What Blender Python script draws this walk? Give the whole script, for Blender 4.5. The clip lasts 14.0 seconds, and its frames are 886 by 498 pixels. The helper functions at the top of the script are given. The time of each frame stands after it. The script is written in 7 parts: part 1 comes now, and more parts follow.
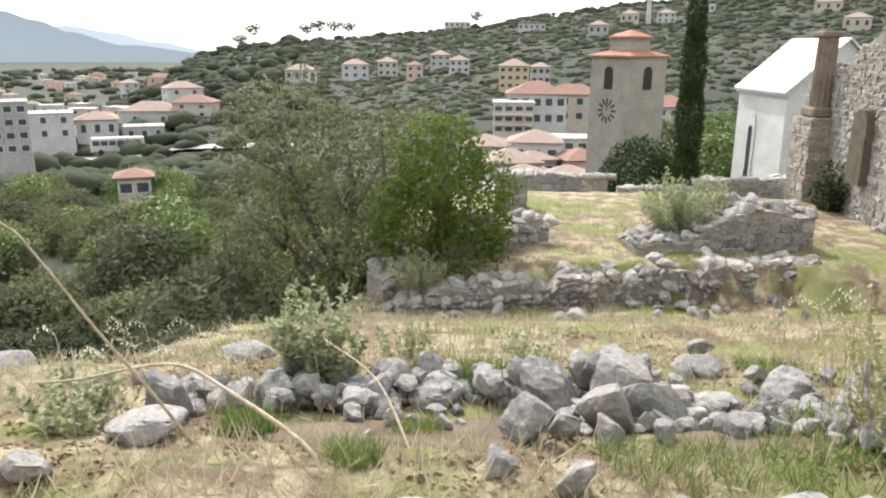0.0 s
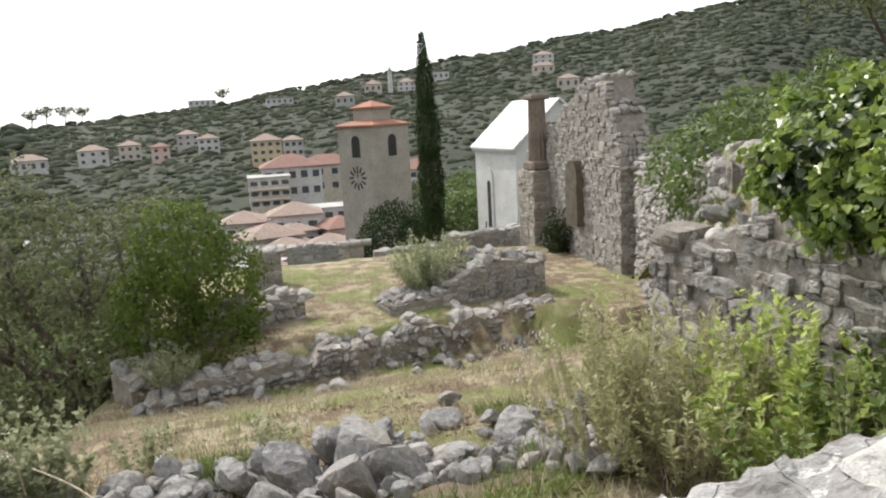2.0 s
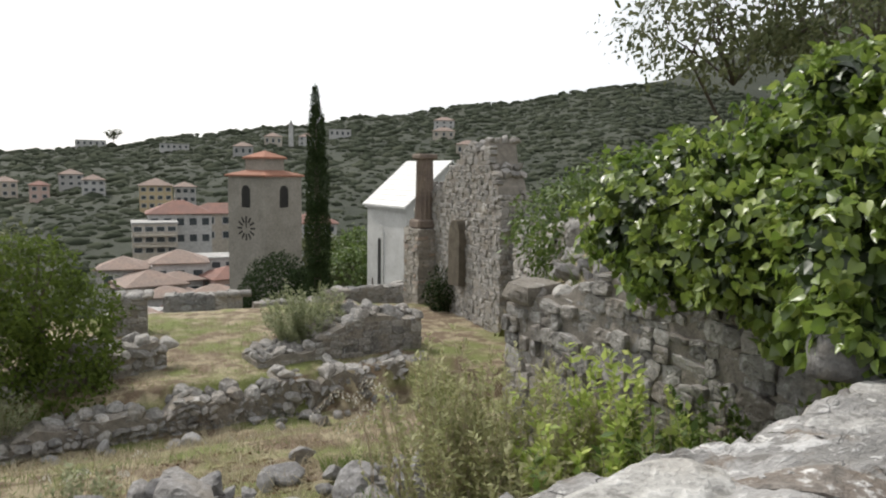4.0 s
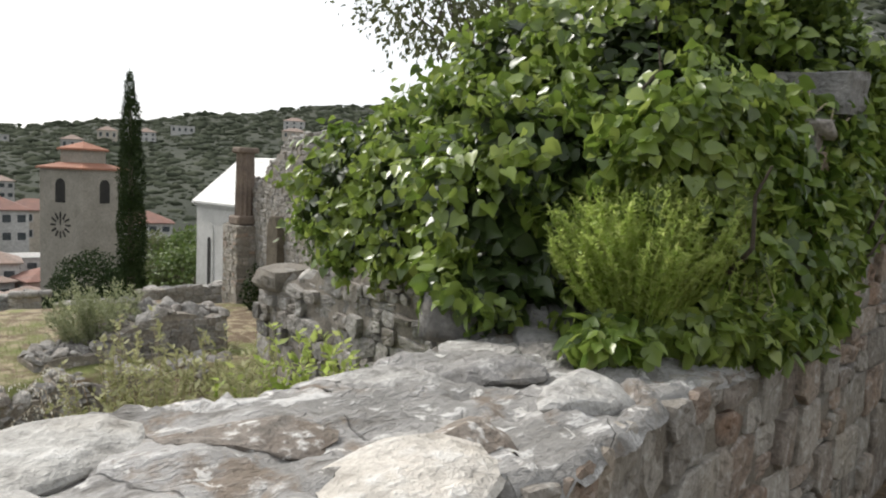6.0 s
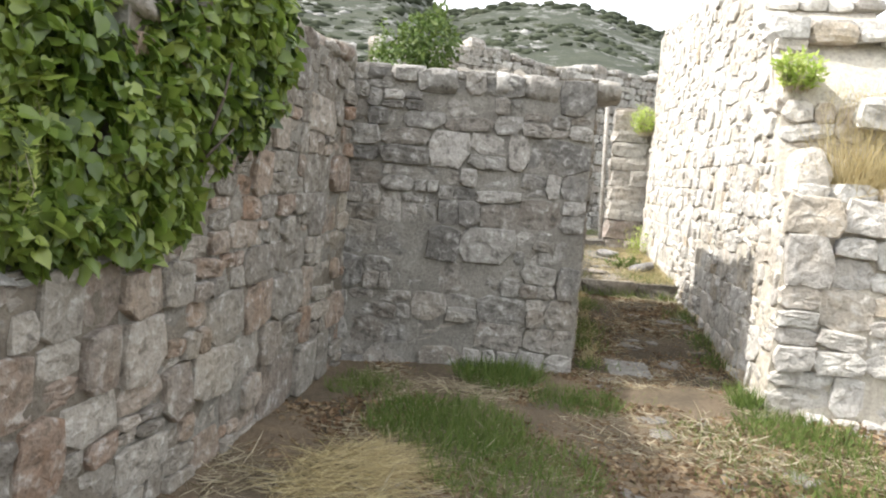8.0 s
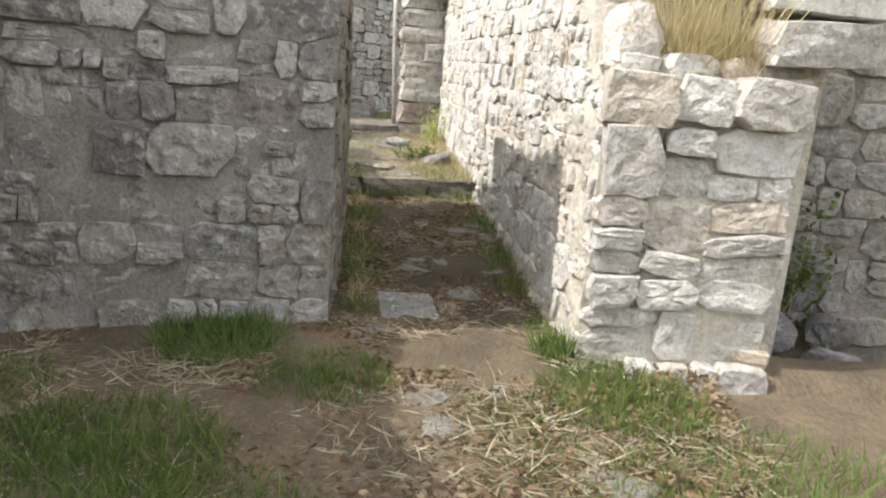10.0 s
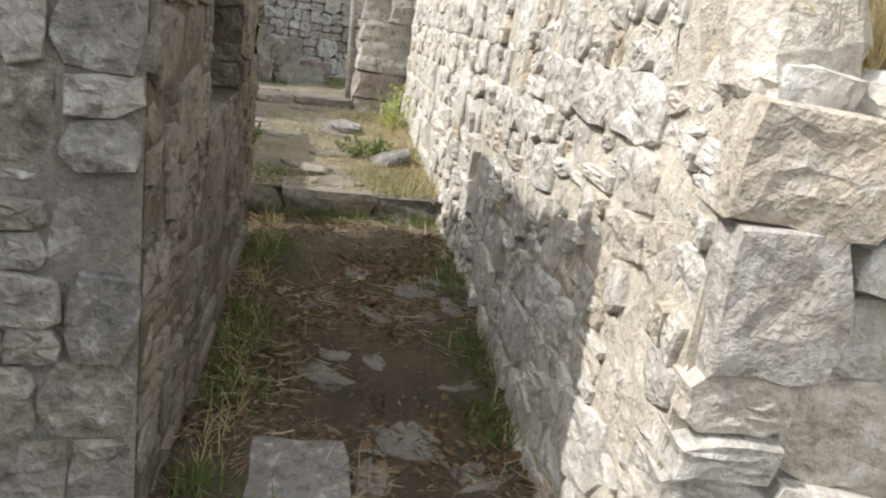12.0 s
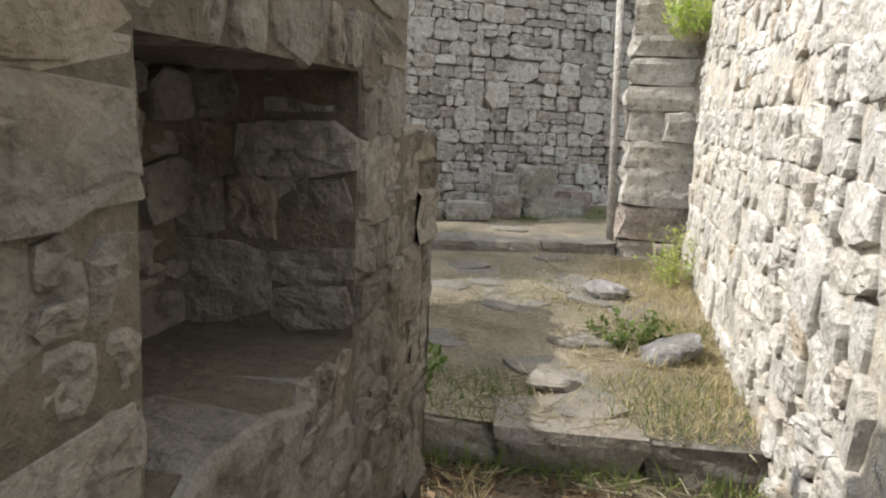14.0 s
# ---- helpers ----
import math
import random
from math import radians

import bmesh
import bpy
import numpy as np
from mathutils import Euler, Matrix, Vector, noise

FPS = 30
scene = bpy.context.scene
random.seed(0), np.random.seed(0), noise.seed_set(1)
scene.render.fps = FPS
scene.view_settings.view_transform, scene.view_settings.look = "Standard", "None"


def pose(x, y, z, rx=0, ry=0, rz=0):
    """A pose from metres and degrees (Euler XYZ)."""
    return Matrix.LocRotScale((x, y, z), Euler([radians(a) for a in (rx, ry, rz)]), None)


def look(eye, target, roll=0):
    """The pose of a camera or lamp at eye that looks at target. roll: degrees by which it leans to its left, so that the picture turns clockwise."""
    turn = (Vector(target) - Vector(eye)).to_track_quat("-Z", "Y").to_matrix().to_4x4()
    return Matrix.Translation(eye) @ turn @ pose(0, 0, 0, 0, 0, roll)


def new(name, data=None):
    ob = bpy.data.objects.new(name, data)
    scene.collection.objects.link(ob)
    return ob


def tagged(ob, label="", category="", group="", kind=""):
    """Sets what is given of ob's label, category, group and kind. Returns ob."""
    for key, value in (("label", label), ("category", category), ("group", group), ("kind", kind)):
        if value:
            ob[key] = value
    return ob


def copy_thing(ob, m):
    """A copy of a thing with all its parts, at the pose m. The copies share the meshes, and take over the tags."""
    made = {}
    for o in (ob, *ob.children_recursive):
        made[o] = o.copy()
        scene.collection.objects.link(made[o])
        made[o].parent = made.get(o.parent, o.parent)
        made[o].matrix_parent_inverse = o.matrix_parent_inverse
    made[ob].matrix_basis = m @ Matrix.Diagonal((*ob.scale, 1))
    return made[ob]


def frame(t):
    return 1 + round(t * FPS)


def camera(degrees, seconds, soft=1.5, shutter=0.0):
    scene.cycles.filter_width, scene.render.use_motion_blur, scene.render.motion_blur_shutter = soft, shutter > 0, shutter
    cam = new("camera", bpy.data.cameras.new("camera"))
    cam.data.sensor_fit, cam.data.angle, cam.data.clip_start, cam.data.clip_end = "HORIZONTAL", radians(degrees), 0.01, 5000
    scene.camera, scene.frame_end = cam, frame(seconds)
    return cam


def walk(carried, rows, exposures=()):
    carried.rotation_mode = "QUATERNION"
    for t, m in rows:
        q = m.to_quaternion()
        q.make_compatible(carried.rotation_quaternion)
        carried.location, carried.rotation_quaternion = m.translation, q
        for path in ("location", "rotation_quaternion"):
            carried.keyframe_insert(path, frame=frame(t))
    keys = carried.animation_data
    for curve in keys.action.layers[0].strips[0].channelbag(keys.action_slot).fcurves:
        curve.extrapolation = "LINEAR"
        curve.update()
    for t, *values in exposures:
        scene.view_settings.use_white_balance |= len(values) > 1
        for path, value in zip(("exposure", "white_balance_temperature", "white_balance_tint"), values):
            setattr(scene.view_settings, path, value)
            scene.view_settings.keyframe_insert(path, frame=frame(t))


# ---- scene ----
cam = camera(61.3, 14.0, soft=2.1)
PATH = [
    (0, (-0.072, -0.033, 1.733), (-0.054, 1.899, 1.215), 0.4),
    (0.5, (0.074, -0.041, 1.765), (0.314, 1.875, 1.245), -3.0),
    (1, (0.298, -0.149, 1.799), (0.681, 1.753, 1.314), -1.8),
    (1.5, (0.388, -0.24, 1.818), (0.929, 1.644, 1.423), -1.6),
    (2, (0.341, -0.214, 1.838), (0.96, 1.654, 1.483), -3.1),
    (2.5, (0.342, -0.251, 1.819), (1.087, 1.583, 1.534), -3.2),
    (2.7, (0.355, -0.281, 1.82), (1.203, 1.512, 1.564), -2.1),
    (4.8, (1.177, -0.244, 1.594), (2.077, 1.533, 1.42), 1.9),
    (5, (1.27, -0.273, 1.576), (2.245, 1.464, 1.4), 0.6),
    (5.5, (1.529, -0.386, 1.513), (2.67, 1.247, 1.34), -0.5),
    (6, (1.789, -0.512, 1.491), (3.01, 1.062, 1.31), 2.4),
    (6.5, (1.954, -0.486, 1.453), (3.496, 0.781, 1.323), 3.4),
    (7, (2.107, -0.633, 1.422), (3.821, 0.382, 1.244), 1.5),
    (7.5, (2.418, -0.964, 1.353), (4.231, -0.129, 1.224), 2.2),
    (8, (2.639, -0.953, 1.257), (4.528, -0.326, 1.055), 4.4),
    (8.5, (3.037, -0.958, 1.209), (4.946, -0.498, 0.827), 6.2),
    (9, (3.415, -0.903, 1.254), (5.351, -0.653, 0.816), 5.2),
    (9.2, (3.59, -0.966, 1.235), (5.534, -0.765, 0.808), 4.6),
    (11.3, (5.613, -1.057, 1.302), (7.536, -1.04, 0.751), 6.5),
    (11.5, (5.826, -1.056, 1.312), (7.752, -1.019, 0.773), 8.6),
    (12, (6.389, -0.967, 1.341), (8.306, -0.945, 0.77), 8.6),
    (12.5, (6.884, -0.923, 1.353), (8.832, -0.892, 0.905), 6.7),
    (13, (7.361, -0.918, 1.39), (9.29, -0.512, 1.057), 6.4),
    (13.5, (7.867, -0.806, 1.409), (9.736, -0.226, 0.996), 5.1),
    (14, (8.337, -0.709, 1.425), (10.153, 0.05, 1.067), 2.7),
]

walk(cam, [(t, look(eye, target, roll)) for t, eye, target, roll in PATH], exposures=[(0.0, 0.47), (1.0, 0.36), (1.5, 0.22), (2.5, -0.25), (5.0, -0.55), (6.0, -0.42), (6.5, -0.2), (7.0, 0.3), (7.5, 0.68), (8.0, 0.68), (8.5, 0.45), (9.2, 0.48), (11.5, 0.16), (12.0, 0.12), (12.5, -0.02), (13.0, -0.03), (14.0, 0.10)])

# ---- light ----
SUN_TO = Vector((-0.22, 0.72, 0.80)).normalized()
world = bpy.data.worlds.new("sky")
scene.world = world
world.use_nodes = True
wn = world.node_tree
sky = wn.nodes.new("ShaderNodeTexSky")
sky.sky_type = "NISHITA"
sky.sun_disc = False
sky.sun_elevation = math.asin(SUN_TO.z)
sky.sun_rotation = math.atan2(SUN_TO.x, SUN_TO.y)
sky.altitude, sky.air_density, sky.dust_density, sky.ozone_density = 150, 1.0, 3.0, 1.0
haze = wn.nodes.new("ShaderNodeHueSaturation")
haze.inputs["Saturation"].default_value = 0.3
back = wn.nodes["Background"]
back.inputs["Strength"].default_value = 0.15
wn.links.new(sky.outputs[0], haze.inputs["Color"])
veil = wn.nodes.new("ShaderNodeMix")
veil.data_type, veil.blend_type = "RGBA", "ADD"
veil.inputs[0].default_value = 1.0
veil.inputs[7].default_value = (5.2, 5.3, 5.4, 1)
wn.links.new(haze.outputs[0], veil.inputs[6])
wn.links.new(veil.outputs[2], back.inputs["Color"])
sun_data = bpy.data.lights.new("sun", "SUN")
sun_data.energy, sun_data.angle, sun_data.color = 4.0, radians(0.6), (1.0, 0.955, 0.89)
sun = new("sun", sun_data)
sun.rotation_mode = "QUATERNION"
sun.rotation_quaternion = SUN_TO.to_track_quat("Z", "Y")


# ---- materials ----
def ramp_node(nt, stops):
    r = nt.nodes.new("ShaderNodeValToRGB")
    while len(r.color_ramp.elements) < len(stops):
        r.color_ramp.elements.new(0.5)
    for e, (p, c) in zip(r.color_ramp.elements, stops):
        e.position, e.color = p, (*c, 1)
    return r


def noise_node(nt, co, scale, detail=5.0, rough=0.6):
    n = nt.nodes.new("ShaderNodeTexNoise")
    n.inputs["Scale"].default_value, n.inputs["Detail"].default_value, n.inputs["Roughness"].default_value = scale, detail, rough
    nt.links.new(co, n.inputs["Vector"])
    return n.outputs["Fac"]


def mixed(nt, fac, a, b, mode="MIX"):
    m = nt.nodes.new("ShaderNodeMix")
    m.data_type, m.blend_type = "RGBA", mode
    for sock, v in ((m.inputs[0], fac), (m.inputs[6], a), (m.inputs[7], b)):
        if isinstance(v, bpy.types.NodeSocket):
            nt.links.new(v, sock)
        elif isinstance(v, tuple):
            sock.default_value = (*v, 1)
        else:
            sock.default_value = v
    return m.outputs[2]


def math_node(nt, op, a, b=0.5):
    m = nt.nodes.new("ShaderNodeMath")
    m.operation = op
    for sock, v in ((m.inputs[0], a), (m.inputs[1], b)):
        if isinstance(v, bpy.types.NodeSocket):
            nt.links.new(v, sock)
        else:
            sock.default_value = v
    return m.outputs[0]


def sharp(nt, fac, lo, hi):
    m = nt.nodes.new("ShaderNodeMapRange")
    m.inputs["From Min"].default_value, m.inputs["From Max"].default_value = lo, hi
    nt.links.new(fac, m.inputs["Value"])
    return m.outputs[0]


def start_mat(name, rough=0.9):
    m = bpy.data.materials.new(name)
    m.use_nodes = True
    nt = m.node_tree
    b = nt.nodes["Principled BSDF"]
    b.inputs["Roughness"].default_value = rough
    b.inputs["Specular IOR Level"].default_value = 0.25
    g = nt.nodes.new("ShaderNodeNewGeometry")
    return m, nt, b, g.outputs["Position"]


def bumped(nt, b, height, strength, distance):
    n = nt.nodes.new("ShaderNodeBump")
    n.inputs["Strength"].default_value, n.inputs["Distance"].default_value = strength, distance
    nt.links.new(height, n.inputs["Height"])
    nt.links.new(n.outputs[0], b.inputs["Normal"])


def stone_mat(name, tones, lichen=0.35, joined=False, scale=1.0, lich=(0.62, 0.61, 0.58), dark=(0.10, 0.095, 0.085)):
    """Weathered limestone: a tone for each stone, blotches, pale lichen, dark pits."""
    m, nt, b, pos = start_mat(name, 0.92)
    if joined:
        rnd = nt.nodes.new("ShaderNodeNewGeometry").outputs["Random Per Island"]
    else:
        rnd = nt.nodes.new("ShaderNodeObjectInfo").outputs["Random"]
    base = ramp_node(nt, [(i / (len(tones) - 1), c) for i, c in enumerate(tones)])
    nt.links.new(rnd, base.inputs[0])
    blotch = noise_node(nt, pos, 5 * scale, 6, 0.65)
    grain = noise_node(nt, pos, 55 * scale, 3, 0.6)
    mid = noise_node(nt, pos, 15 * scale, 5, 0.62)
    c = mixed(nt, math_node(nt, "MULTIPLY", sharp(nt, blotch, 0.35, 0.7), 0.6), base.outputs[0], (0.30, 0.285, 0.26))
    c = mixed(nt, math_node(nt, "MULTIPLY", sharp(nt, mid, 0.54, 0.66), lichen), c, lich)
    c = mixed(nt, math_node(nt, "MULTIPLY", sharp(nt, mid, 0.46, 0.36), 0.55), c, dark)
    c = mixed(nt, 0.28, c, ramp_out(nt, grain), "OVERLAY")
    stain = noise_node(nt, pos, 1.6 * scale, 4, 0.6)
    c = mixed(nt, math_node(nt, "MULTIPLY", sharp(nt, stain, 0.54, 0.68), 0.28), c, (0.34, 0.28, 0.20))
    nt.links.new(c, b.inputs["Base Color"])
    h = math_node(nt, "ADD", math_node(nt, "MULTIPLY", mid, 1.0), math_node(nt, "MULTIPLY", grain, 0.16))
    bumped(nt, b, h, 0.85, 0.035 / scale)
    return m


def ramp_out(nt, fac):
    r = ramp_node(nt, [(0.25, (0.15, 0.15, 0.15)), (0.75, (0.85, 0.85, 0.85))])
    nt.links.new(fac, r.inputs[0])
    return r.outputs[0]


def plain_mat(name, a, b_col, scale=4.0, rough=0.85, bump=0.4, fine=40.0, dist=0.02):
    m, nt, b, pos = start_mat(name, rough)
    big, small = noise_node(nt, pos, scale, 5, 0.65), noise_node(nt, pos, fine, 4, 0.7)
    c = mixed(nt, sharp(nt, big, 0.35, 0.65), a, b_col)
    c = mixed(nt, 0.45, c, ramp_out(nt, small), "OVERLAY")
    nt.links.new(c, b.inputs["Base Color"])
    bumped(nt, b, small, bump, dist)
    return m


def leaf_mat(name, tones, rough=0.45, trans=0.35, spec=0.4):
    """Leaves: a tone for each leaf, some light let through."""
    m, nt, b, pos = start_mat(name, rough)
    b.inputs["Specular IOR Level"].default_value = spec
    rnd = nt.nodes.new("ShaderNodeNewGeometry").outputs["Random Per Island"]
    base = ramp_node(nt, [(i / (len(tones) - 1), c) for i, c in enumerate(tones)])
    nt.links.new(rnd, base.inputs[0])
    patch = noise_node(nt, pos, 1.7, 3, 0.5)
    c = mixed(nt, math_node(nt, "MULTIPLY", sharp(nt, patch, 0.4, 0.7), 0.4), base.outputs[0], tones[-1])
    nt.links.new(c, b.inputs["Base Color"])
    if trans:
        t = nt.nodes.new("ShaderNodeBsdfTranslucent")
        nt.links.new(c, t.inputs["Color"])
        mx = nt.nodes.new("ShaderNodeMixShader")
        mx.inputs[0].default_value = trans
        nt.links.new(b.outputs[0], mx.inputs[1])
        nt.links.new(t.outputs[0], mx.inputs[2])
        nt.links.new(mx.outputs[0], nt.nodes["Material Output"].inputs["Surface"])
    return m


GREY = [(0.15, 0.14, 0.128), (0.33, 0.315, 0.29), (0.21, 0.20, 0.19), (0.43, 0.41, 0.375), (0.25, 0.225, 0.195), (0.36, 0.345, 0.32)]
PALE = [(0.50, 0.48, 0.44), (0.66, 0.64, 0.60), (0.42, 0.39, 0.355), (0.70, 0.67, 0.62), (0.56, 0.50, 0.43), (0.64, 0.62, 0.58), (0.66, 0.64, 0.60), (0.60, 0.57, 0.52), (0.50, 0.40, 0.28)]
WARM = [(0.21, 0.185, 0.155), (0.40, 0.37, 0.33), (0.27, 0.24, 0.205), (0.46, 0.42, 0.36), (0.33, 0.235, 0.175), (0.30, 0.28, 0.25)]
STONE = stone_mat("grey_limestone", GREY)
STONE_J = stone_mat("grey_limestone_rubble", GREY, joined=True)
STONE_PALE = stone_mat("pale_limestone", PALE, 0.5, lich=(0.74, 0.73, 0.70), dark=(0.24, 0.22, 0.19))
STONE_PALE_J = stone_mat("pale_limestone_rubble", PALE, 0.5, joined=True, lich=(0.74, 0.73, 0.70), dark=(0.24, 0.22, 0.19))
STONE_JAMB = stone_mat("dressed_limestone", [(0.42, 0.40, 0.37), (0.33, 0.26, 0.225), (0.50, 0.48, 0.44), (0.40, 0.36, 0.31)], 0.4)
STONE_WARM = stone_mat("warm_limestone", WARM)
STONE_WARM_J = stone_mat("warm_limestone_rubble", WARM, joined=True)
STONE_DARK = stone_mat("dark_limestone", [(0.13, 0.13, 0.13), (0.19, 0.19, 0.19), (0.16, 0.155, 0.15)], 0.15)
# The sun on the back wall is put into these paler grey tones.
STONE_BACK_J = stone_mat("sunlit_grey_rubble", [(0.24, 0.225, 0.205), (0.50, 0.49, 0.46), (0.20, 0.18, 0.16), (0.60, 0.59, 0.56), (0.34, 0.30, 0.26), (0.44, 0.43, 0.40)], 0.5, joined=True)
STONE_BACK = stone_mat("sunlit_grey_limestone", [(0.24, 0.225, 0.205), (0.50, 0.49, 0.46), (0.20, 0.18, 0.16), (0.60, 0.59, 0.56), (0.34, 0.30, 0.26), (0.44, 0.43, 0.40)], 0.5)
STONE_TOP = stone_mat("weathered_top_stone", [(0.33, 0.32, 0.30), (0.42, 0.41, 0.39), (0.28, 0.26, 0.235), (0.47, 0.46, 0.43), (0.36, 0.35, 0.33)], 0.55)
MORTAR = plain_mat("lime_mortar", (0.30, 0.27, 0.23), (0.19, 0.17, 0.145), 6, 0.95, 0.7, 45)
# Darker copy of the grey limestone; the walls' shade is put into it.
STONE_SHADE = stone_mat("shaded_grey_limestone", [(0.10, 0.096, 0.09), (0.36, 0.345, 0.32), (0.15, 0.143, 0.133), (0.45, 0.43, 0.40), (0.18, 0.155, 0.13), (0.31, 0.295, 0.27)], 0.45, dark=(0.07, 0.066, 0.06))
STONE_BROWN = stone_mat("brown_grey_limestone", [(0.10, 0.085, 0.07), (0.30, 0.275, 0.24), (0.17, 0.15, 0.125), (0.38, 0.35, 0.305), (0.25, 0.155, 0.10), (0.20, 0.185, 0.165)], 0.45, dark=(0.09, 0.08, 0.068))
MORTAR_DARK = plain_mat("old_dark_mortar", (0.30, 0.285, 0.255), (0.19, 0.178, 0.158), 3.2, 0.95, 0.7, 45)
# Damp brown stone, darkened further so the colour carries the passage's shade.
STONE_DARK_BROWN = stone_mat("dark_brown_limestone", [(0.10, 0.087, 0.068), (0.19, 0.168, 0.138), (0.13, 0.112, 0.09), (0.24, 0.215, 0.18), (0.155, 0.118, 0.084)], 0.2, lich=(0.29, 0.268, 0.225), dark=(0.055, 0.048, 0.038))
MORTAR_BROWN = plain_mat("brown_old_mortar", (0.235, 0.208, 0.172), (0.145, 0.127, 0.104), 2.4, 0.95, 0.7, 45)
# Brown mortar with shade put into its tones in the same way.
MORTAR_DARK_BROWN = plain_mat("dark_brown_mortar", (0.165, 0.142, 0.11), (0.10, 0.086, 0.066), 3, 0.95, 0.8, 32)
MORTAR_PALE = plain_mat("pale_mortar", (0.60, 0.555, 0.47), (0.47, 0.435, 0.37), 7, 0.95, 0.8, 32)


def top_mat():
    """Worn wall top: grey stone and mortar, white lichen, dark cracks."""
    m, nt, b, pos = start_mat("weathered_wall_top", 0.92)
    squash = nt.nodes.new("ShaderNodeMapping")
    squash.inputs["Rotation"].default_value = (0, 0, radians(-12))
    squash.inputs["Scale"].default_value = (0.45, 1.25, 1.0)
    nt.links.new(pos, squash.inputs["Vector"])
    big, mid, fine = noise_node(nt, pos, 2.6, 5, 0.6), noise_node(nt, squash.outputs[0], 11, 6, 0.68), noise_node(nt, pos, 45, 3, 0.6)
    warp = nt.nodes.new("ShaderNodeMix")
    warp.data_type = "VECTOR"
    warp.inputs[0].default_value = 0.12
    nz = nt.nodes.new("ShaderNodeTexNoise")
    nz.inputs["Scale"].default_value = 6.0
    nt.links.new(pos, nz.inputs["Vector"])
    nt.links.new(pos, warp.inputs[4])
    nt.links.new(nz.outputs["Color"], warp.inputs[5])
    vor = nt.nodes.new("ShaderNodeTexVoronoi")
    vor.feature = "DISTANCE_TO_EDGE"
    vor.inputs["Scale"].default_value = 4.5
    nt.links.new(warp.outputs[1], vor.inputs["Vector"])
    crack = math_node(nt, "MULTIPLY", sharp(nt, vor.outputs["Distance"], 0.016, 0.0), sharp(nt, big, 0.42, 0.55))
    c = mixed(nt, sharp(nt, big, 0.38, 0.62), (0.22, 0.213, 0.20), (0.36, 0.35, 0.335))
    c = mixed(nt, math_node(nt, "MULTIPLY", sharp(nt, mid, 0.56, 0.62), 0.75), c, (0.62, 0.61, 0.59))
    c = mixed(nt, math_node(nt, "MULTIPLY", sharp(nt, mid, 0.45, 0.36), 0.7), c, (0.12, 0.11, 0.095))
    stain = noise_node(nt, pos, 3.4, 6, 0.7)
    c = mixed(nt, math_node(nt, "MULTIPLY", sharp(nt, stain, 0.56, 0.64), 0.75), c, (0.19, 0.145, 0.105))
    c = mixed(nt, math_node(nt, "MULTIPLY", sharp(nt, noise_node(nt, pos, 8.5, 6, 0.7), 0.60, 0.64), 0.8), c, (0.66, 0.645, 0.61))
    c = mixed(nt, math_node(nt, "MULTIPLY", crack, 0.3), c, (0.10, 0.09, 0.08))
    c = mixed(nt, 0.25, c, ramp_out(nt, fine), "OVERLAY")
    nt.links.new(c, b.inputs["Base Color"])
    h = math_node(nt, "SUBTRACT", math_node(nt, "ADD", mid, math_node(nt, "MULTIPLY", fine, 0.2)), math_node(nt, "MULTIPLY", crack, 0.25))
    bumped(nt, b, h, 0.9, 0.04)
    return m


TOP_MAT = top_mat()


def ground_mat():
    """Dry grass, bare soil and green patches; darker scrub far off."""
    m, nt, b, pos = start_mat("dry_ground", 0.95)
    big, mid = noise_node(nt, pos, 0.55, 5, 0.6), noise_node(nt, pos, 2.3, 6, 0.65)
    fine = noise_node(nt, pos, 30, 5, 0.75)
    c = mixed(nt, sharp(nt, mid, 0.42, 0.55), (0.34, 0.29, 0.19), (0.165, 0.12, 0.08))
    c = mixed(nt, sharp(nt, big, 0.48, 0.60), c, (0.17, 0.19, 0.065))
    c = mixed(nt, 0.6, c, ramp_out(nt, fine), "OVERLAY")
    sep = nt.nodes.new("ShaderNodeSeparateXYZ")
    nt.links.new(pos, sep.inputs[0])
    scrub = mixed(nt, sharp(nt, noise_node(nt, pos, 0.03, 6, 0.7), 0.4, 0.6), (0.034, 0.04, 0.027), (0.052, 0.058, 0.039))
    far = sharp(nt, math_node(nt, "ADD", math_node(nt, "ABSOLUTE", sep.outputs[1]), math_node(nt, "ABSOLUTE", sep.outputs[0])), 34.0, 44.0)
    scrub = mixed(nt, 0.4, scrub, ramp_out(nt, noise_node(nt, pos, 0.25, 5, 0.7)), "OVERLAY")
    rocky = math_node(nt, "MULTIPLY", sharp(nt, sep.outputs[2], 60.0, 110.0), sharp(nt, noise_node(nt, pos, 0.028, 6, 0.75), 0.53, 0.60))
    scrub = mixed(nt, rocky, scrub, (0.15, 0.152, 0.14))
    c = mixed(nt, far, c, scrub)
    nt.links.new(c, b.inputs["Base Color"])
    bumped(nt, b, math_node(nt, "ADD", fine, mid), 0.8, 0.04)
    return m


GROUND = ground_mat()
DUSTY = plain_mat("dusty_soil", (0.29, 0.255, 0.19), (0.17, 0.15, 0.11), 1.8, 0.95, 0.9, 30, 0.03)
# Damp brown soil, with the passage's shade put into the colour as well.
PASSAGE_SOIL = plain_mat("shaded_damp_soil", (0.12, 0.095, 0.064), (0.072, 0.058, 0.04), 2.6, 0.95, 0.9, 38, 0.03)
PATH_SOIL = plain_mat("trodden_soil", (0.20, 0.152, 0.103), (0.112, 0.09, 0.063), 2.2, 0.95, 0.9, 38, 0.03)


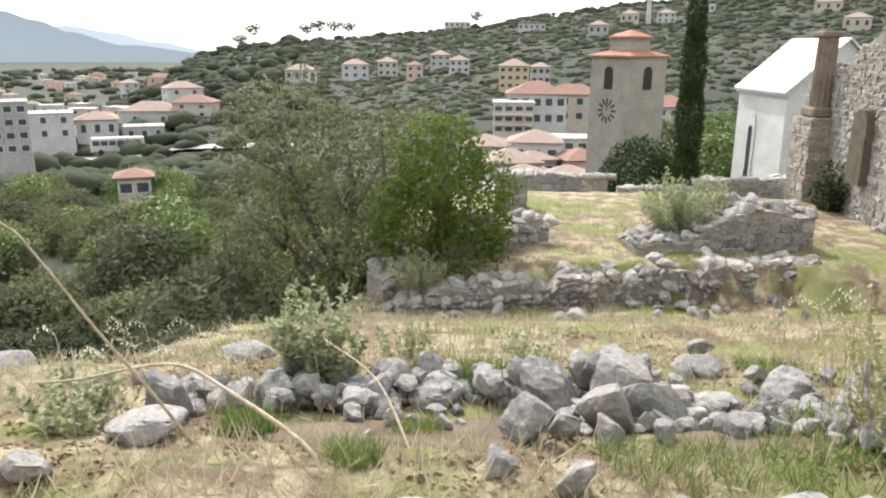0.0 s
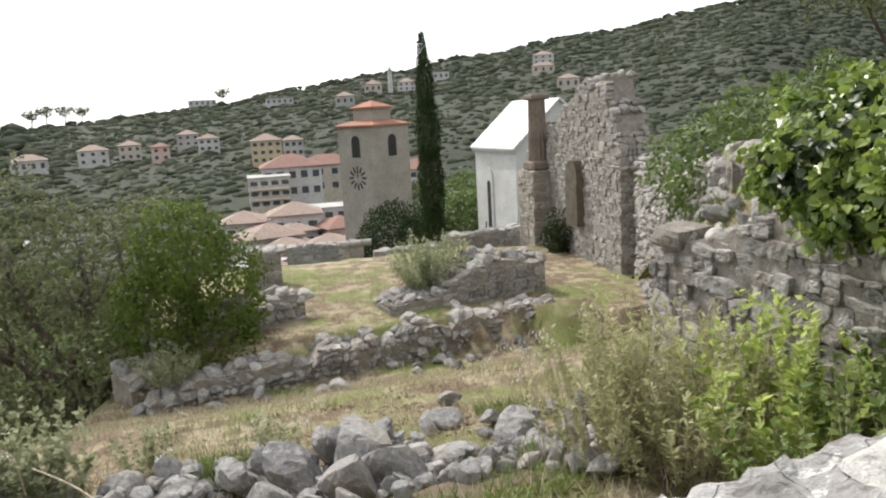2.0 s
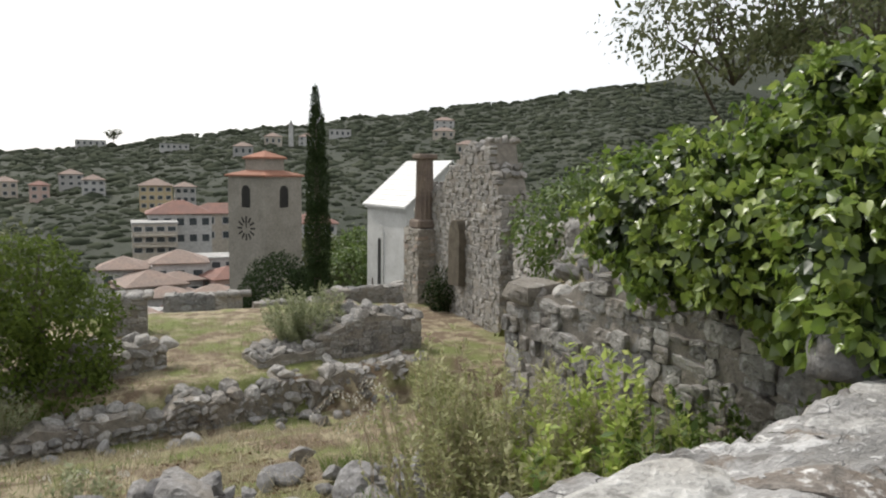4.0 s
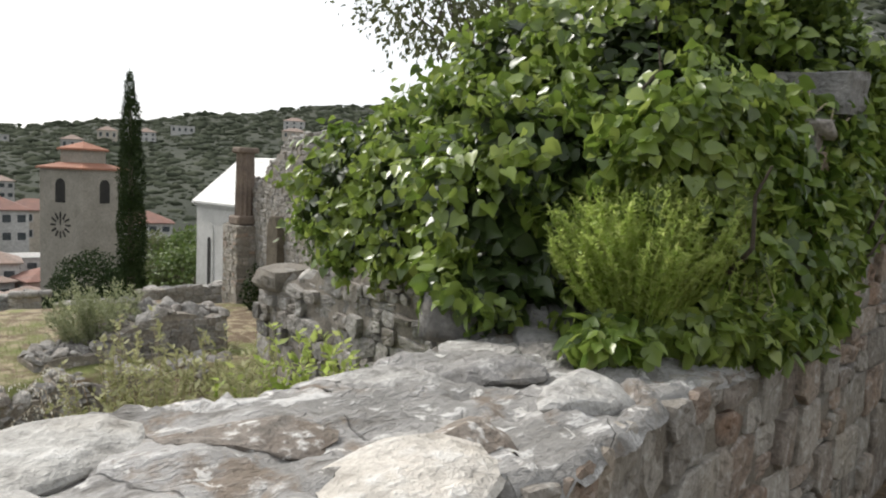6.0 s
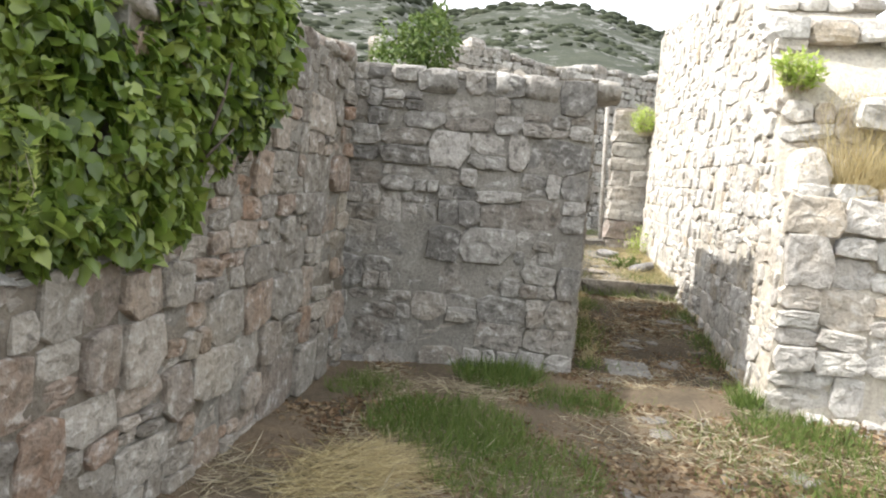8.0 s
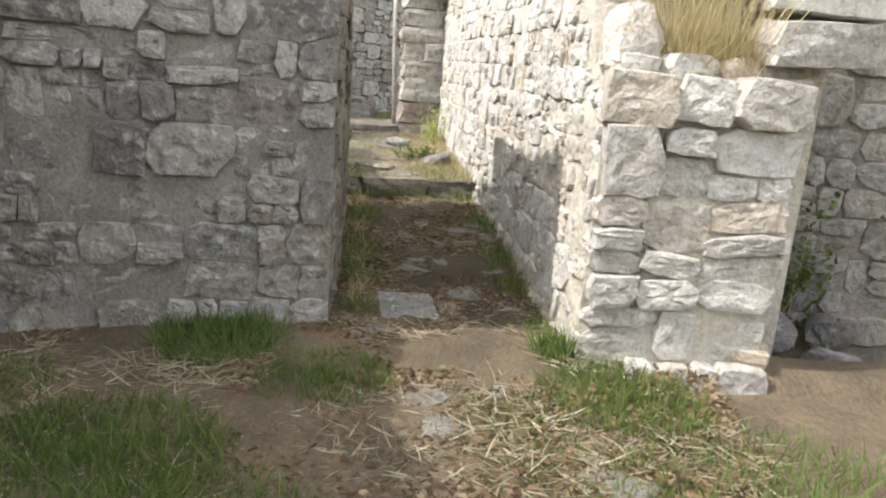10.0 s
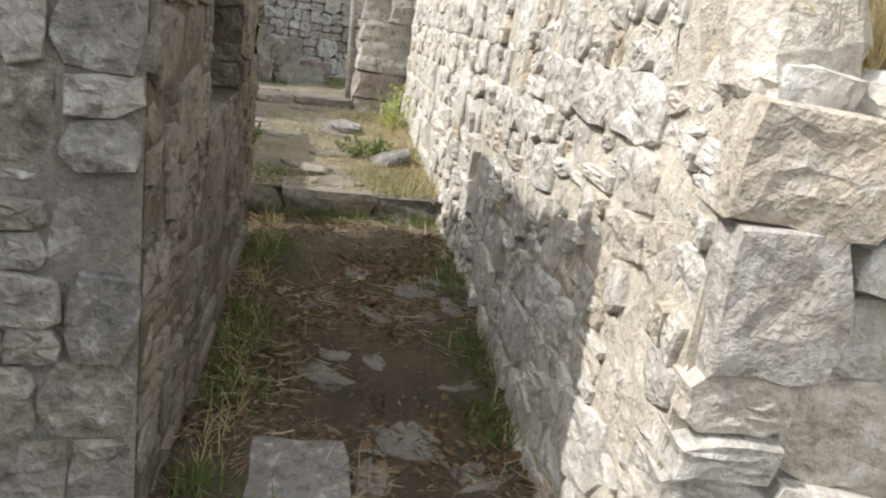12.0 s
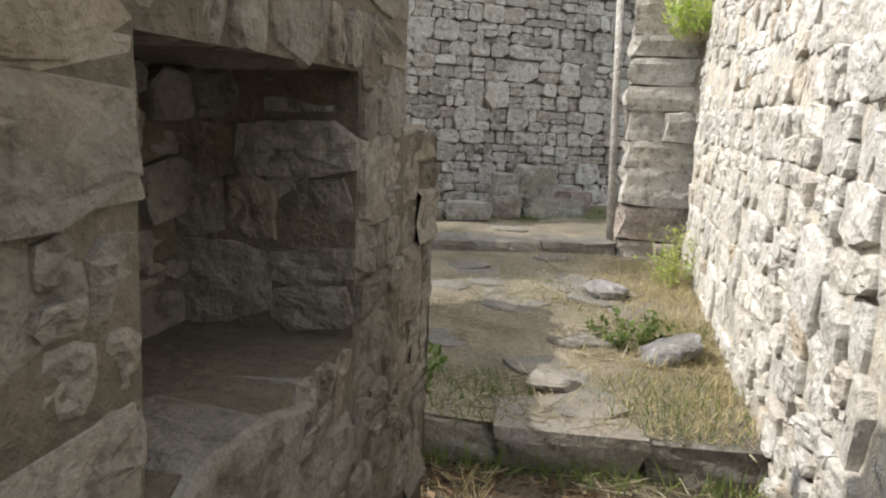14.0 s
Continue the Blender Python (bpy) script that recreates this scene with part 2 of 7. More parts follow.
# ---- building helpers ----
def part(name, bm, mat, parent=None, label="", smooth=False):
    me = bpy.data.meshes.new(name)
    bm.to_mesh(me)
    bm.free()
    if smooth:
        me.polygons.foreach_set("use_smooth", [True] * len(me.polygons))
    if mat:
        me.materials.append(mat)
    ob = new(name, me)
    if parent:
        ob.parent = parent
    if label:
        ob["label"] = label
    return ob


def mesh_part(name, verts, faces, mat, parent=None, label="", smooth=False):
    me = bpy.data.meshes.new(name)
    me.from_pydata([tuple(v) for v in verts], [], [tuple(f) for f in faces])
    if smooth:
        me.polygons.foreach_set("use_smooth", [True] * len(me.polygons))
    me.materials.append(mat)
    ob = new(name, me)
    if parent:
        ob.parent = parent
    if label:
        ob["label"] = label
    return ob


def empty(name, x=0, y=0, z=0, rz=0):
    ob = new(name)
    ob.matrix_basis = pose(x, y, z, 0, 0, rz)
    return ob


def rock_arrays(seed, cuts=2, power=5.0, rough=0.10):
    """Vertices and faces of one worn block in a unit box."""
    bm = bmesh.new()
    bmesh.ops.create_cube(bm, size=1.0)
    bmesh.ops.subdivide_edges(bm, edges=bm.edges[:], cuts=cuts, use_grid_fill=True)
    off = Vector((seed * 7.3, seed * 3.1, seed * 1.7))
    for v in bm.verts:
        p = v.co * 2
        r = (abs(p.x) ** power + abs(p.y) ** power + abs(p.z) ** power) ** (1 / power)
        q = p / r * 0.5
        q += Vector(noise.noise_vector(q * 1.3 + off)) * rough * 1.3 + Vector(noise.noise_vector(q * 3.5 + off)) * rough * 0.5
        if cuts > 3:
            for k in range(8):
                n = Vector((math.sin(seed * 3 + k * 2.1), math.cos(seed * 5 + k * 1.3), math.sin(seed + k * 4.7) * 0.9)).normalized()
                over = q.dot(n) - 0.345 - 0.02 * (k % 3)
                if over > 0:
                    q -= n * over * 0.84
        v.co = q
    bm.verts.ensure_lookup_table()
    vs = [v.co.copy() for v in bm.verts]
    fs = [[v.index for v in f.verts] for f in bm.faces]
    bm.free()
    return vs, fs


def face_arrays(seed, pts=9):
    """An irregular flat-faced stone in a unit box, its face towards -y, its back open in the wall."""
    rng = random.Random(seed)
    power = rng.uniform(3.0, 6.5)
    turn = rng.uniform(0, 6.28)
    ring = []
    for i in range(pts):
        t = turn + 2 * math.pi * (i + rng.uniform(-0.22, 0.22)) / pts
        c, q = math.cos(t), math.sin(t)
        r = 0.5 / (abs(c) ** power + abs(q) ** power) ** (1 / power) * rng.uniform(0.9, 1.06)
        ring.append((c * r, q * r))
    tilt_x, tilt_z = rng.uniform(-0.06, 0.06), rng.uniform(-0.06, 0.06)
    vs = [Vector((x, 0.5, z)) for x, z in ring]
    vs += [Vector((x, -0.43 + rng.uniform(-0.03, 0.02), z)) for x, z in ring]
    vs += [Vector((x * 0.91, -0.482 + tilt_x * x + tilt_z * z + rng.uniform(-0.012, 0.012), z * 0.91)) for x, z in ring]
    vs += [Vector((x * 0.5, -0.5 + tilt_x * x + tilt_z * z + rng.uniform(-0.018, 0.012), z * 0.45)) for x, z in ring]
    vs.append(Vector((0, -0.5 + rng.uniform(-0.03, 0.03), 0)))
    fs = []
    for k in range(3):
        for i in range(pts):
            j = (i + 1) % pts
            fs.append([k * pts + i, k * pts + j, (k + 1) * pts + j, (k + 1) * pts + i])
    fs += [[3 * pts + i, 3 * pts + (i + 1) % pts, 4 * pts] for i in range(pts)]
    fs = [f[::-1] for f in fs]
    return vs, fs


def rugged_arrays(seed, pts=10):
    """A broken-faced block in a unit box: hard rim, uneven face towards -y."""
    rng = random.Random(seed)
    power, turn = rng.uniform(7.0, 16.0), rng.uniform(0, 6.28)
    ring = []
    for i in range(pts):
        t = turn + 2 * math.pi * (i + rng.uniform(-0.28, 0.28)) / pts
        c, q = math.cos(t), math.sin(t)
        r = 0.5 / (abs(c) ** power + abs(q) ** power) ** (1 / power) * rng.uniform(0.93, 1.06)
        ring.append((c * r, q * r))
    tx, tz = rng.uniform(-0.06, 0.06), rng.uniform(-0.06, 0.06)
    vs = []
    for k, (f, y, j) in enumerate(((1.0, 0.5, 0.0), (1.0, -0.44, 0.015), (0.955, -0.485, 0.01), (0.68, -0.50, 0.02), (0.34, -0.50, 0.024))):
        for x, z in ring:
            g = f * (1 + (rng.uniform(-0.14, 0.14) if k > 2 else 0))
            vs.append(Vector((x * g, y + rng.uniform(-j, j) + (tx * x + tz * z if k else 0), z * g)))
    vs.append(Vector((0, -0.5 + rng.uniform(-0.018, 0.018), 0)))
    fs = []
    for k in range(4):
        for i in range(pts):
            j = (i + 1) % pts
            fs.append([(k + 1) * pts + i, (k + 1) * pts + j, k * pts + j, k * pts + i])
    fs += [[5 * pts, 4 * pts + (i + 1) % pts, 4 * pts + i] for i in range(pts)]
    return vs, fs


FACES = [face_arrays(i + 1, 9 + i % 3) for i in range(24)]
SQUARED = [rock_arrays(i + 81, 3, 14.0, 0.085) for i in range(6)]
ROCKS = [rock_arrays(i + 1, 2, 5.0, 0.11) for i in range(12)]
BOULDERS = [rock_arrays(i + 41, 4, 4.0, 0.19) for i in range(10)]
MESHES = {}
SHAPES = {"rugged": [rugged_arrays(i + 5, 9 + i % 4) for i in range(20)], "face": FACES, "squared": SQUARED, "block": ROCKS, "boulder": BOULDERS}


def rock_mesh(kind, i, mat):
    key = (kind, i, mat.name)
    if key not in MESHES:
        vs, fs = SHAPES[kind][i]
        me = bpy.data.meshes.new("stone")
        me.from_pydata([tuple(v) for v in vs], [], fs)
        me.polygons.foreach_set("use_smooth", [kind == "block"] * len(fs))
        me.materials.append(mat)
        MESHES[key] = me
    return MESHES[key]


def lay(parent, places, mat, mat_j, limit=300, name="stone", kind="block", seed=0):
    """Stones as parts of their own up to the limit; the rest joined."""
    rng = random.Random(seed)
    for m in places[:limit]:
        k, m = m if isinstance(m, tuple) else (kind, m)
        ob = new(name, rock_mesh(k, rng.randrange(len(SHAPES[k])), mat))
        ob.parent = parent
        ob.matrix_local = parent.matrix_basis.inverted() @ m
    verts, faces = [], []
    for m in places[limit:]:
        k, m = m if isinstance(m, tuple) else (kind, m)
        vs, fs = SHAPES[k][rng.randrange(len(SHAPES[k]))]
        k = len(verts)
        verts += [m @ v for v in vs]
        faces += [[i + k for i in f] for f in fs]
    if verts:
        inv = parent.matrix_basis.inverted()
        ob = mesh_part("rubble_fill", [inv @ v for v in verts], faces, mat_j, parent)
        tagged(ob, kind="stuff")


def cells(w, h, lo, hi, rng, aspect=1.5):
    """Cuts a rectangle at random into stones of lo to hi metres."""
    todo, done = [(0.0, 0.0, w, h)], []
    while todo:
        x, z, a, b = todo.pop()
        size = lo + (hi - lo) * rng.random() ** 1.6
        if b > size and b * aspect >= a or b > hi:
            k = b * rng.uniform(0.36, 0.64)
            todo += [(x, z, a, k), (x, z + k, a, b - k)]
        elif a > size * aspect:
            k = a * rng.uniform(0.36, 0.64)
            todo += [(x, z, k, b), (x + k, z, a - k, b)]
        else:
            done.append((x, z, a, b))
    return done


def face_stones(a, b, z0, z1, top, lo, hi, rng, proud=0.03, depth=0.22, lean=0.0, aspect=1.5, gap=0.012, skip=None, turn=10):
    """Stones on the upright face from a to b (plan), looking to the right of a->b. top(s): height at s metres."""
    a, b = Vector(a), Vector(b)
    d = b - a
    length = d.length
    d = d / length
    n = Vector((d.y, -d.x))
    ang = math.atan2(d.y, d.x)
    out = []
    for x, z, w, h in cells(length, z1 - z0, lo, hi, rng, aspect):
        s, zz = x + w / 2, z0 + z + h / 2
        if zz + h * 0.2 > top(s) or (skip and skip(s, zz)):
            continue
        p = a + d * s + n * (proud * rng.uniform(-0.25, 0.9) - depth / 2 - lean * (zz - z0))
        out.append(("face", Matrix.Translation((p.x, p.y, zz)) @ pose(0, 0, 0, rng.uniform(-3, 3), rng.uniform(-turn, turn), math.degrees(ang) + rng.uniform(-3, 3))
                    @ Matrix.Diagonal((w * 1.07 - gap, depth, h * 1.07 - gap, 1))))
    return out


def rugged(stones):
    return [("rugged", m) for k, m in stones]


def heaped(stones, deep=1.5):
    """Face stones turned into rough field stones standing proud of the wall."""
    return [("boulder", m @ pose(0, 0.06, 0) @ Matrix.Diagonal((1.12, deep, 1.12, 1))) for k, m in stones]


def cap_stones(a, b, thick, top, lo, hi, rng, sink=0.5, kind="block"):
    """Loose stones along a wall's top; the wall lies to the left of a->b by its thickness."""
    a, b = Vector(a), Vector(b)
    d = b - a
    length = d.length
    d = d / length
    n = Vector((-d.y, d.x))
    ang = math.degrees(math.atan2(d.y, d.x))
    out, s = [], 0.0
    while s < length:
        w = rng.uniform(lo, hi)
        t = rng.uniform(0, 0.08)
        while t < thick:
            q = rng.uniform(lo, hi)
            h = rng.uniform(0.45, 0.8) * min(w, q)
            p = a + d * (s + w / 2) + n * (t + q / 2 - 0.04)
            if kind == "boulder" and rng.random() < 0.18:
                t += q
                continue
            j = 9 if kind == "block" else 25
            out.append((kind, Matrix.Translation((p.x, p.y, top(s + w / 2) + h * (0.5 - sink))) @ pose(0, 0, 0, rng.uniform(-j, j), rng.uniform(-j, j), ang + rng.uniform(-j, j) * 1.6)
                        @ Matrix.Diagonal((w * 1.08, q * 1.08, h * (1.0 if kind == "block" else rng.uniform(0.9, 1.6)), 1))))
            t += q
        s += w * 0.97
    return out


def core(name, a, b, thick, z0, top, mat, label, category="wall", steps=0.25, inset=0.006, hole=None):
    """A wall's mortared core, to the left of a->b, with an uneven top."""
    a, b = Vector(a), Vector(b)
    d = b - a
    length = d.length
    d = d / length
    n = Vector((-d.y, d.x))
    k = max(2, int(length / steps))
    vs, fs = [], []
    for i in range(k + 1):
        s = length * i / k
        p0, p1 = a + d * s + n * inset, a + d * s + n * (thick - inset)
        z = top(s)
        vs += [(p0.x, p0.y, z0), (p0.x, p0.y, z), (p1.x, p1.y, z), (p1.x, p1.y, z0)]
    for i in range(k):
        o = 4 * i
        for j in range(4):
            fs.append((o + j, o + (j + 1) % 4, o + 4 + (j + 1) % 4, o + 4 + j))
    fs += [(3, 2, 1, 0), (4 * k, 4 * k + 1, 4 * k + 2, 4 * k + 3)]
    ob = mesh_part(name, vs, fs, mat)
    return tagged(ob, label, category, kind="structure")


def pointing(parent, a, b, z0, top, mat, out=0.004, amp=0.014, step=0.03, grain=7.0):
    """Rough mortar smeared over the joints and edges of the face from a to b."""
    a, b = Vector(a), Vector(b)
    d = b - a
    length = d.length
    d = d / length
    n = Vector((d.y, -d.x))
    nx, nz = max(2, int(length / step)), max(2, int((top(length / 2) - z0) / step))
    vs, fs = [], []
    for i in range(nx + 1):
        s = length * i / nx
        p = a + d * s
        z1 = top(s) - 0.01
        for j in range(nz + 1):
            z = z0 + (z1 - z0) * j / nz
            q = Vector((p.x, p.y, z))
            o = out + amp * (noise.noise(q * grain * 0.45) + 0.8 * noise.noise(q * grain) + 0.5 * noise.noise(q * grain * 2.6))
            vs.append((p.x + n.x * o, p.y + n.y * o, z))
    for i in range(nx):
        for j in range(nz):
            o = i * (nz + 1) + j
            fs.append((o, o + nz + 1, o + nz + 2, o + 1))
    return mesh_part("mortar", vs, fs, mat, parent, smooth=True)


# ---- the lie of the land ----
def lerp_at(x, pts):
    if x <= pts[0][0]:
        return pts[0][1]
    for (x0, y0), (x1, y1) in zip(pts, pts[1:]):
        if x <= x1:
            u = (x - x0) / (x1 - x0)
            return y0 + (y1 - y0) * (3 * u * u - 2 * u ** 3 if y0 != y1 else 0)
    return pts[-1][1]


SKYLINE = [(-180, 9), (-120, 8), (-60, -1), (-40, -5), (-30, -6.5), (-25, -5.2), (-21, -3.0), (-17, -0.6), (-12, 0.3), (-7, 0.75), (-3, 1.1), (3, 1.6), (8, 2.5), (15, 3.3), (21, 4.15), (30, 5.3), (40, 6.5),
           (50, 9.5), (58, 15.5), (66, 15), (71, 11.8), (75, 12.6), (80, 12.8), (88, 11.0), (110, 10), (150, 9), (180, 9)]
RIDGE = [(-180, 900), (-60, 420), (8, 400), (40, 520), (55, 1300), (180, 1300)]
EYE_Z = 1.6


def step_x(y):
    """Where the step in the passage stands."""
    return max(11.0, min(11.38, 11.12 - 0.25 * y))


def floor_z(x, y=0.5):
    """The path and the passage floor."""
    return lerp_at(x, [(-3, 0.3), (0.5, 0.25), (2.2, -0.03), (3.6, -0.15), (8.4, -0.15), (10.4, 0.02), (10.95, 0.04)]) if x < step_x(y) else lerp_at(x, [(11.0, 0.2), (14.5, 0.28), (20, 0.36)])


def garden_z(x, y):
    z = lerp_at(y, [(0.5, -0.15), (4, -0.86), (6.4, -1.42), (10, -2.3), (14.5, -3.45), (20, -4.4), (30, -6.5)])
    z += 0.05 * noise.noise((x * 0.9, y * 0.9, 0)) + 0.03 * noise.noise((x * 3, y * 3, 2))
    edge = lerp_at(y, [(0, -4.2), (6, -5.2), (9, -4.0), (13, -2.0), (20, -1.5)])
    if x < edge:
        z -= 0.75 * (edge - x) + 0.05 * (edge - x) ** 1.3
    return max(z, -13.0)


def far_z(az, r):
    """Height far off: the valley, then the ridge that makes the skyline; the plain beyond to the west."""
    e, ridge = lerp_at(az, SKYLINE), lerp_at(az, RIDGE)
    crest = EYE_Z + math.tan(radians(e)) * ridge
    low = lerp_at(r, [(30, -9), (60, -12), (120, -17), (200, -22), (600, -40), (4500, -70)])
    start = 60 + 0.12 * ridge
    if r <= start:
        return low
    lo0 = lerp_at(start, [(30, -9), (60, -12), (120, -17), (200, -22), (600, -40)])
    u = min(1.0, (r - start) / (ridge - start))
    z = lo0 + (crest - lo0) * (u ** 1.15)
    if r > ridge:
        z = crest - 0.25 * (r - ridge)
    bumps = noise.fractal((az * 0.11, r * 0.004, 3), 1.0, 2.0, 4)
    return max(low, z + bumps * 0.03 * r * u * (1 - u))


def land_z(x, y):
    r = math.hypot(x, y)
    az = math.degrees(math.atan2(x, y))
    near = garden_z(x, y) if y > 1.0 else -0.6 - 0.02 * r
    if y > 1.0 and x > (5.3 if y < 6.5 else 6.5 + (y - 6.6) * 0.545) and y < 18:
        near = -0.7
    if -1 < x < 9.5 and 15.2 < y < 24:
        near = max(near, -2.72 + 0.05 * noise.noise((x, y, 5)))
    if x > 7.6 and 14.6 < y < 30 and x < 16:
        near = max(near, -2.95 + 0.06 * noise.noise((x, y, 8)) - max(0.0, y - 24) * 0.12)
    k = min(1.0, max(0.0, (r - 26) / 22))
    return near + (far_z(az, max(r, 30)) - near) * k * k * (3 - 2 * k) if k else near


def land():
    rings = [0.35 * i for i in range(1, 80)]
    while rings[-1] < 4600:
        rings.append(rings[-1] * 1.045)
    n = 420
    vs, fs = [(0, 0, land_z(0, 0.001))], []
    for r in rings:
        for j in range(n):
            t = 2 * math.pi * j / n
            x, y = r * math.sin(t), r * math.cos(t)
            vs.append((x, y, land_z(x, y)))
    for j in range(n):
        fs.append((0, 1 + (j + 1) % n, 1 + j))
    for i in range(len(rings) - 1):
        o, p = 1 + i * n, 1 + (i + 1) * n
        for j in range(n):
            fs.append((o + j, o + (j + 1) % n, p + (j + 1) % n, p + j))
    ob = mesh_part("ground", vs, fs, GROUND, smooth=True)
    tagged(ob, "sloping dry grass and bare soil falling to a wooded valley", "ground", kind="structure")


land()


def strip(name, x0, x1, y0, y1, mat, label, step=0.12, upper=False):
    """The path's floor, from y0(x) to y1(x)."""
    vs, fs = [], []
    nx, ny = int((x1 - x0) / step), 26
    for i in range(nx + 1):
        x = x0 + (x1 - x0) * i / nx
        for j in range(ny + 1):
            y = y0(x) + (y1(x) - y0(x)) * j / ny
            low = -0.10 * max(0.0, min(1.0, (-1.2 - y) / 0.8)) if x < 8 else 0
            if upper:
                xx = x + (step_x(y) - 11.0) * max(0.0, 1 - (x - 11.0) / 2)
                zf = floor_z(max(xx, 11.5))
            else:
                xx, zf = x, floor_z(min(x, 10.99))
            vs.append((xx, y, zf + low + 0.025 * noise.noise((x * 2.1, y * 2.1, 0)) + 0.012 * noise.noise((x * 7, y * 7, 1))))
    for i in range(nx):
        for j in range(ny):
            o = i * (ny + 1) + j
            fs.append((o, o + ny + 1, o + ny + 2, o + 1))
    return tagged(mesh_part(name, vs, fs, mat, smooth=True), label, "floor", kind="structure")


strip("floor", -3.0, 8.3, lambda x: -4.2, lambda x: 0.75 + 0.11 * max(0, x), PATH_SOIL, "trodden earth and straw with grass tufts and flat stones")
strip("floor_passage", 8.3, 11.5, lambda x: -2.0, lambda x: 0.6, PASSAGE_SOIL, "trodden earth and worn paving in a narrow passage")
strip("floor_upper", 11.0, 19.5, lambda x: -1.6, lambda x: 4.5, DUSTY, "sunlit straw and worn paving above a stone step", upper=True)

# ---- walls ----
RNG = random.Random(5)


def jag(base, amp, freq, seed):
    return lambda s: base(s) + amp * noise.noise((s * freq, seed, 0)) + 0.5 * amp * noise.noise((s * freq * 2.7, seed, 4))


def flat(z):
    return lambda s: z


# the low wall beside the path, in two stretches, with a broad worn top
LOW = [((-3.0, 0.28), (1.3, 0.38), 0.78, 0.945), ((1.3, 0.38), (2.9, 0.50), 0.80, 0.92), ((2.9, 0.50), (4.0, 0.83), 0.84, 0.92), ((4.0, 0.83), (4.78, 0.955), 0.8, 0.90)]
for i, (a, b, th, z) in enumerate(LOW):
    w = core("wall_low" if i == 0 else "wall_low_%d" % i, a, b, th, -1.2, flat(z - 0.06), MORTAR_BROWN if i > 1 else MORTAR_DARK, "low grey limestone wall beside the path with a broad worn top")
    st = rugged(face_stones(a, b, -0.3, z - 0.02, flat(z), 0.12, 0.40, RNG, 0.035, turn=6))
    pointing(w, a, b, -0.3, flat(z - 0.03), MORTAR_BROWN if i > 1 else MORTAR_DARK, -0.006, 0.012)
    av, bv = Vector(a), Vector(b)
    d = (bv - av).normalized()
    n = Vector((-d.y, d.x))
    st += face_stones(bv + n * th, av + n * th, -1.0, z - 0.03, flat(z), 0.15, 0.4, RNG, 0.03)
    lay(w, st, STONE_BROWN if i > 1 else STONE, STONE_J, 200, seed=i)
    top, length = [], (bv - av).length
    nx, ny = int(length / 0.03), int(th / 0.03)
    tv, tf = [], []
    for p in range(nx + 1):
        for q in range(ny + 1):
            e = min(q, ny - q) / ny
            x, y = length * p / nx, -0.02 + (th + 0.04) * q / ny + 0.03 * noise.noise((length * p / nx * 5 + i * 9, q // (ny - 1), 0))
            c = av + d * x + n * y
            w0 = Vector((c.x, c.y, 0))
            cell = noise.cell(w0 * 4.2 + Vector(noise.noise_vector(w0 * 3.0)) * 0.6)
            ws = Vector((w0.x * 3.2 - w0.y * 0.8, w0.y * 9.0 + w0.x * 2.0, 0))
            hgt = 0.02 * (cell - 0.4) + 0.032 * noise.fractal(ws, 0.9, 2.1, 5) + 0.025 * noise.noise(w0 * 1.7)
            hgt -= 0.05 * max(0.0, 1 - e / 0.05) ** 2
            tv.append((c.x, c.y, z + 0.015 + hgt))
    for p in range(nx):
        for q in range(ny):
            o = p * (ny + 1) + q
            tf.append((o, o + ny + 1, o + ny + 2, o + 1))
    mesh_part("wall_top", tv, tf, TOP_MAT, w, "rough weathered grey capping with cracks and lichen", smooth=True)
    for _ in range(int(length * 1.6)):
        c = av + d * RNG.uniform(0.1, length - 0.1) + n * RNG.uniform(0.12, th - 0.12)
        k = RNG.uniform(0.14, 0.42)
        top.append(("face", Matrix.Translation((c.x, c.y, z - 0.062 + RNG.uniform(-0.015, 0.010))) @ pose(0, 0, 0, -90 + RNG.uniform(-5, 5), RNG.uniform(-5, 5), 0)
                    @ pose(0, 0, 0, 0, RNG.uniform(0, 360), 0) @ Matrix.Diagonal((k, 0.16, k * RNG.uniform(0.5, 0.9), 1))))
    lay(w, top, STONE_TOP, STONE_TOP, 200, name="capstone", seed=i + 9)

# the high wall that carries the ivy
HA, HB = (4.78, 0.955), (7.44, 1.38)
high_top = jag(lambda s: lerp_at(s, [(0, 1.75), (0.5, 1.9), (1.5, 1.98), (3.5, 2.0)]), 0.05, 1.3, 2)
w = core("wall_high", HA, HB, 0.8, -1.0, high_top, MORTAR_DARK, "high shaded limestone rubble wall overgrown with ivy")
st = rugged(face_stones(HA, HB, -0.2, 2.1, high_top, 0.10, 0.40, RNG, 0.04, turn=7))
pointing(w, HA, HB, -0.25, high_top, MORTAR_BROWN, -0.008, 0.016)
lay(w, st + cap_stones(HA, HB, 0.8, high_top, 0.15, 0.34, RNG), STONE_BROWN, STONE_BROWN, 340, seed=21)

# the wall across the end of the path
XA, XB = (7.42, 1.62), (8.14, -0.20)
cross_top = jag(flat(1.98), 0.03, 1.5, 7)
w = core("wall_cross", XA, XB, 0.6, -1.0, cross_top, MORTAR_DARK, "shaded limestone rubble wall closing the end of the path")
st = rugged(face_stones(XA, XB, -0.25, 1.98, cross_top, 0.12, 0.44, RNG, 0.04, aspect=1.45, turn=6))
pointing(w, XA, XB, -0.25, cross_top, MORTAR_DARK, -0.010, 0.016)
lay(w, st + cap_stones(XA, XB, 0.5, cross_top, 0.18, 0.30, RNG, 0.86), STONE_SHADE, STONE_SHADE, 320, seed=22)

# the passage's left wall, with a niche in it
LA, LD = Vector((8.16, -0.20)), (Vector((10.28, 0.17)) - Vector((8.14, -0.20))).normalized()
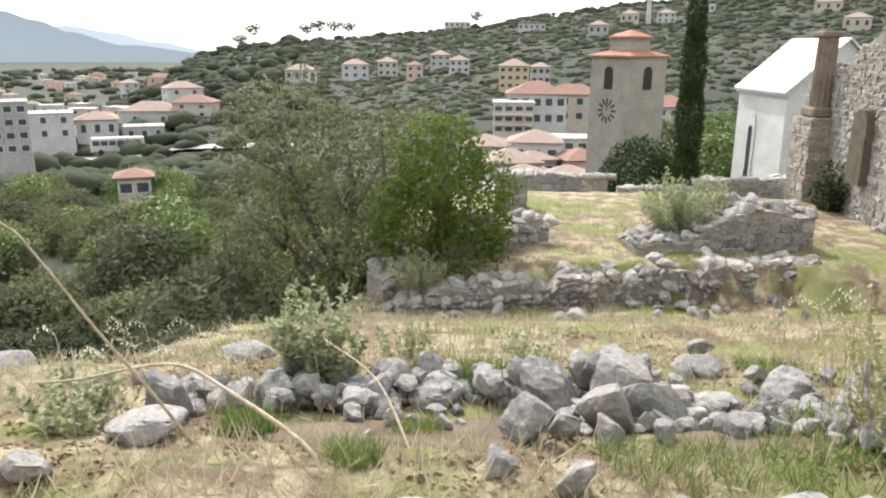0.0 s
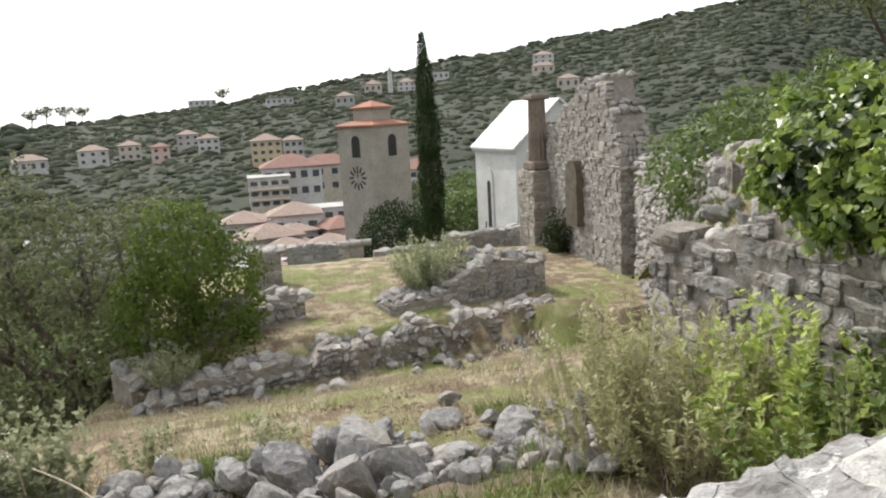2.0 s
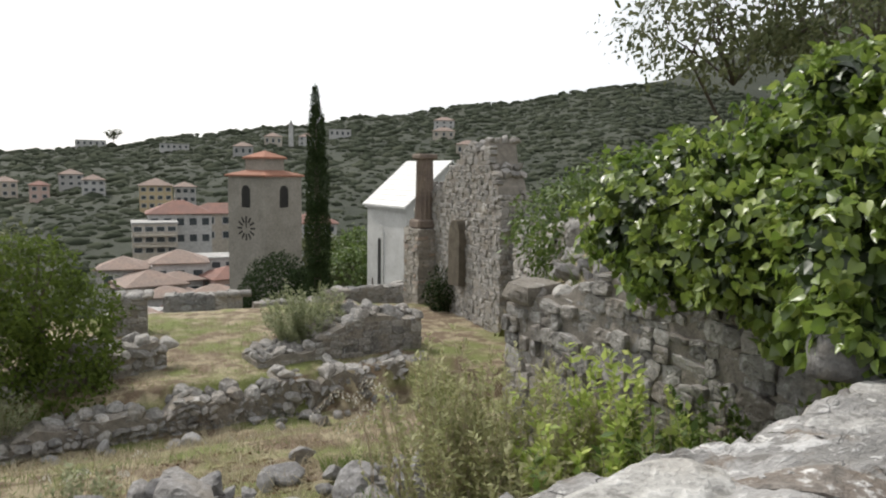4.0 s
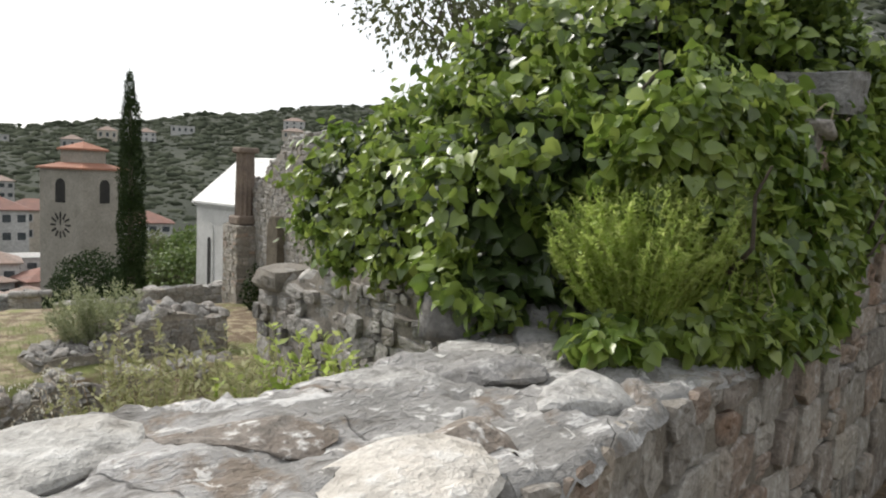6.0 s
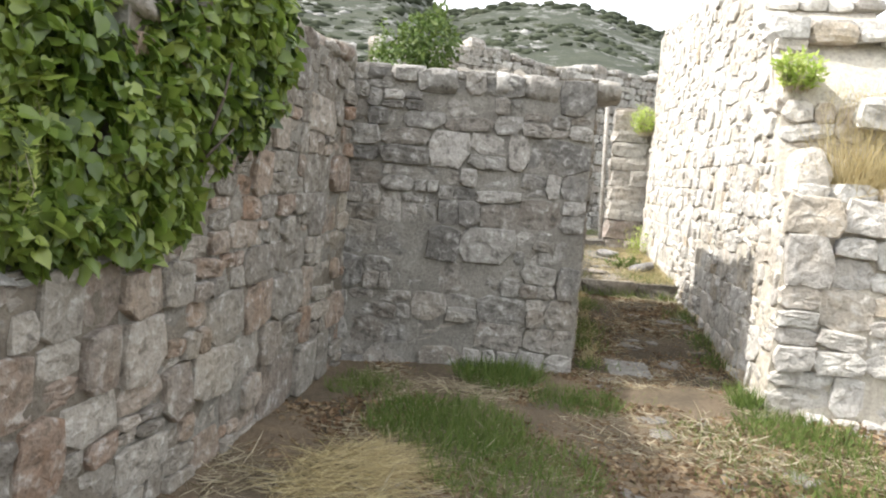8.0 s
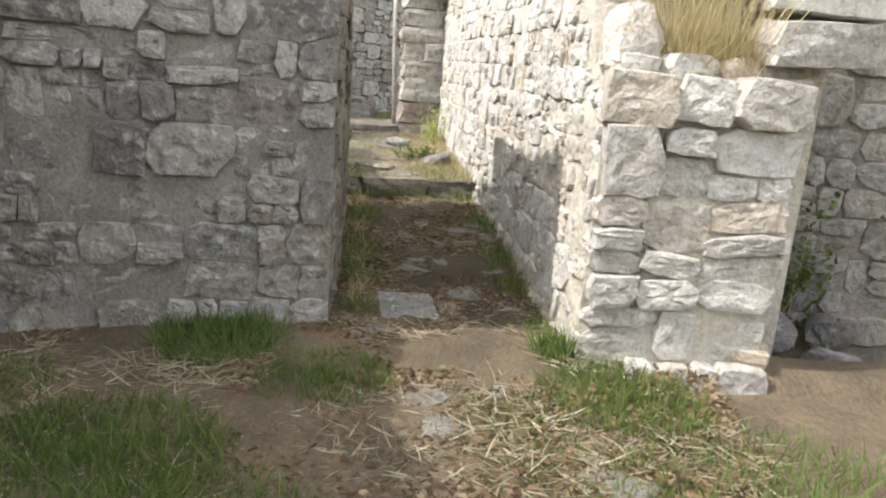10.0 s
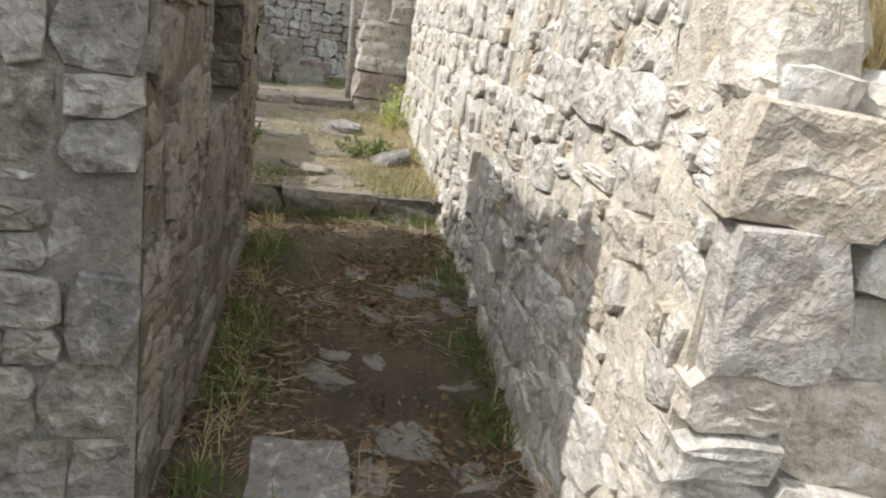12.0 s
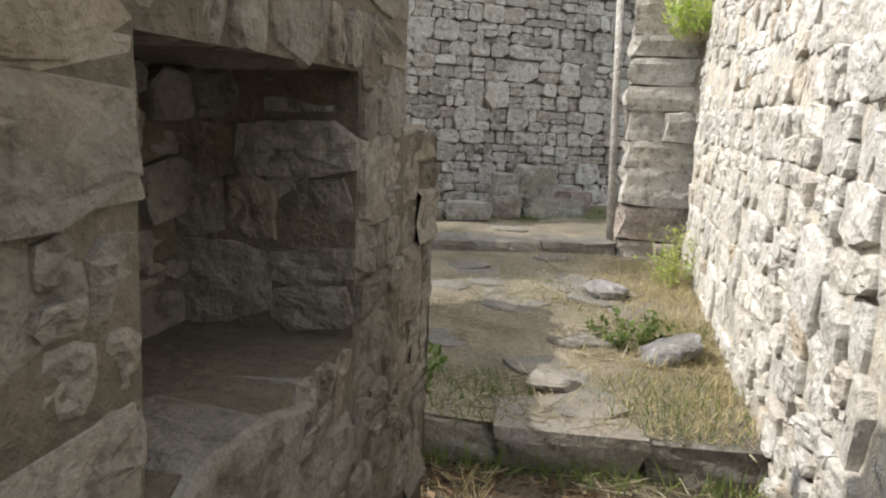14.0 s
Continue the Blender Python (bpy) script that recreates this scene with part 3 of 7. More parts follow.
LN = Vector((-LD.y, LD.x))
left_top = jag(flat(2.0), 0.05, 1.4, 11)


def lw(s, deep=0.0):
    return LA + LD * s + LN * deep


for nm, s0, s1, z0, tp in (("wall_passage_left", 0.0, 0.84, -1.0, left_top), ("wall_passage_left_sill", 0.84, 1.58, -1.0, flat(0.93)),
                           ("wall_passage_left_lintel", 0.84, 1.58, 1.50, left_top), ("wall_passage_left_end", 1.58, 1.92, -1.0, left_top), ("wall_passage_left_low", 1.92, 2.26, -1.0, jag(flat(1.36), 0.04, 3, 5))):
    w = core(nm, lw(s0), lw(s1), 0.62, z0, tp, MORTAR_DARK_BROWN, "shaded limestone rubble wall of the narrow passage, with a deep niche", inset=0.003)
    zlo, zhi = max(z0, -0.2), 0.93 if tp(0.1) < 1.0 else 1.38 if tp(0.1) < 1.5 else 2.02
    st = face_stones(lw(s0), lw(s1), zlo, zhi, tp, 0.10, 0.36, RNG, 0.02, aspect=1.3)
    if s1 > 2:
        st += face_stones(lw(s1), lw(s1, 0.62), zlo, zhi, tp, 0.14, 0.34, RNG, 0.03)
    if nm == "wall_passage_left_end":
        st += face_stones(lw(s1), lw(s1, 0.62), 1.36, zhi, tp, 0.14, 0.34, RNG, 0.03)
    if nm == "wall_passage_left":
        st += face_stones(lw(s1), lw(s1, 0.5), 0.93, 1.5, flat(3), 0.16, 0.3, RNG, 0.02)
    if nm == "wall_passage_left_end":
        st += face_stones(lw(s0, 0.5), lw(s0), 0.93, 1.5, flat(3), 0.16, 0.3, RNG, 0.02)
    pointing(w, lw(s0), lw(s1), zlo, tp, MORTAR_DARK_BROWN, -0.009, 0.011, 0.025)
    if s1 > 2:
        pointing(w, lw(s1), lw(s1, 0.62), zlo, tp, MORTAR_DARK_BROWN, 0.004, 0.012)
    lay(w, rugged(st), STONE_DARK_BROWN, STONE_DARK_BROWN, 200, seed=31)
# Stub added to carry the shade on the floor up to the step.
w = core("wall_passage_left_return", lw(1.72, 0.62), lw(2.26, 0.62), 0.55, -1.0, jag(flat(2.2), 0.05, 2.0, 3), MORTAR_DARK_BROWN, "higher wall stub added behind the passage wall to cast shade")
lay(w, face_stones(lw(1.72, 0.62), lw(2.26, 0.62), 1.9, 2.2, flat(3), 0.14, 0.34, RNG, 0.03) + cap_stones(lw(1.72, 0.62), lw(2.26, 0.62), 0.55, flat(2.2), 0.16, 0.3, RNG, 0.4, "boulder") + face_stones(lw(2.26, 0.62), lw(2.26, 1.17), -0.2, 2.2, flat(3), 0.14, 0.34, RNG, 0.03), STONE_DARK_BROWN, STONE_DARK_BROWN, 60, seed=34)
# Unseen wall, added to block the sun from the upper floor's left side.
SA, SB = (10.42, 1.38), (12.3, 1.72)
side_top = jag(flat(1.72), 0.08, 1.6, 6)
w = core("wall_side", SA, SB, 0.5, -1.0, side_top, MORTAR_DARK_BROWN, "unseen rubble wall added beside the passage to shade the floor")
pointing(w, SA, SB, -0.2, side_top, MORTAR_DARK_BROWN, -0.004, 0.014, 0.05)
lay(w, rugged(face_stones(SA, SB, -0.1, 1.75, side_top, 0.14, 0.4, RNG, 0.04)) + cap_stones(SA, SB, 0.5, side_top, 0.16, 0.34, RNG, 0.5), STONE_DARK_BROWN, STONE_DARK_BROWN, 160, seed=35)
# The niche's deep shade is put into the dark colour of its back.
w = core("wall_niche_back", lw(0.8, 0.42), lw(1.62, 0.42), 0.2, 0.85, flat(1.55), MORTAR_DARK_BROWN, "brown rubble at the back of the niche")
lay(w, face_stones(lw(0.82, 0.42), lw(1.6, 0.42), 0.9, 1.5, flat(3), 0.1, 0.24, RNG, 0.05), STONE_DARK_BROWN, STONE_DARK_BROWN, 60, seed=33)

# the passage's sunlit right wall
RA, RB = (14.7, -0.20), (7.98, -1.53)
right_top = jag(lambda s: lerp_at(s, [(0, 3.5), (3.0, 3.35), (5.2, 3.1), (5.9, 2.5), (6.3, 1.9), (6.5, 1.32), (6.9, 1.3)]), 0.06, 1.1, 13)
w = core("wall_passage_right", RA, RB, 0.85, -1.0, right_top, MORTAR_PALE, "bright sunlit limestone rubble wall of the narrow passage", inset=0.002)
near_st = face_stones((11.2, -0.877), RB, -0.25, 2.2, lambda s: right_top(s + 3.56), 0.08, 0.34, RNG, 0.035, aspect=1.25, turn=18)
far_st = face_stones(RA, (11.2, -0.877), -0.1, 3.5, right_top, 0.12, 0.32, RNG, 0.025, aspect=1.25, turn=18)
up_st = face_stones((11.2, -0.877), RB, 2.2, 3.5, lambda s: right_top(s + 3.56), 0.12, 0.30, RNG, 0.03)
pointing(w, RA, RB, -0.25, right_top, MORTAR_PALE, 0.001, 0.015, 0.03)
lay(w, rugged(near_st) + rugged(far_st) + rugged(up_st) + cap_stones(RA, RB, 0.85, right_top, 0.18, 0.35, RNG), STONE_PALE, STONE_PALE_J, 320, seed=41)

# the broad stub at the passage's mouth
PA, PB = (7.94, -1.53), (8.02, -2.46)
w = core("wall_stub", PA, PB, 0.8, -1.0, flat(1.22), MORTAR_PALE, "sunlit stub of squared limestone blocks with dry grass on top", inset=0.03)
st = face_stones(PA, PB, -0.12, 1.05, flat(3), 0.2, 0.42, RNG, 0.085, aspect=1.55, gap=0.015, turn=9)
for y, w0, h0, x0 in ((-1.68, 0.36, 0.25, 8.03), (-1.99, 0.28, 0.22, 8.07), (-2.28, 0.36, 0.24, 8.06)):
    st.append(("rugged", pose(x0, y, 1.17 + RNG.uniform(-0.01, 0.01), RNG.uniform(-3, 3), RNG.uniform(-3, 3), -85 + RNG.uniform(-6, 6)) @ Matrix.Diagonal((w0, 0.30, h0, 1))))
st += face_stones((7.86, -1.78), (7.94, -2.5), -0.42, -0.12, flat(3), 0.16, 0.3, RNG, 0.03)
st += face_stones(PB, (8.8, -2.53), -0.4, 1.3, flat(3), 0.18, 0.4, RNG, 0.05, gap=0.0)
pointing(w, PA, PB, -0.15, flat(1.28), MORTAR_PALE, -0.014, 0.018, 0.03, 5.0)
lay(w, rugged(st), STONE_PALE, STONE_PALE_J, 200, seed=43)
w = core("wall_stub_upper", (8.42, -1.45), (8.48, -2.7), 0.7, -1.0, jag(lambda s: lerp_at(s, [(0, 2.3), (0.5, 1.85), (1.3, 1.75)]), 0.05, 2, 3), MORTAR_PALE, "upper courses of the ruined stub wall, set back")
lay(w, face_stones((8.40, -1.45), (8.46, -2.7), 1.25, 2.2, lambda s: lerp_at(s, [(0, 2.3), (0.5, 1.9), (1.3, 1.8)]), 0.16, 0.36, RNG, 0.05)
    + [("boulder", pose(8.12, -1.61, 1.43, 4, -6, -80) @ Matrix.Diagonal((0.27, 0.34, 0.40, 1))), ("squared", pose(8.16, -2.5, 1.475, 2, -2, -82) @ Matrix.Diagonal((0.56, 0.42, 0.23, 1))),
       ("squared", pose(8.30, -2.55, 1.71, -2, 2, -86) @ Matrix.Diagonal((0.62, 0.42, 0.24, 1))), ("squared", pose(8.36, -2.1, 1.86, 3, 2, -84) @ Matrix.Diagonal((0.4, 0.4, 0.2, 1)))], STONE_PALE, STONE_PALE_J, 100, seed=44)

# the jamb at the far end and the wall behind it
JA, JB = (15.02, 0.42), (14.9, -0.22)
w = core("wall_jamb", JA, JB, 0.5, -0.2, flat(2.5), MORTAR, "squared limestone door jamb at the passage's far end")
st, z = [], 0.2
while z < 2.45:
    h = RNG.uniform(0.17, 0.36)
    k = RNG.choice((1, 2, 2))
    for i in range(k):
        ja, jb = Vector(JA).lerp(Vector(JB), i / k), Vector(JA).lerp(Vector(JB), (i + 1) / k)
        m = (ja + jb) / 2 - Vector((0.10, 0)) + Vector((RNG.uniform(-0.02, 0.02) + 0.17, 0))
        st.append(("squared", pose(m.x, m.y, z + h / 2, 0, 0, -79) @ Matrix.Diagonal(((jb - ja).length * 1.0, 0.34, h * 0.99, 1))))
    z += h
st += face_stones((15.5, 0.48), JA, 0.15, 2.5, flat(3), 0.24, 0.42, RNG, 0.02, aspect=1.7)
lay(w, st, STONE_JAMB, STONE_JAMB, 100, seed=51)
BA, BB = (14.9, 4.6), (19.2, -0.2)
back_top = jag(flat(3.5), 0.15, 0.7, 17)
w = core("wall_back", BA, BB, 0.6, -0.6, back_top, MORTAR_DARK_BROWN, "grey limestone rubble wall behind the passage, partly sunlit", inset=0.05)
st = face_stones(BA, BB, 0.2, 3.6, back_top, 0.12, 0.36, RNG, 0.06, turn=5)
pointing(w, BA, BB, 0.1, back_top, MORTAR_BROWN, -0.035, 0.02, 0.05)
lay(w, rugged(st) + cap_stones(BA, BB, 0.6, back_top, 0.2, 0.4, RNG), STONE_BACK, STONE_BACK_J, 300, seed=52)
w = core("wall_behind", (9.6, -2.2), (8.9, -6.2), 0.5, -1.0, jag(flat(1.9), 0.25, 1, 19), MORTAR, "dark overgrown rubble wall beyond the stub")
lay(w, face_stones((9.6, -2.2), (8.9, -6.2), -0.4, 2.0, flat(1.9), 0.18, 0.4, RNG, 0.05), STONE, STONE_J, 160, seed=53)

# the garden's walls
GA, GB = (4.86, 6.4), (5.02, 1.55)
garden_top = jag(lambda s: lerp_at(s, [(0, 0.35), (0.8, 0.55), (1.6, 0.85), (2.6, 1.3), (4.9, 1.8)]), 0.15, 2.2, 23)
w = core("wall_garden", GA, GB, 0.7, -2.0, garden_top, MORTAR, "grey rubble wall along the garden, ragged and overgrown")
st = face_stones(GA, GB, -1.4, 1.9, garden_top, 0.10, 0.30, RNG, 0.08, turn=14)
pointing(w, GA, GB, -1.4, garden_top, MORTAR, -0.01, 0.03, 0.045)
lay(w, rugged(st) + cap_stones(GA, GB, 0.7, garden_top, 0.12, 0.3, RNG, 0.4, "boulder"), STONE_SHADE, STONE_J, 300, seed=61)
G2A, G2B = (12.0, 17.6), (6.0, 6.6)
garden2_top = jag(lambda s: lerp_at(s, [(0, 0.4), (2.5, -0.3), (6, 0.1), (8, 0.45), (10, 0.85), (12.5, 1.2)]), 0.3, 0.8, 29)
w = core("wall_garden_far", G2A, G2B, 0.9, -4.0, garden2_top, MORTAR, "collapsed rubble wall climbing between garden and ruin")
st = face_stones(G2A, G2B, -3.2, 1.4, garden2_top, 0.15, 0.36, RNG, 0.1, turn=16)
lay(w, heaped(st) + cap_stones(G2A, G2B, 0.9, garden2_top, 0.2, 0.42, RNG, 0.35, "boulder"), STONE_SHADE, STONE_J, 300, seed=62)

# the grassy bank of fallen rubble between the garden's two walls
def bank_z(x, y):
    low, high = lerp_at(y, [(2.0, 1.3), (3.8, 1.15), (5.0, 0.65), (6.3, 0.3), (8.5, -0.5), (10, -1.2)]), lerp_at(y, [(2.0, 1.4), (5.0, 1.25), (7.5, 1.15), (9.0, 0.6), (10, 0.0)])
    u = max(0.0, min(1.0, (x - 5.2) / 1.5))
    return low + (high - low) * (3 * u * u - 2 * u ** 3) + 0.10 * noise.noise((x * 1.7, y * 1.7, 3)) + 0.04 * noise.noise((x * 5, y * 5, 6))


bv, bf = [], []
for i in range(31):
    for j in range(71):
        x, y = 5.05 + 0.08 * i + max(0.0, 0.1 * j - 4.6) * 0.5, 2.0 + 0.1 * j
        bv.append((x, y, bank_z(x - max(0.0, 0.1 * j - 4.6) * 0.5, y)))
        if i and j:
            k = i * 71 + j
            bf.append((k - 72, k - 1, k, k - 71))
tagged(mesh_part("ground_bank", bv, bf, GROUND, smooth=True), "grassy bank of fallen rubble behind the garden wall", "bank", kind="structure")

# the terrace wall across the garden
TA, TB = (-0.9, 14.3), (8.1, 15.4)
terrace_top = jag(lambda s: lerp_at(s, [(0, -3.35), (1.0, -3.1), (2.4, -2.95), (4, -2.95), (6, -2.85), (7.4, -2.75), (9.1, -2.75)]), 0.32, 1.5, 31)
w = core("wall_terrace", TA, TB, 0.7, -4.6, terrace_top, MORTAR, "low dry-stone terrace wall across the sloping garden")
st = face_stones(TA, TB, -3.8, -2.4, terrace_top, 0.15, 0.36, RNG, 0.14, turn=22)
lay(w, heaped(st) + cap_stones(TA, TB, 0.7, terrace_top, 0.2, 0.42, RNG, 0.35, "boulder"), STONE_SHADE, STONE_J, 420, seed=63)
T2A, T2B = (4.4, 16.2), (8.6, 16.6)
t2_top = jag(lambda s: lerp_at(s, [(0, -2.6), (1.2, -2.45), (2.0, -2.05), (2.8, -1.75), (4.2, -1.95)]), 0.2, 1.2, 37)
w = core("wall_terrace_upper", T2A, T2B, 1.2, -3.6, t2_top, MORTAR, "thick ruined wall block on the terrace")
st = face_stones(T2A, T2B, -3.2, -1.7, t2_top, 0.18, 0.42, RNG, 0.06) + face_stones(T2B, (8.5, 17.8), -3.6, -1.7, flat(-1.85), 0.18, 0.42, RNG, 0.06)
lay(w, rugged(st) + cap_stones(T2A, T2B, 1.2, t2_top, 0.2, 0.4, RNG, 0.3, "boulder"), STONE_SHADE, STONE_J, 300, seed=64)
T3A, T3B = (-1.2, 15.0), (2.6, 17.2)
t3_top = jag(lambda s: lerp_at(s, [(0, -3.0), (1.2, -2.5), (2.6, -2.1), (4.4, -2.2)]), 0.25, 1.4, 39)
w = core("wall_terrace_left", T3A, T3B, 0.8, -4.5, t3_top, MORTAR, "broken rubble wall at the terrace's edge")
lay(w, heaped(face_stones(T3A, T3B, -3.6, -1.8, t3_top, 0.18, 0.42, RNG, 0.1, turn=20)) + cap_stones(T3A, T3B, 0.8, t3_top, 0.22, 0.48, RNG, 0.35, "boulder"), STONE, STONE_J, 200, seed=65)

# the tall broken wall beside the chapel
TWA, TWB = (12.6, 26.0), (11.7, 18.0)
tall_top = jag(lambda s: lerp_at(s, [(0, 0.3), (1.2, 1.3), (2.4, 0.9), (4.0, 1.7), (5.4, 2.55), (6.3, 2.25), (7.0, 2.6), (7.5, 1.7), (8.1, 0.4)]), 0.55, 2.4, 43)
w = core("wall_tall", TWA, TWB, 0.9, -4.0, tall_top, MORTAR, "tall ruined wall of grey limestone with broken top")
st = face_stones(TWA, TWB, -3.2, 2.8, tall_top, 0.14, 0.32, RNG, 0.06, skip=lambda s, z: abs(s - 5.1) < 0.32 and -1.9 < z < 0.2)
st += face_stones(TWB, (12.6, 17.9), -3, 2.5, flat(1.2), 0.16, 0.36, RNG, 0.06)
lay(w, st + cap_stones(TWA, TWB, 0.9, tall_top, 0.18, 0.38, RNG, 0.45, "boulder"), STONE, STONE_J, 300, seed=66)

# bare soil in the hollow before the stones, and along the terrace's foot
SOIL = [(-0.35, 5.2, 1.25, 0.62), (3.4, 13.2, 3.6, 0.7), (2.2, 4.9, 0.7, 0.4)]


def on_soil(x, y):
    return any(((x - cx) / rx) ** 2 + ((y - cy) / ry) ** 2 + 0.5 * noise.noise((x * 2, y * 2, 11)) < 0.85 for cx, cy, rx, ry in SOIL)


for cx, cy, rx, ry in SOIL:
    sv, sf, nx, ny = [], [], 48, 30
    for i in range(nx + 1):
        for j in range(ny + 1):
            x, y = cx + rx * 1.3 * (2 * i / nx - 1), cy + ry * 1.3 * (2 * j / ny - 1)
            e = ((x - cx) / rx) ** 2 + ((y - cy) / ry) ** 2 + 0.5 * noise.noise((x * 2, y * 2, 11))
            sv.append((x, y, garden_z(x, y) + 0.028 - 0.06 * max(0.0, e - 0.5) + 0.012 * noise.noise((x * 8, y * 8, 2))))
            if i and j:
                k = i * (ny + 1) + j
                sf.append((k - ny - 2, k - 1, k, k - ny - 1))
    tagged(mesh_part("ground_soil", sv, sf, PATH_SOIL, smooth=True), "bare brown soil with straw in the dry garden", "soil", kind="structure")

# ---- vegetation helpers ----
LEAVES = {
    "ivy": ([(0, 0.04, 0), (-0.20, -0.08, 0.04), (-0.43, 0.12, 0.09), (-0.40, 0.42, 0.09), (-0.20, 0.70, 0.04), (0, 0.96, -0.10), (0.20, 0.70, 0.04), (0.40, 0.42, 0.09), (0.43, 0.12, 0.09), (0.20, -0.08, 0.04)],
            [(0, 5, 4, 3), (0, 3, 2, 1), (0, 7, 6, 5), (0, 9, 8, 7)]),
    "long": ([(0, 0, 0), (-0.16, 0.4, 0.03), (0, 1.0, -0.05), (0.16, 0.4, 0.03)], [(0, 3, 2, 1)]),
    "oval": ([(0, 0, 0), (-0.27, 0.4, 0.05), (0, 1.0, -0.04), (0.27, 0.4, 0.05)], [(0, 2, 1), (0, 3, 2)]),
    "straw": ([(-0.004, 0, 0), (0.004, 0, 0), (0.0035, 0.55, 0.10), (0.0, 1.0, 0.0), (-0.0035, 0.55, 0.10)], [(0, 1, 2, 4), (4, 2, 3)]),
    "blade": ([(-0.024, 0, 0), (0.024, 0, 0), (0.02, 0.55, 0.03), (0.0, 1.0, 0.16), (-0.02, 0.55, 0.03)], [(0, 1, 2, 4), (4, 2, 3)]),
}


def scatter(name, pts, aims, ups, sizes, shape, mat, parent=None, spin=None):
    """One mesh of many leaves: each at its point, growing along its aim, its face turned to its up."""
    tv, tf = LEAVES[shape]
    tv = np.array(tv, float)
    pts, aims, ups, sizes = (np.asarray(a, float) for a in (pts, aims, ups, sizes))
    y = aims / (np.linalg.norm(aims, axis=1, keepdims=True) + 1e-9)
    x = np.cross(y, ups)
    x /= np.linalg.norm(x, axis=1, keepdims=True) + 1e-9
    z = np.cross(x, y)
    v = pts[:, None] + sizes[:, None, None] * (tv[None, :, 0:1] * x[:, None] + tv[None, :, 1:2] * y[:, None] + tv[None, :, 2:3] * z[:, None])
    n, k = len(pts), len(tv)
    loops = np.concatenate([np.array(f) for f in tf])
    counts = np.array([len(f) for f in tf])
    allv = (loops[None] + (np.arange(n) * k)[:, None]).ravel()
    me = bpy.data.meshes.new(name)
    me.vertices.add(n * k)
    me.vertices.foreach_set("co", v.ravel())
    me.loops.add(len(allv))
    me.loops.foreach_set("vertex_index", allv)
    total = np.tile(counts, n)
    me.polygons.add(len(total))
    me.polygons.foreach_set("loop_start", np.concatenate([[0], np.cumsum(total)[:-1]]))
    me.polygons.foreach_set("loop_total", total)
    me.update(calc_edges=True)
    me.validate()
    me.materials.append(mat)
    ob = new(name, me)
    if parent:
        ob.parent = parent
    return ob


def blob_points(blobs, n, rng, lump=0.22, inner=0.75):
    """Points near the skin of a union of lumpy ellipsoids, with outward normals."""
    P, N = [], []
    vol = np.array([(b[3] * b[4] + b[4] * b[5] + b[3] * b[5]) for b in blobs])
    share = np.maximum(1, (n * 1.5 * vol / vol.sum()).astype(int))
    for b, k in zip(blobs, share):
        d = rng.normal(size=(k, 3))
        d /= np.linalg.norm(d, axis=1, keepdims=True)
        c, r = np.array(b[:3]), np.array(b[3:6])
        lumps = np.array([1 + lump * noise.noise(Vector(q) * 2.6 + Vector(c)) + lump * 0.6 * noise.noise(Vector(q) * 6.5 + Vector(c)) for q in d])
        depth = 1 - (1 - inner) * rng.random(k) ** 1.8
        P.append(c + d * r * (lumps * depth)[:, None])
        nn = d / r
        N.append(nn / np.linalg.norm(nn, axis=1, keepdims=True))
    P, N = np.concatenate(P), np.concatenate(N)
    keep = np.ones(len(P), bool)
    for b in blobs:
        keep &= (((P - np.array(b[:3])) / np.array(b[3:6])) ** 2).sum(1) > 0.42
    return P[keep], N[keep]


def leafy(name, blobs, n, size, shape, mat, parent=None, seed=0, droop=0.6, lump=0.22, inner=0.72, gaps=0.0, tumble=0.35, thin=-0.04):
    rng = np.random.default_rng(seed)
    P, N = blob_points(blobs, n, rng, lump, inner)
    if gaps:
        keep = np.array([noise.noise(Vector(p) * gaps) + 0.4 * noise.noise(Vector(p) * gaps * 2.7) > thin for p in P])
        P, N = P[keep], N[keep]
    k = len(P)
    aim = N * 0.5 + rng.normal(size=(k, 3)) * 0.6 + np.array([0, 0, -droop])
    up = N + np.array([0, 0, 0.35]) + rng.normal(size=(k, 3)) * tumble
    return scatter(name, P, aim, up, size * rng.uniform(0.6, 1.35, k), shape, mat, parent)


def tube(name, pts, radii, mat, parent=None, sides=6):
    """A tapered, bent limb along the points."""
    vs, fs = [], []
    for i, (p, r) in enumerate(zip(pts, radii)):
        a, b = Vector(pts[max(0, i - 1)]), Vector(pts[min(len(pts) - 1, i + 1)])
        q = (b - a).normalized().to_track_quat("Z", "Y")
        for j in range(sides):
            t = 2 * math.pi * j / sides
            vs.append(Vector(p) + q @ Vector((math.cos(t) * r, math.sin(t) * r, 0)))
    for i in range(len(pts) - 1):
        for j in range(sides):
            k = (j + 1) % sides
            fs.append((i * sides + j, i * sides + k, (i + 1) * sides + k, (i + 1) * sides + j))
    fs += [tuple(range(sides - 1, -1, -1)), tuple(range(len(vs) - sides, len(vs)))]
    return mesh_part(name, vs, fs, mat, parent, smooth=True)


def bent(a, b, n, wob, rng):
    a, b = Vector(a), Vector(b)
    out = []
    for i in range(n + 1):
        u = i / n
        p = a.lerp(b, u)
        if 0 < i < n:
            p += Vector((rng.uniform(-wob, wob), rng.uniform(-wob, wob), rng.uniform(-wob, wob) * 0.6))
        out.append(p)
    return out


BARK = plain_mat("grey_bark", (0.16, 0.135, 0.11), (0.09, 0.075, 0.06), 6, 0.95, 0.8, 60)
DRY_STALK = plain_mat("dry_cane", (0.50, 0.43, 0.33), (0.34, 0.27, 0.19), 14, 0.8, 0.3, 60, 0.004)
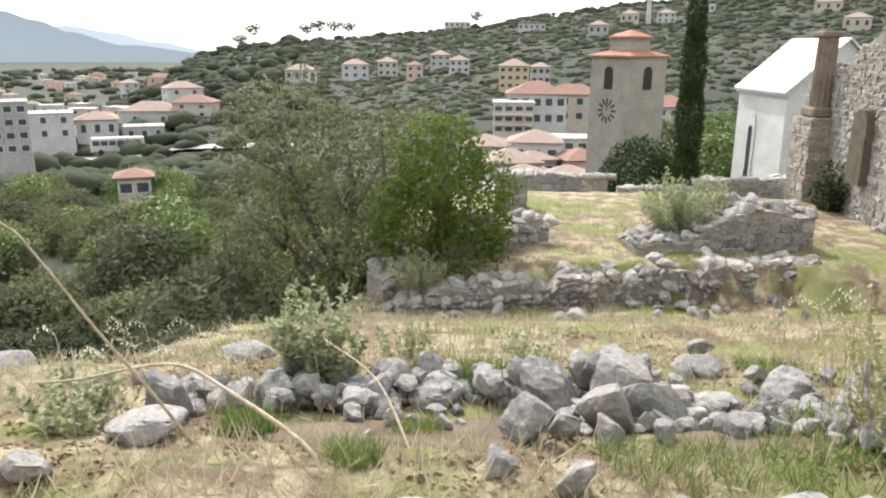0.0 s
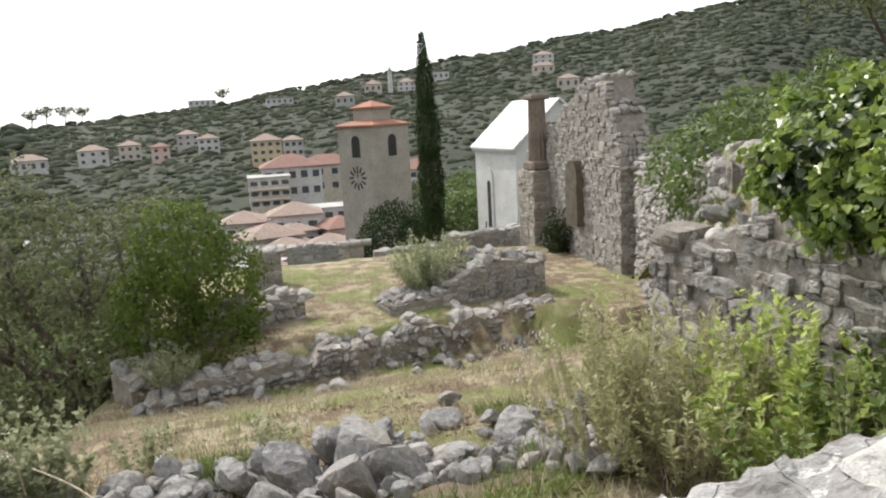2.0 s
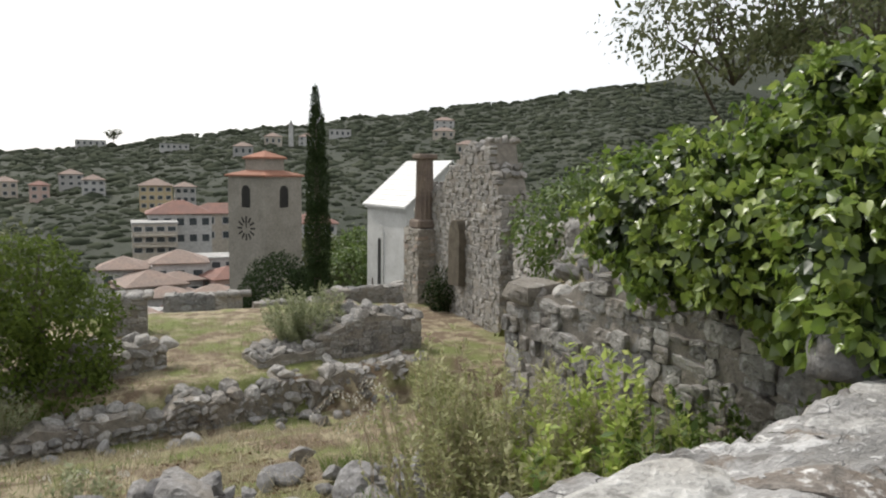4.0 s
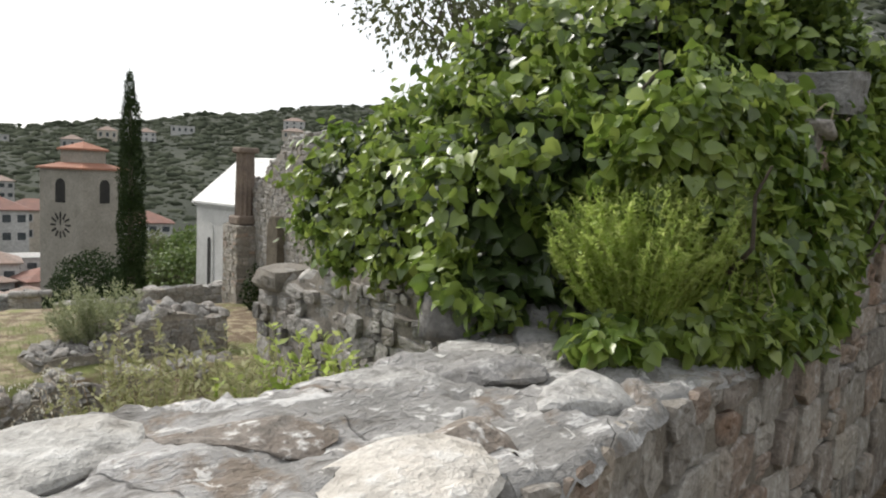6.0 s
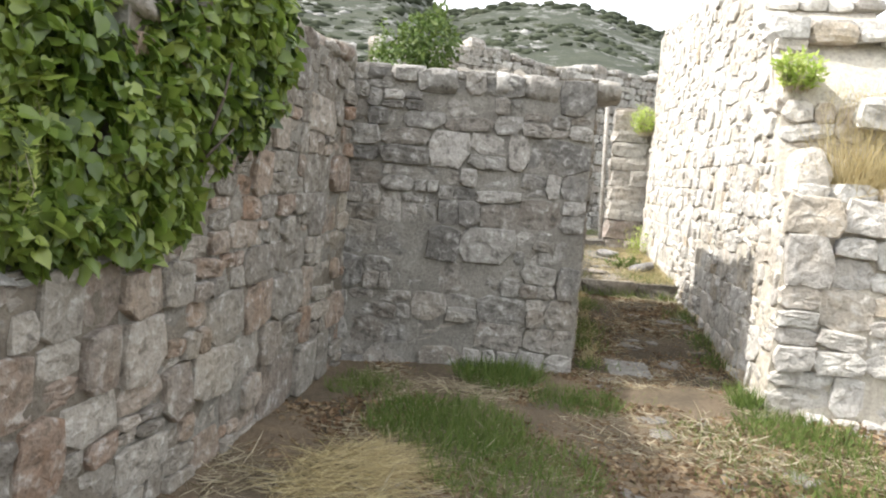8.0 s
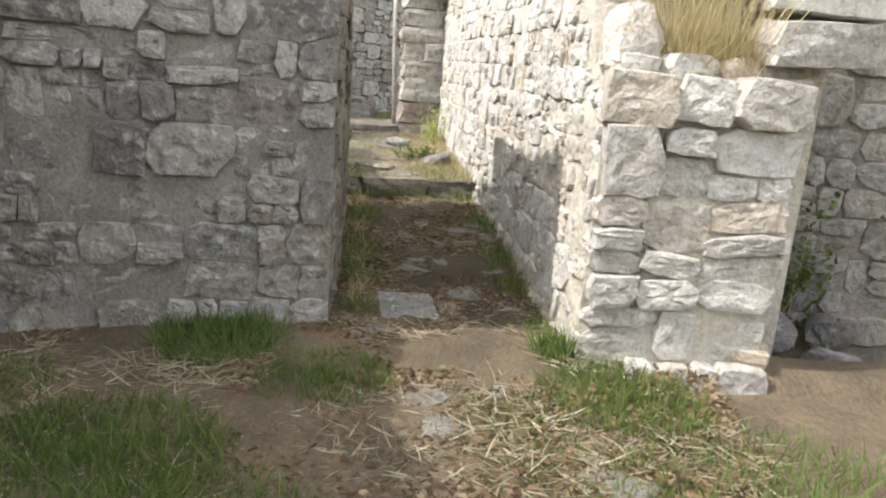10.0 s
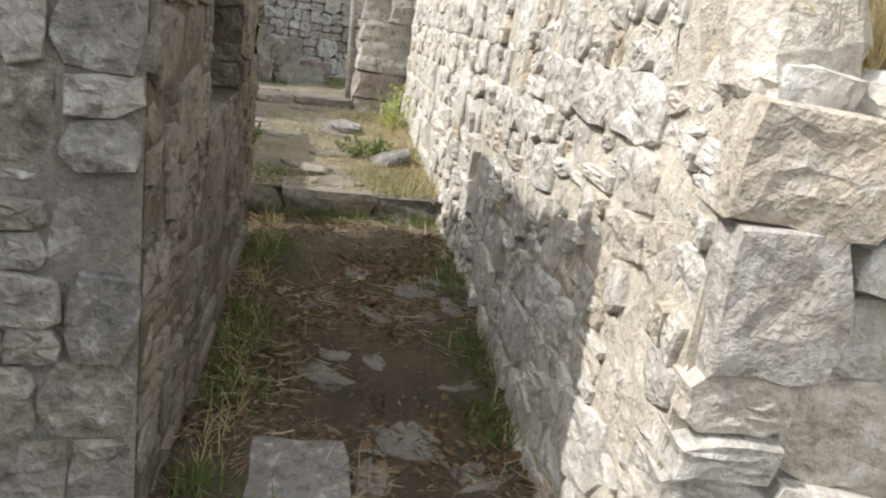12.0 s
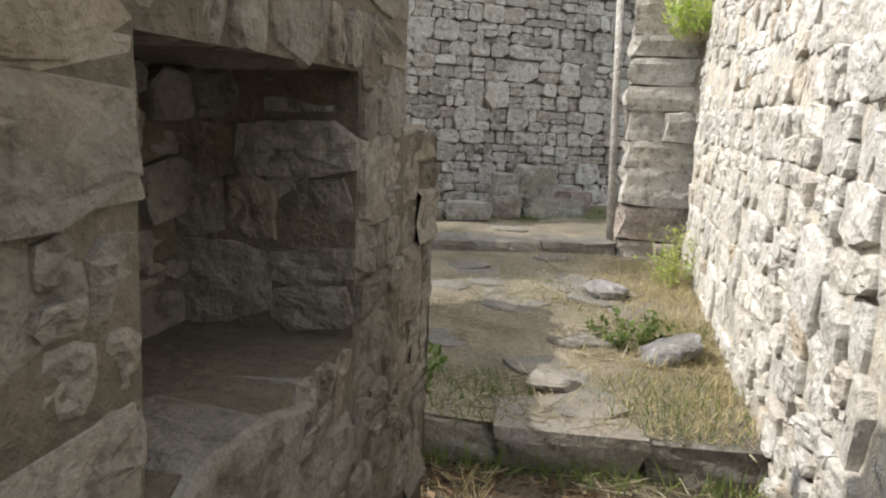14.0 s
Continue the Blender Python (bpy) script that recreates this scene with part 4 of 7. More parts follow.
IVY = leaf_mat("ivy_leaf", [(0.05, 0.085, 0.016), (0.10, 0.165, 0.027), (0.165, 0.245, 0.04), (0.22, 0.305, 0.06), (0.34, 0.41, 0.10)], 0.33, 0.42, 0.7)
# Near-black greens: the shade inside the ivy is put into the leaf colour.
IVY_SHADE = leaf_mat("shaded_ivy_leaf", [(0.025, 0.042, 0.012), (0.045, 0.075, 0.018), (0.035, 0.055, 0.014)], 0.4, 0.08, 0.5)
FIG = leaf_mat("shrub_leaf", [(0.06, 0.105, 0.022), (0.10, 0.155, 0.035), (0.15, 0.20, 0.05)], 0.5, 0.35)
OLIVE = leaf_mat("olive_leaf", [(0.082, 0.098, 0.046), (0.127, 0.143, 0.068), (0.18, 0.194, 0.095)], 0.7, 0.3, 0.12)
BRIGHT = leaf_mat("spring_leaf", [(0.065, 0.10, 0.02), (0.125, 0.17, 0.032), (0.10, 0.138, 0.028)], 0.7, 0.45, 0.15)
DARKLEAF = leaf_mat("scrub_leaf", [(0.06, 0.07, 0.042), (0.092, 0.102, 0.06), (0.125, 0.135, 0.082)], 0.8, 0.25, 0.1)
CYPRESS = leaf_mat("cypress_leaf", [(0.018, 0.032, 0.012), (0.03, 0.05, 0.018), (0.045, 0.065, 0.022)], 0.8, 0.1, 0.1)
HERB = leaf_mat("herb_leaf", [(0.34, 0.46, 0.10), (0.44, 0.54, 0.14), (0.56, 0.61, 0.23)], 0.55, 0.58)
WEED = leaf_mat("pale_weed", [(0.28, 0.30, 0.12), (0.36, 0.37, 0.18), (0.46, 0.45, 0.26)], 0.7, 0.4)
SAGE = leaf_mat("silver_leaf", [(0.19, 0.215, 0.11), (0.27, 0.295, 0.16), (0.35, 0.365, 0.22)], 0.7, 0.3)
GRASS = leaf_mat("green_grass", [(0.075, 0.13, 0.025), (0.12, 0.18, 0.04), (0.20, 0.25, 0.075)], 0.6, 0.35)
STRAW = leaf_mat("straw", [(0.32, 0.272, 0.175), (0.44, 0.388, 0.265), (0.56, 0.508, 0.375), (0.25, 0.205, 0.138)], 0.7, 0.25)
HAY = leaf_mat("yellow_hay", [(0.50, 0.42, 0.22), (0.62, 0.54, 0.32), (0.42, 0.34, 0.18)], 0.7, 0.3)
SEED = leaf_mat("seed_husk", [(0.66, 0.63, 0.54), (0.75, 0.73, 0.66)], 0.6, 0.3)


def tree(name, base, blobs, n, size, mat, shape="oval", trunk=0.18, seed=0, label="", category="tree", lump=0.3, inner=0.5, limbs=True, twigs=2):
    """A tapered trunk with limbs into each lump of the crown, and a crown of many leaves."""
    rng = random.Random(seed)
    ob = empty(name, *base)
    inv = Vector(base)
    loc = [(b[0] - inv.x, b[1] - inv.y, b[2] - inv.z, *b[3:6]) for b in blobs]
    mid = Vector((sum(b[0] for b in loc) / len(loc), sum(b[1] for b in loc) / len(loc), min(b[2] for b in loc)))
    fork = mid * 0.55
    tube("trunk", bent((0, 0, -0.3), fork, 4, trunk * 0.5, rng), [trunk * (1 - 0.1 * i) for i in range(5)], BARK, ob, 8)
    if limbs:
        for b in loc:
            c = Vector(b[:3])
            tube("limb", bent(fork, c, 4, 0.12 * (c - fork).length, rng), [trunk * (0.55 - 0.1 * i) for i in range(5)], BARK, ob)
            for _ in range(twigs):
                q = c + Vector((rng.uniform(-1, 1) * b[3], rng.uniform(-1, 1) * b[4], rng.uniform(-0.2, 1) * b[5])) * 0.85
                tube("branch", bent(c.lerp(fork, 0.3), q, 4, 0.1 * b[3], rng), [trunk * (0.26 - 0.055 * i) for i in range(5)], BARK, ob, 5)
    leafy("crown", loc, n, size, shape, mat, ob, seed, 0.4, lump, inner)
    return tagged(ob, label, category)


# ---- ivy on the high wall ----
ivy = empty("ivy", 4.6, 1.3, 1.2)
IV = [(4.78, 1.66, 1.50, 0.92, 0.60, 0.72), (5.45, 1.42, 1.80, 0.72, 0.42, 0.55), (3.98, 1.75, 1.36, 0.52, 0.46, 0.48), (4.95, 2.4, 1.66, 0.88, 0.85, 0.66), (4.66, 3.55, 1.38, 0.80, 0.8, 0.56), (4.35, 2.6, 1.35, 0.6, 0.6, 0.45), (5.25, 1.8, 2.10, 0.95, 0.6, 0.55), (4.95, 2.4, 2.05, 0.75, 0.6, 0.45),
      (5.5, 1.10, 1.56, 0.40, 0.14, 0.34), (4.5, 2.2, 1.1, 0.5, 0.6, 0.48), (5.9, 1.22, 1.86, 0.30, 0.2, 0.36), (5.0, 1.15, 1.62, 0.45, 0.2, 0.3), (4.2, 1.28, 1.10, 0.42, 0.28, 0.22), (3.72, 1.62, 1.08, 0.32, 0.25, 0.2)]
HANG = [(4.62, 0.97, 1.22, 0.55, 0.14, 0.30), (5.08, 1.06, 1.50, 0.45, 0.15, 0.36), (5.65, 1.13, 1.80, 0.38, 0.15, 0.38), (4.4, 1.1, 1.55, 0.6, 0.2, 0.35), (4.75, 0.95, 1.02, 0.36, 0.10, 0.15), (4.35, 0.93, 1.00, 0.32, 0.12, 0.12), (4.05, 0.98, 1.0, 0.20, 0.12, 0.09), (3.72, 1.06, 0.99, 0.16, 0.12, 0.07)]
leafy("foliage", [(b[0] - 4.6, b[1] - 1.3, b[2] - 1.2, *b[3:]) for b in IV], 62000, 0.062, "ivy", IVY, ivy, 3, 0.6, 0.36, 0.5, 4.2, 0.8, 0.0)
# Dark inner layer that blocks light and paints the shade in the gaps.
leafy("inner_foliage", [(b[0] - 4.6, b[1] - 1.3, b[2] - 1.2, b[3] * 0.8, b[4] * 0.8, b[5] * 0.8) for b in IV], 15000, 0.085, "ivy", IVY_SHADE, ivy, 23, 0.6, 0.3, 0.8)
leafy("hanging_foliage", [(b[0] - 4.6, b[1] - 1.3, b[2] - 1.2, *b[3:]) for b in HANG], 9500, 0.062, "ivy", IVY, ivy, 13, 0.75, 0.4, 0.5, 0.0, 0.6)
irng = random.Random(4)
for i in range(14):
    a = (irng.uniform(-0.7, 1.2), irng.uniform(-0.3, 0.5), irng.uniform(-0.5, 0.2))
    b = (a[0] + irng.uniform(-0.5, 0.6), a[1] + irng.uniform(-0.4, 0.1), a[2] + irng.uniform(0.4, 0.9))
    tube("stem", bent(a, b, 5, 0.07, irng), [0.016, 0.014, 0.012, 0.009, 0.007, 0.004], BARK, ivy, 5)
tagged(ivy, "dense glossy green ivy hanging over the wall corner", "ivy")


def herb(name, x, y, z, h, r, n, mat, label, stems=40, seed=0, shape="long", leaf=0.03, stem_mat=None, category="plant", lean=0.35):
    """A bushy plant: upright stems, each set with small leaves."""
    rng = np.random.default_rng(seed)
    ob = empty(name, x, y, z)
    P, A, U, S, vs, fs = [], [], [], [], [], []
    per = max(1, n // stems)
    for i in range(stems):
        t, q = rng.uniform(0, 6.28), r * math.sqrt(rng.random())
        root = np.array([math.cos(t) * q, math.sin(t) * q, 0]) * 0.7 / (1 + lean) + np.array([0, 0, -0.03])
        tip = np.array([math.cos(t) * q * (1 + lean * 0.4), math.sin(t) * q * (1 + lean * 0.4), h * rng.uniform(0.55, 1.0) * (1 - 0.35 * (q / r) ** 2)])
        side = rng.normal(size=3) * 0.05 * h
        w = 0.0022 + 0.0018 * h
        for u in (0.0, 0.5, 1.0):
            p = root + (tip - root) * u + side * (4 * u * (1 - u))
            ww = w * (1 - 0.7 * u)
            for ang in (0, 2.09, 4.19):
                vs.append(p + np.array([math.cos(ang) * ww, math.sin(ang) * ww, 0]))
        k = i * 9
        for l in (0, 3):
            for j in range(3):
                fs.append((k + l + j, k + l + (j + 1) % 3, k + l + 3 + (j + 1) % 3, k + l + 3 + j))
        for u in rng.uniform(0.15, 1.0, per):
            p = root + (tip - root) * u + side * (4 * u * (1 - u))
            d = rng.normal(size=3)
            d[2] = abs(d[2]) * 0.6 + 0.25
            P.append(p), A.append(d), U.append(np.array([0, 0, 1]) + rng.normal(size=3) * 0.4), S.append(leaf * rng.uniform(0.6, 1.4))
    tagged(mesh_part("stalk", vs, fs, stem_mat or DRY_STALK, ob), kind="stuff")
    tagged(scatter("leaf_mass", P, A, U, S, shape, mat, ob), kind="stuff")
    return tagged(ob, label, category)


herb("herb_bush", 3.90, 1.10, 1.06, 0.54, 0.27, 34000, HERB, "light green feathery herb growing on the wall beside ivy", 300, 1, "long", 0.021, HERB, "herb", 0.6)
herb("herb_bush", 4.27, 0.98, 0.95, 0.74, 0.13, 3600, HERB, "light green feathery herb growing on the wall beside ivy", 60, 2, "long", 0.036, STRAW, "herb", 0.1)
herb("herb_bush", 5.35, 1.4, 2.1, 0.5, 0.3, 5000, FIG, "tall green herb on top of the ivy wall", 110, 3, "long", 0.05, FIG, "herb", 0.1)

# ---- trees and scrub beyond the garden ----
tree("grey_tree", (-2.2, 17.6, -6.5), [(-3.6, 17.6, -0.3, 1.5, 1.4, 1.5), (-2.2, 18.0, -1.2, 1.7, 1.6, 1.8), (-0.8, 17.8, -1.0, 1.3, 1.4, 1.5), (-4.4, 17.8, -2.4, 1.3, 1.3, 1.4), (-3.0, 16.9, -3.0, 1.6, 1.2, 1.4), (-1.2, 16.8, -2.9, 1.5, 1.2, 1.4)],
     13000, 0.13, OLIVE, "oval", 0.24, 5, "grey-green broad tree with bare twigs below the garden's edge", lump=0.4, inner=0.35, twigs=6)
tree("bright_tree", (0.1, 16.3, -5.5), [(0.0, 16.0, -0.7, 1.0, 0.9, 1.15), (0.7, 16.2, -1.6, 0.95, 0.9, 1.2), (-0.6, 15.9, -1.9, 0.9, 0.8, 1.0), (0.5, 15.9, -2.8, 1.0, 0.8, 0.9)],
     9000, 0.12, BRIGHT, "oval", 0.14, 6, "bright green young tree beside the terrace", lump=0.35, inner=0.5)
trng = random.Random(12)
BUSHES = []
for kind, mat, lab in (("a", DARKLEAF, "dark grey-green scrub bush on the slope"), ("b", OLIVE, "dusty green scrub bush on the slope"), ("c", FIG, "green bush on the slope")):
    ob = empty("bush", 0, 0, -200)
    blobs = [(trng.uniform(-0.7, 0.7), trng.uniform(-0.7, 0.7), trng.uniform(0.5, 1.3), trng.uniform(0.6, 0.95), trng.uniform(0.6, 0.95), trng.uniform(0.5, 0.85)) for _ in range(6)]
    leafy("crown", blobs, 4200, 0.13, "oval", mat, ob, 30, 0.2, 0.35, 0.5)
    for b in blobs[:4]:
        tube("stem", bent((0, 0, -0.4), b[:3], 3, 0.12, trng), [0.05, 0.04, 0.03, 0.02], BARK, ob, 5)
    BUSHES.append(tagged(ob, lab, "bush", "scrub on the slope"))


def put_bush(i, x, y, z, k, rz):
    c = copy_thing(BUSHES[i], pose(x, y, z, 0, 0, rz))
    c.scale = (k, k, k * trng.uniform(0.85, 1.1))
    return c


for i in range(70):
    y = trng.uniform(10, 34)
    x = lerp_at(y, [(10, -4.5), (14, -3.2), (20, -3.0), (34, 1.5)]) - trng.uniform(0.3, 16) * (0.5 + y / 34)
    z = land_z(x, y)
    put_bush(trng.choice((0, 0, 0, 1)), x, y, z - 0.2, trng.uniform(0.8, 1.7), trng.uniform(0, 360))
for x, y, k, i in ((-26, 52, 1.6, 2), (-19, 41, 1.4, 2), (-23, 47, 1.5, 1), (-15, 36, 1.5, 1), (-7.5, 27, 1.5, 2), (-5, 33, 2.0, 1), (0, 30, 1.6, 1), (4, 33, 1.5, 1), (2.6, 27, 1.2, 1)):
    put_bush(i, x, y, land_z(x, y) - 0.3, k, x * 40)
for x, y, z, k, i in ((19.9, 54.7, -8.6, 2.5, 2), (22.7, 58.6, -8.5, 2.7, 2), (20.9, 61.2, -9.0, 3.1, 1), (25.2, 59.9, -8.3, 3.1, 1), (18.6, 54.0, -8.5, 1.7, 1)):
    put_bush(i, x, y, z, k, x * 33)
for i in range(70):
    y = trng.uniform(30, 75)
    x = -y * trng.uniform(0.12, 0.66)
    put_bush(trng.choice((0, 0, 1, 1, 2)), x, y, land_z(x, y) - 0.3, trng.uniform(1.2, 2.4), trng.uniform(0, 360))
for b in BUSHES:
    b.location = (-14.0 - 3 * BUSHES.index(b), 30.0 + 2 * BUSHES.index(b), land_z(-14.0 - 3 * BUSHES.index(b), 30.0 + 2 * BUSHES.index(b)) - 0.2)

# cypress and round bush by the tower
cy = empty("cypress", 10.1, 30.4, -4.75)
leafy("crown", [(0, 0, 1.5, 0.55, 0.55, 1.3), (0.03, 0, 3.6, 0.53, 0.53, 2.0), (0.0, 0, 5.8, 0.46, 0.46, 1.85), (-0.03, 0, 7.7, 0.35, 0.35, 1.5), (-0.08, 0, 9.1, 0.17, 0.17, 0.87)], 16000, 0.125, "long", CYPRESS, cy, 8, -0.9, 0.25, 0.6)
tube("trunk", [(0, 0, -0.8), (0, 0, 5), (-0.07, 0, 9.4)], [0.2, 0.12, 0.02], BARK, cy)
tagged(cy, "tall slender dark green cypress beside the bell tower", "cypress")
rb = empty("round_bush", 10.3, 38.5, -7.0)
leafy("crown", [(0, 0, 2.2, 1.9, 1.7, 2.1), (1.5, 0.5, 1.7, 1.2, 1.2, 1.7), (-1.1, 0.2, 1.2, 1.2, 1.2, 1.3)], 11000, 0.16, "oval", CYPRESS, rb, 9, 0.1, 0.15, 0.6)
tube("trunk", [(0, 0, -0.5), (0, 0, 1), (0, 0, 2.4)], [0.2, 0.15, 0.05], BARK, rb)
tagged(rb, "dense dark green clipped-looking bush before the tower", "bush")

# the tree mass behind the garden wall, and the thin-leaved tree over the ivy
tree("fig_tree", (7.3, 8.6, -0.7), [(7.0, 8.2, 0.95, 0.8, 0.9, 0.75), (7.8, 8.0, 1.2, 1.0, 1.0, 0.8), (8.6, 7.6, 1.4, 1.0, 1.0, 0.85), (7.6, 6.6, 1.2, 1.0, 0.9, 0.8), (6.6, 5.6, 0.95, 0.7, 0.8, 0.6)],
     12000, 0.09, FIG, "oval", 0.12, 10, "leafy green shrub tree behind the garden wall", lump=0.3, inner=0.5)
tree("thin_tree", (6.9, 5.0, -0.7), [(5.6, 4.5, 3.0, 0.75, 0.7, 0.5), (6.3, 4.4, 3.4, 0.9, 0.8, 0.65), (7.2, 4.3, 3.3, 0.9, 0.8, 0.7), (6.5, 3.8, 2.9, 0.8, 0.7, 0.5), (7.9, 4.2, 3.7, 0.9, 0.8, 0.7)],
     20000, 0.06, OLIVE, "oval", 0.05, 11, "thin grey-leaved tree reaching over the ivy", lump=0.5, inner=0.1, twigs=9)
tree("pine_tree", (13.2, 3.4, -0.7), [(13.2, 3.4, 2.6, 0.5, 0.5, 0.7), (13.5, 3.1, 3.2, 0.4, 0.4, 0.5), (12.9, 3.6, 2.1, 0.5, 0.5, 0.5), (13.0, 3.3, 1.7, 0.6, 0.6, 0.5)], 9000, 0.085, FIG, "oval", 0.08, 12, "small green tree behind the cross wall", lump=0.4, inner=0.4)
herb("dry_bush", 14.0, 3.2, 1.6, 1.4, 0.8, 2600, STRAW, "dry brown brushwood behind the cross wall", 90, 14, "long", 0.06, BARK, "bush")
herb("dry_bush", 14.2, 3.7, 1.4, 1.3, 0.7, 2600, OLIVE, "dry brown brushwood behind the cross wall", 90, 15, "long", 0.06, BARK, "bush")

# ---- slabs bedded in the low wall's top ----
SLAB_BROWN = stone_mat("brown_lichened_slab", [(0.17, 0.13, 0.10), (0.21, 0.165, 0.125), (0.15, 0.125, 0.105)], 0.95, scale=1.3, lich=(0.66, 0.65, 0.62))
SLAB_GREY = stone_mat("dark_grey_slab", [(0.17, 0.168, 0.165), (0.22, 0.215, 0.21), (0.19, 0.18, 0.165)], 0.5)
for i, (x, y, w, d, h, rz, mat, lab) in enumerate(((2.40, 0.94, 0.40, 0.17, 0.05, -24, SLAB_BROWN, "brown slab with white lichen bedded in the wall top"), (3.24, 1.10, 0.30, 0.17, 0.05, -30, SLAB_GREY, "dark grey slab bedded in the wall top"),
        (2.80, 0.70, 0.26, 0.15, 0.045, 10, SLAB_BROWN, "brown slab with white lichen bedded in the wall top"), (3.35, 0.82, 0.34, 0.18, 0.05, 20, STONE_TOP, "grey weathered slab bedded in the wall top"),
        (3.62, 1.22, 0.28, 0.18, 0.06, -10, SLAB_GREY, "dark grey slab bedded in the wall top"), (2.95, 1.16, 0.30, 0.15, 0.04, -15, STONE_TOP, "grey weathered slab bedded in the wall top"), (1.98, 1.0, 0.52, 0.27, 0.045, 8, STONE_TOP, "broad smooth grey slab bedded in the wall top"), (2.56, 0.55, 0.36, 0.26, 0.05, -20, STONE_PALE, "whitish lichened slab bedded in the wall top"), (1.35, 0.85, 0.5, 0.3, 0.04, 5, STONE_TOP, "broad smooth grey slab bedded in the wall top"))):
    ob = new("wall_slab", rock_mesh("boulder", i, mat))
    ob.matrix_basis = pose(x, y, 0.925, 2, -2, rz) @ Matrix.Diagonal((w * 1.1, d * 1.1, h * 1.7, 1))
    tagged(ob, lab, "stone", "slabs on the wall top")

# ---- garden stones ----
ROCK_MAT = stone_mat("garden_boulder", [(0.13, 0.125, 0.127), (0.23, 0.225, 0.222), (0.17, 0.164, 0.164), (0.32, 0.31, 0.30), (0.20, 0.185, 0.175)], 0.4, lich=(0.5, 0.5, 0.49))
brng = random.Random(77)


HEAP = tagged(empty("stone_heap", 1.5, 5.6, garden_z(1.5, 5.6)), "heap of broken grey stones between the garden boulders", "stone heap")
ROW = tagged(empty("tumbled_wall", -0.9, 6.1, garden_z(-0.9, 6.1)), "tumbled row of broken grey stones along the hollow", "stone row")
FALL = tagged(empty("fallen_stones", 4.0, 14.2, garden_z(4.0, 14.2)), "loose grey stones fallen before the terrace wall", "stones")
BANK = bpy.data.objects["ground_bank"]


def boulder(x, y, w, h, z=None, tilt=14, lab="rough grey limestone boulder lying in the dry grass"):
    """A large stone stands alone; small ones belong to the heap, row or bank that they lie in."""
    ob = new("boulder", rock_mesh("boulder", brng.randrange(len(BOULDERS)), ROCK_MAT))
    zz = garden_z(x, y) if z is None else z
    m = Matrix.Translation((x, y + w * 0.2, zz + h * 0.40)) @ pose(0, 0, 0, brng.uniform(-tilt, tilt), brng.uniform(-tilt, tilt), brng.uniform(0, 360)) @ Matrix.Diagonal((w * 0.9, w * brng.uniform(0.65, 0.95), h * 1.05, 1))
    host = BANK if 5 < x and 4 < y < 9 else FALL if y > 12 else ROW if x < 0.75 else HEAP
    if y > 4 and (w < 0.32 or host is BANK or host is FALL or "tumbled" in lab):
        ob.name = "stone"
        ob.parent = host
        ob.matrix_basis = host.matrix_basis.inverted() @ m
        return ob
    ob.matrix_basis = m
    return tagged(ob, lab, "boulder", "loose garden stones")


boulder(0.60, 4.78, 0.49, 0.39)
boulder(0.93, 5.75, 0.56, 0.46)
boulder(1.50, 5.75, 0.62, 0.38, -1.12, 10, "pale lichen-covered boulder on top of the stone heap")
boulder(1.28, 6.2, 0.40, 0.30, -1.22)
boulder(1.70, 5.45, 0.59, 0.38)
boulder(1.25, 5.2, 0.5, 0.4)
boulder(1.19, 4.79, 0.25, 0.2)
boulder(0.87, 4.86, 0.23, 0.22)
boulder(1.75, 6.2, 0.4, 0.26, -1.22)
boulder(1.35, 5.9, 0.3, 0.22, -1.0)
boulder(2.00, 5.83, 0.45, 0.28)
boulder(2.25, 5.73, 0.50, 0.22)
boulder(0.69, 6.1, 0.26, 0.24, -1.15)
boulder(0.77, 3.88, 0.20, 0.22)
boulder(3.15, 6.02, 0.63, 0.34)
boulder(0.34, 4.15, 0.23, 0.14)
boulder(-2.29, 5.52, 0.44, 0.46)
boulder(-2.13, 4.76, 0.66, 0.18)
boulder(-1.52, 5.98, 0.38, 0.36)
boulder(-1.40, 6.5, 0.37, 0.36)
boulder(-1.01, 6.46, 0.42, 0.30)
boulder(-0.46, 6.36, 0.42, 0.36)
boulder(-0.08, 6.43, 0.32, 0.38)
boulder(-0.62, 5.98, 0.55, 0.20)
boulder(-0.08, 6.01, 0.58, 0.20)
boulder(0.49, 6.20, 0.34, 0.24)
boulder(-2.28, 8.17, 0.59, 0.26)
for cx, cy, sx, sy, k in ((1.3, 5.6, 0.65, 0.5, 38), (0.2, 6.1, 0.6, 0.35, 16), (2.6, 5.6, 0.6, 0.45, 26), (-1.3, 6.1, 0.8, 0.4, 22), (3.3, 5.4, 0.35, 0.5, 18)):
    for _ in range(k):
        w = brng.uniform(0.09, 0.24)
        boulder(brng.gauss(cx, sx), brng.gauss(cy, sy), w, w * brng.uniform(0.5, 0.9), None, 40, "small broken grey stone among the garden boulders")
boulder(-2.62, 4.04, 0.34, 0.24)
boulder(3.42, 9.12, 0.45, 0.22)
boulder(2.63, 6.96, 0.52, 0.18)
boulder(2.30, 5.00, 0.32, 0.18)
boulder(3.81, 6.03, 0.42, 0.42)
boulder(3.21, 5.07, 0.34, 0.40)
boulder(-4.85, 7.6, 0.8, 0.3, None, 6, "pale flat rock at the garden's edge")
for i in range(46):
    u = brng.random()
    boulder(-2.6 + 6.4 * u + brng.uniform(-0.1, 0.1), 6.35 - 0.3 * u + brng.uniform(-0.45, 0.35), brng.uniform(0.1, 0.28), brng.uniform(0.08, 0.2))
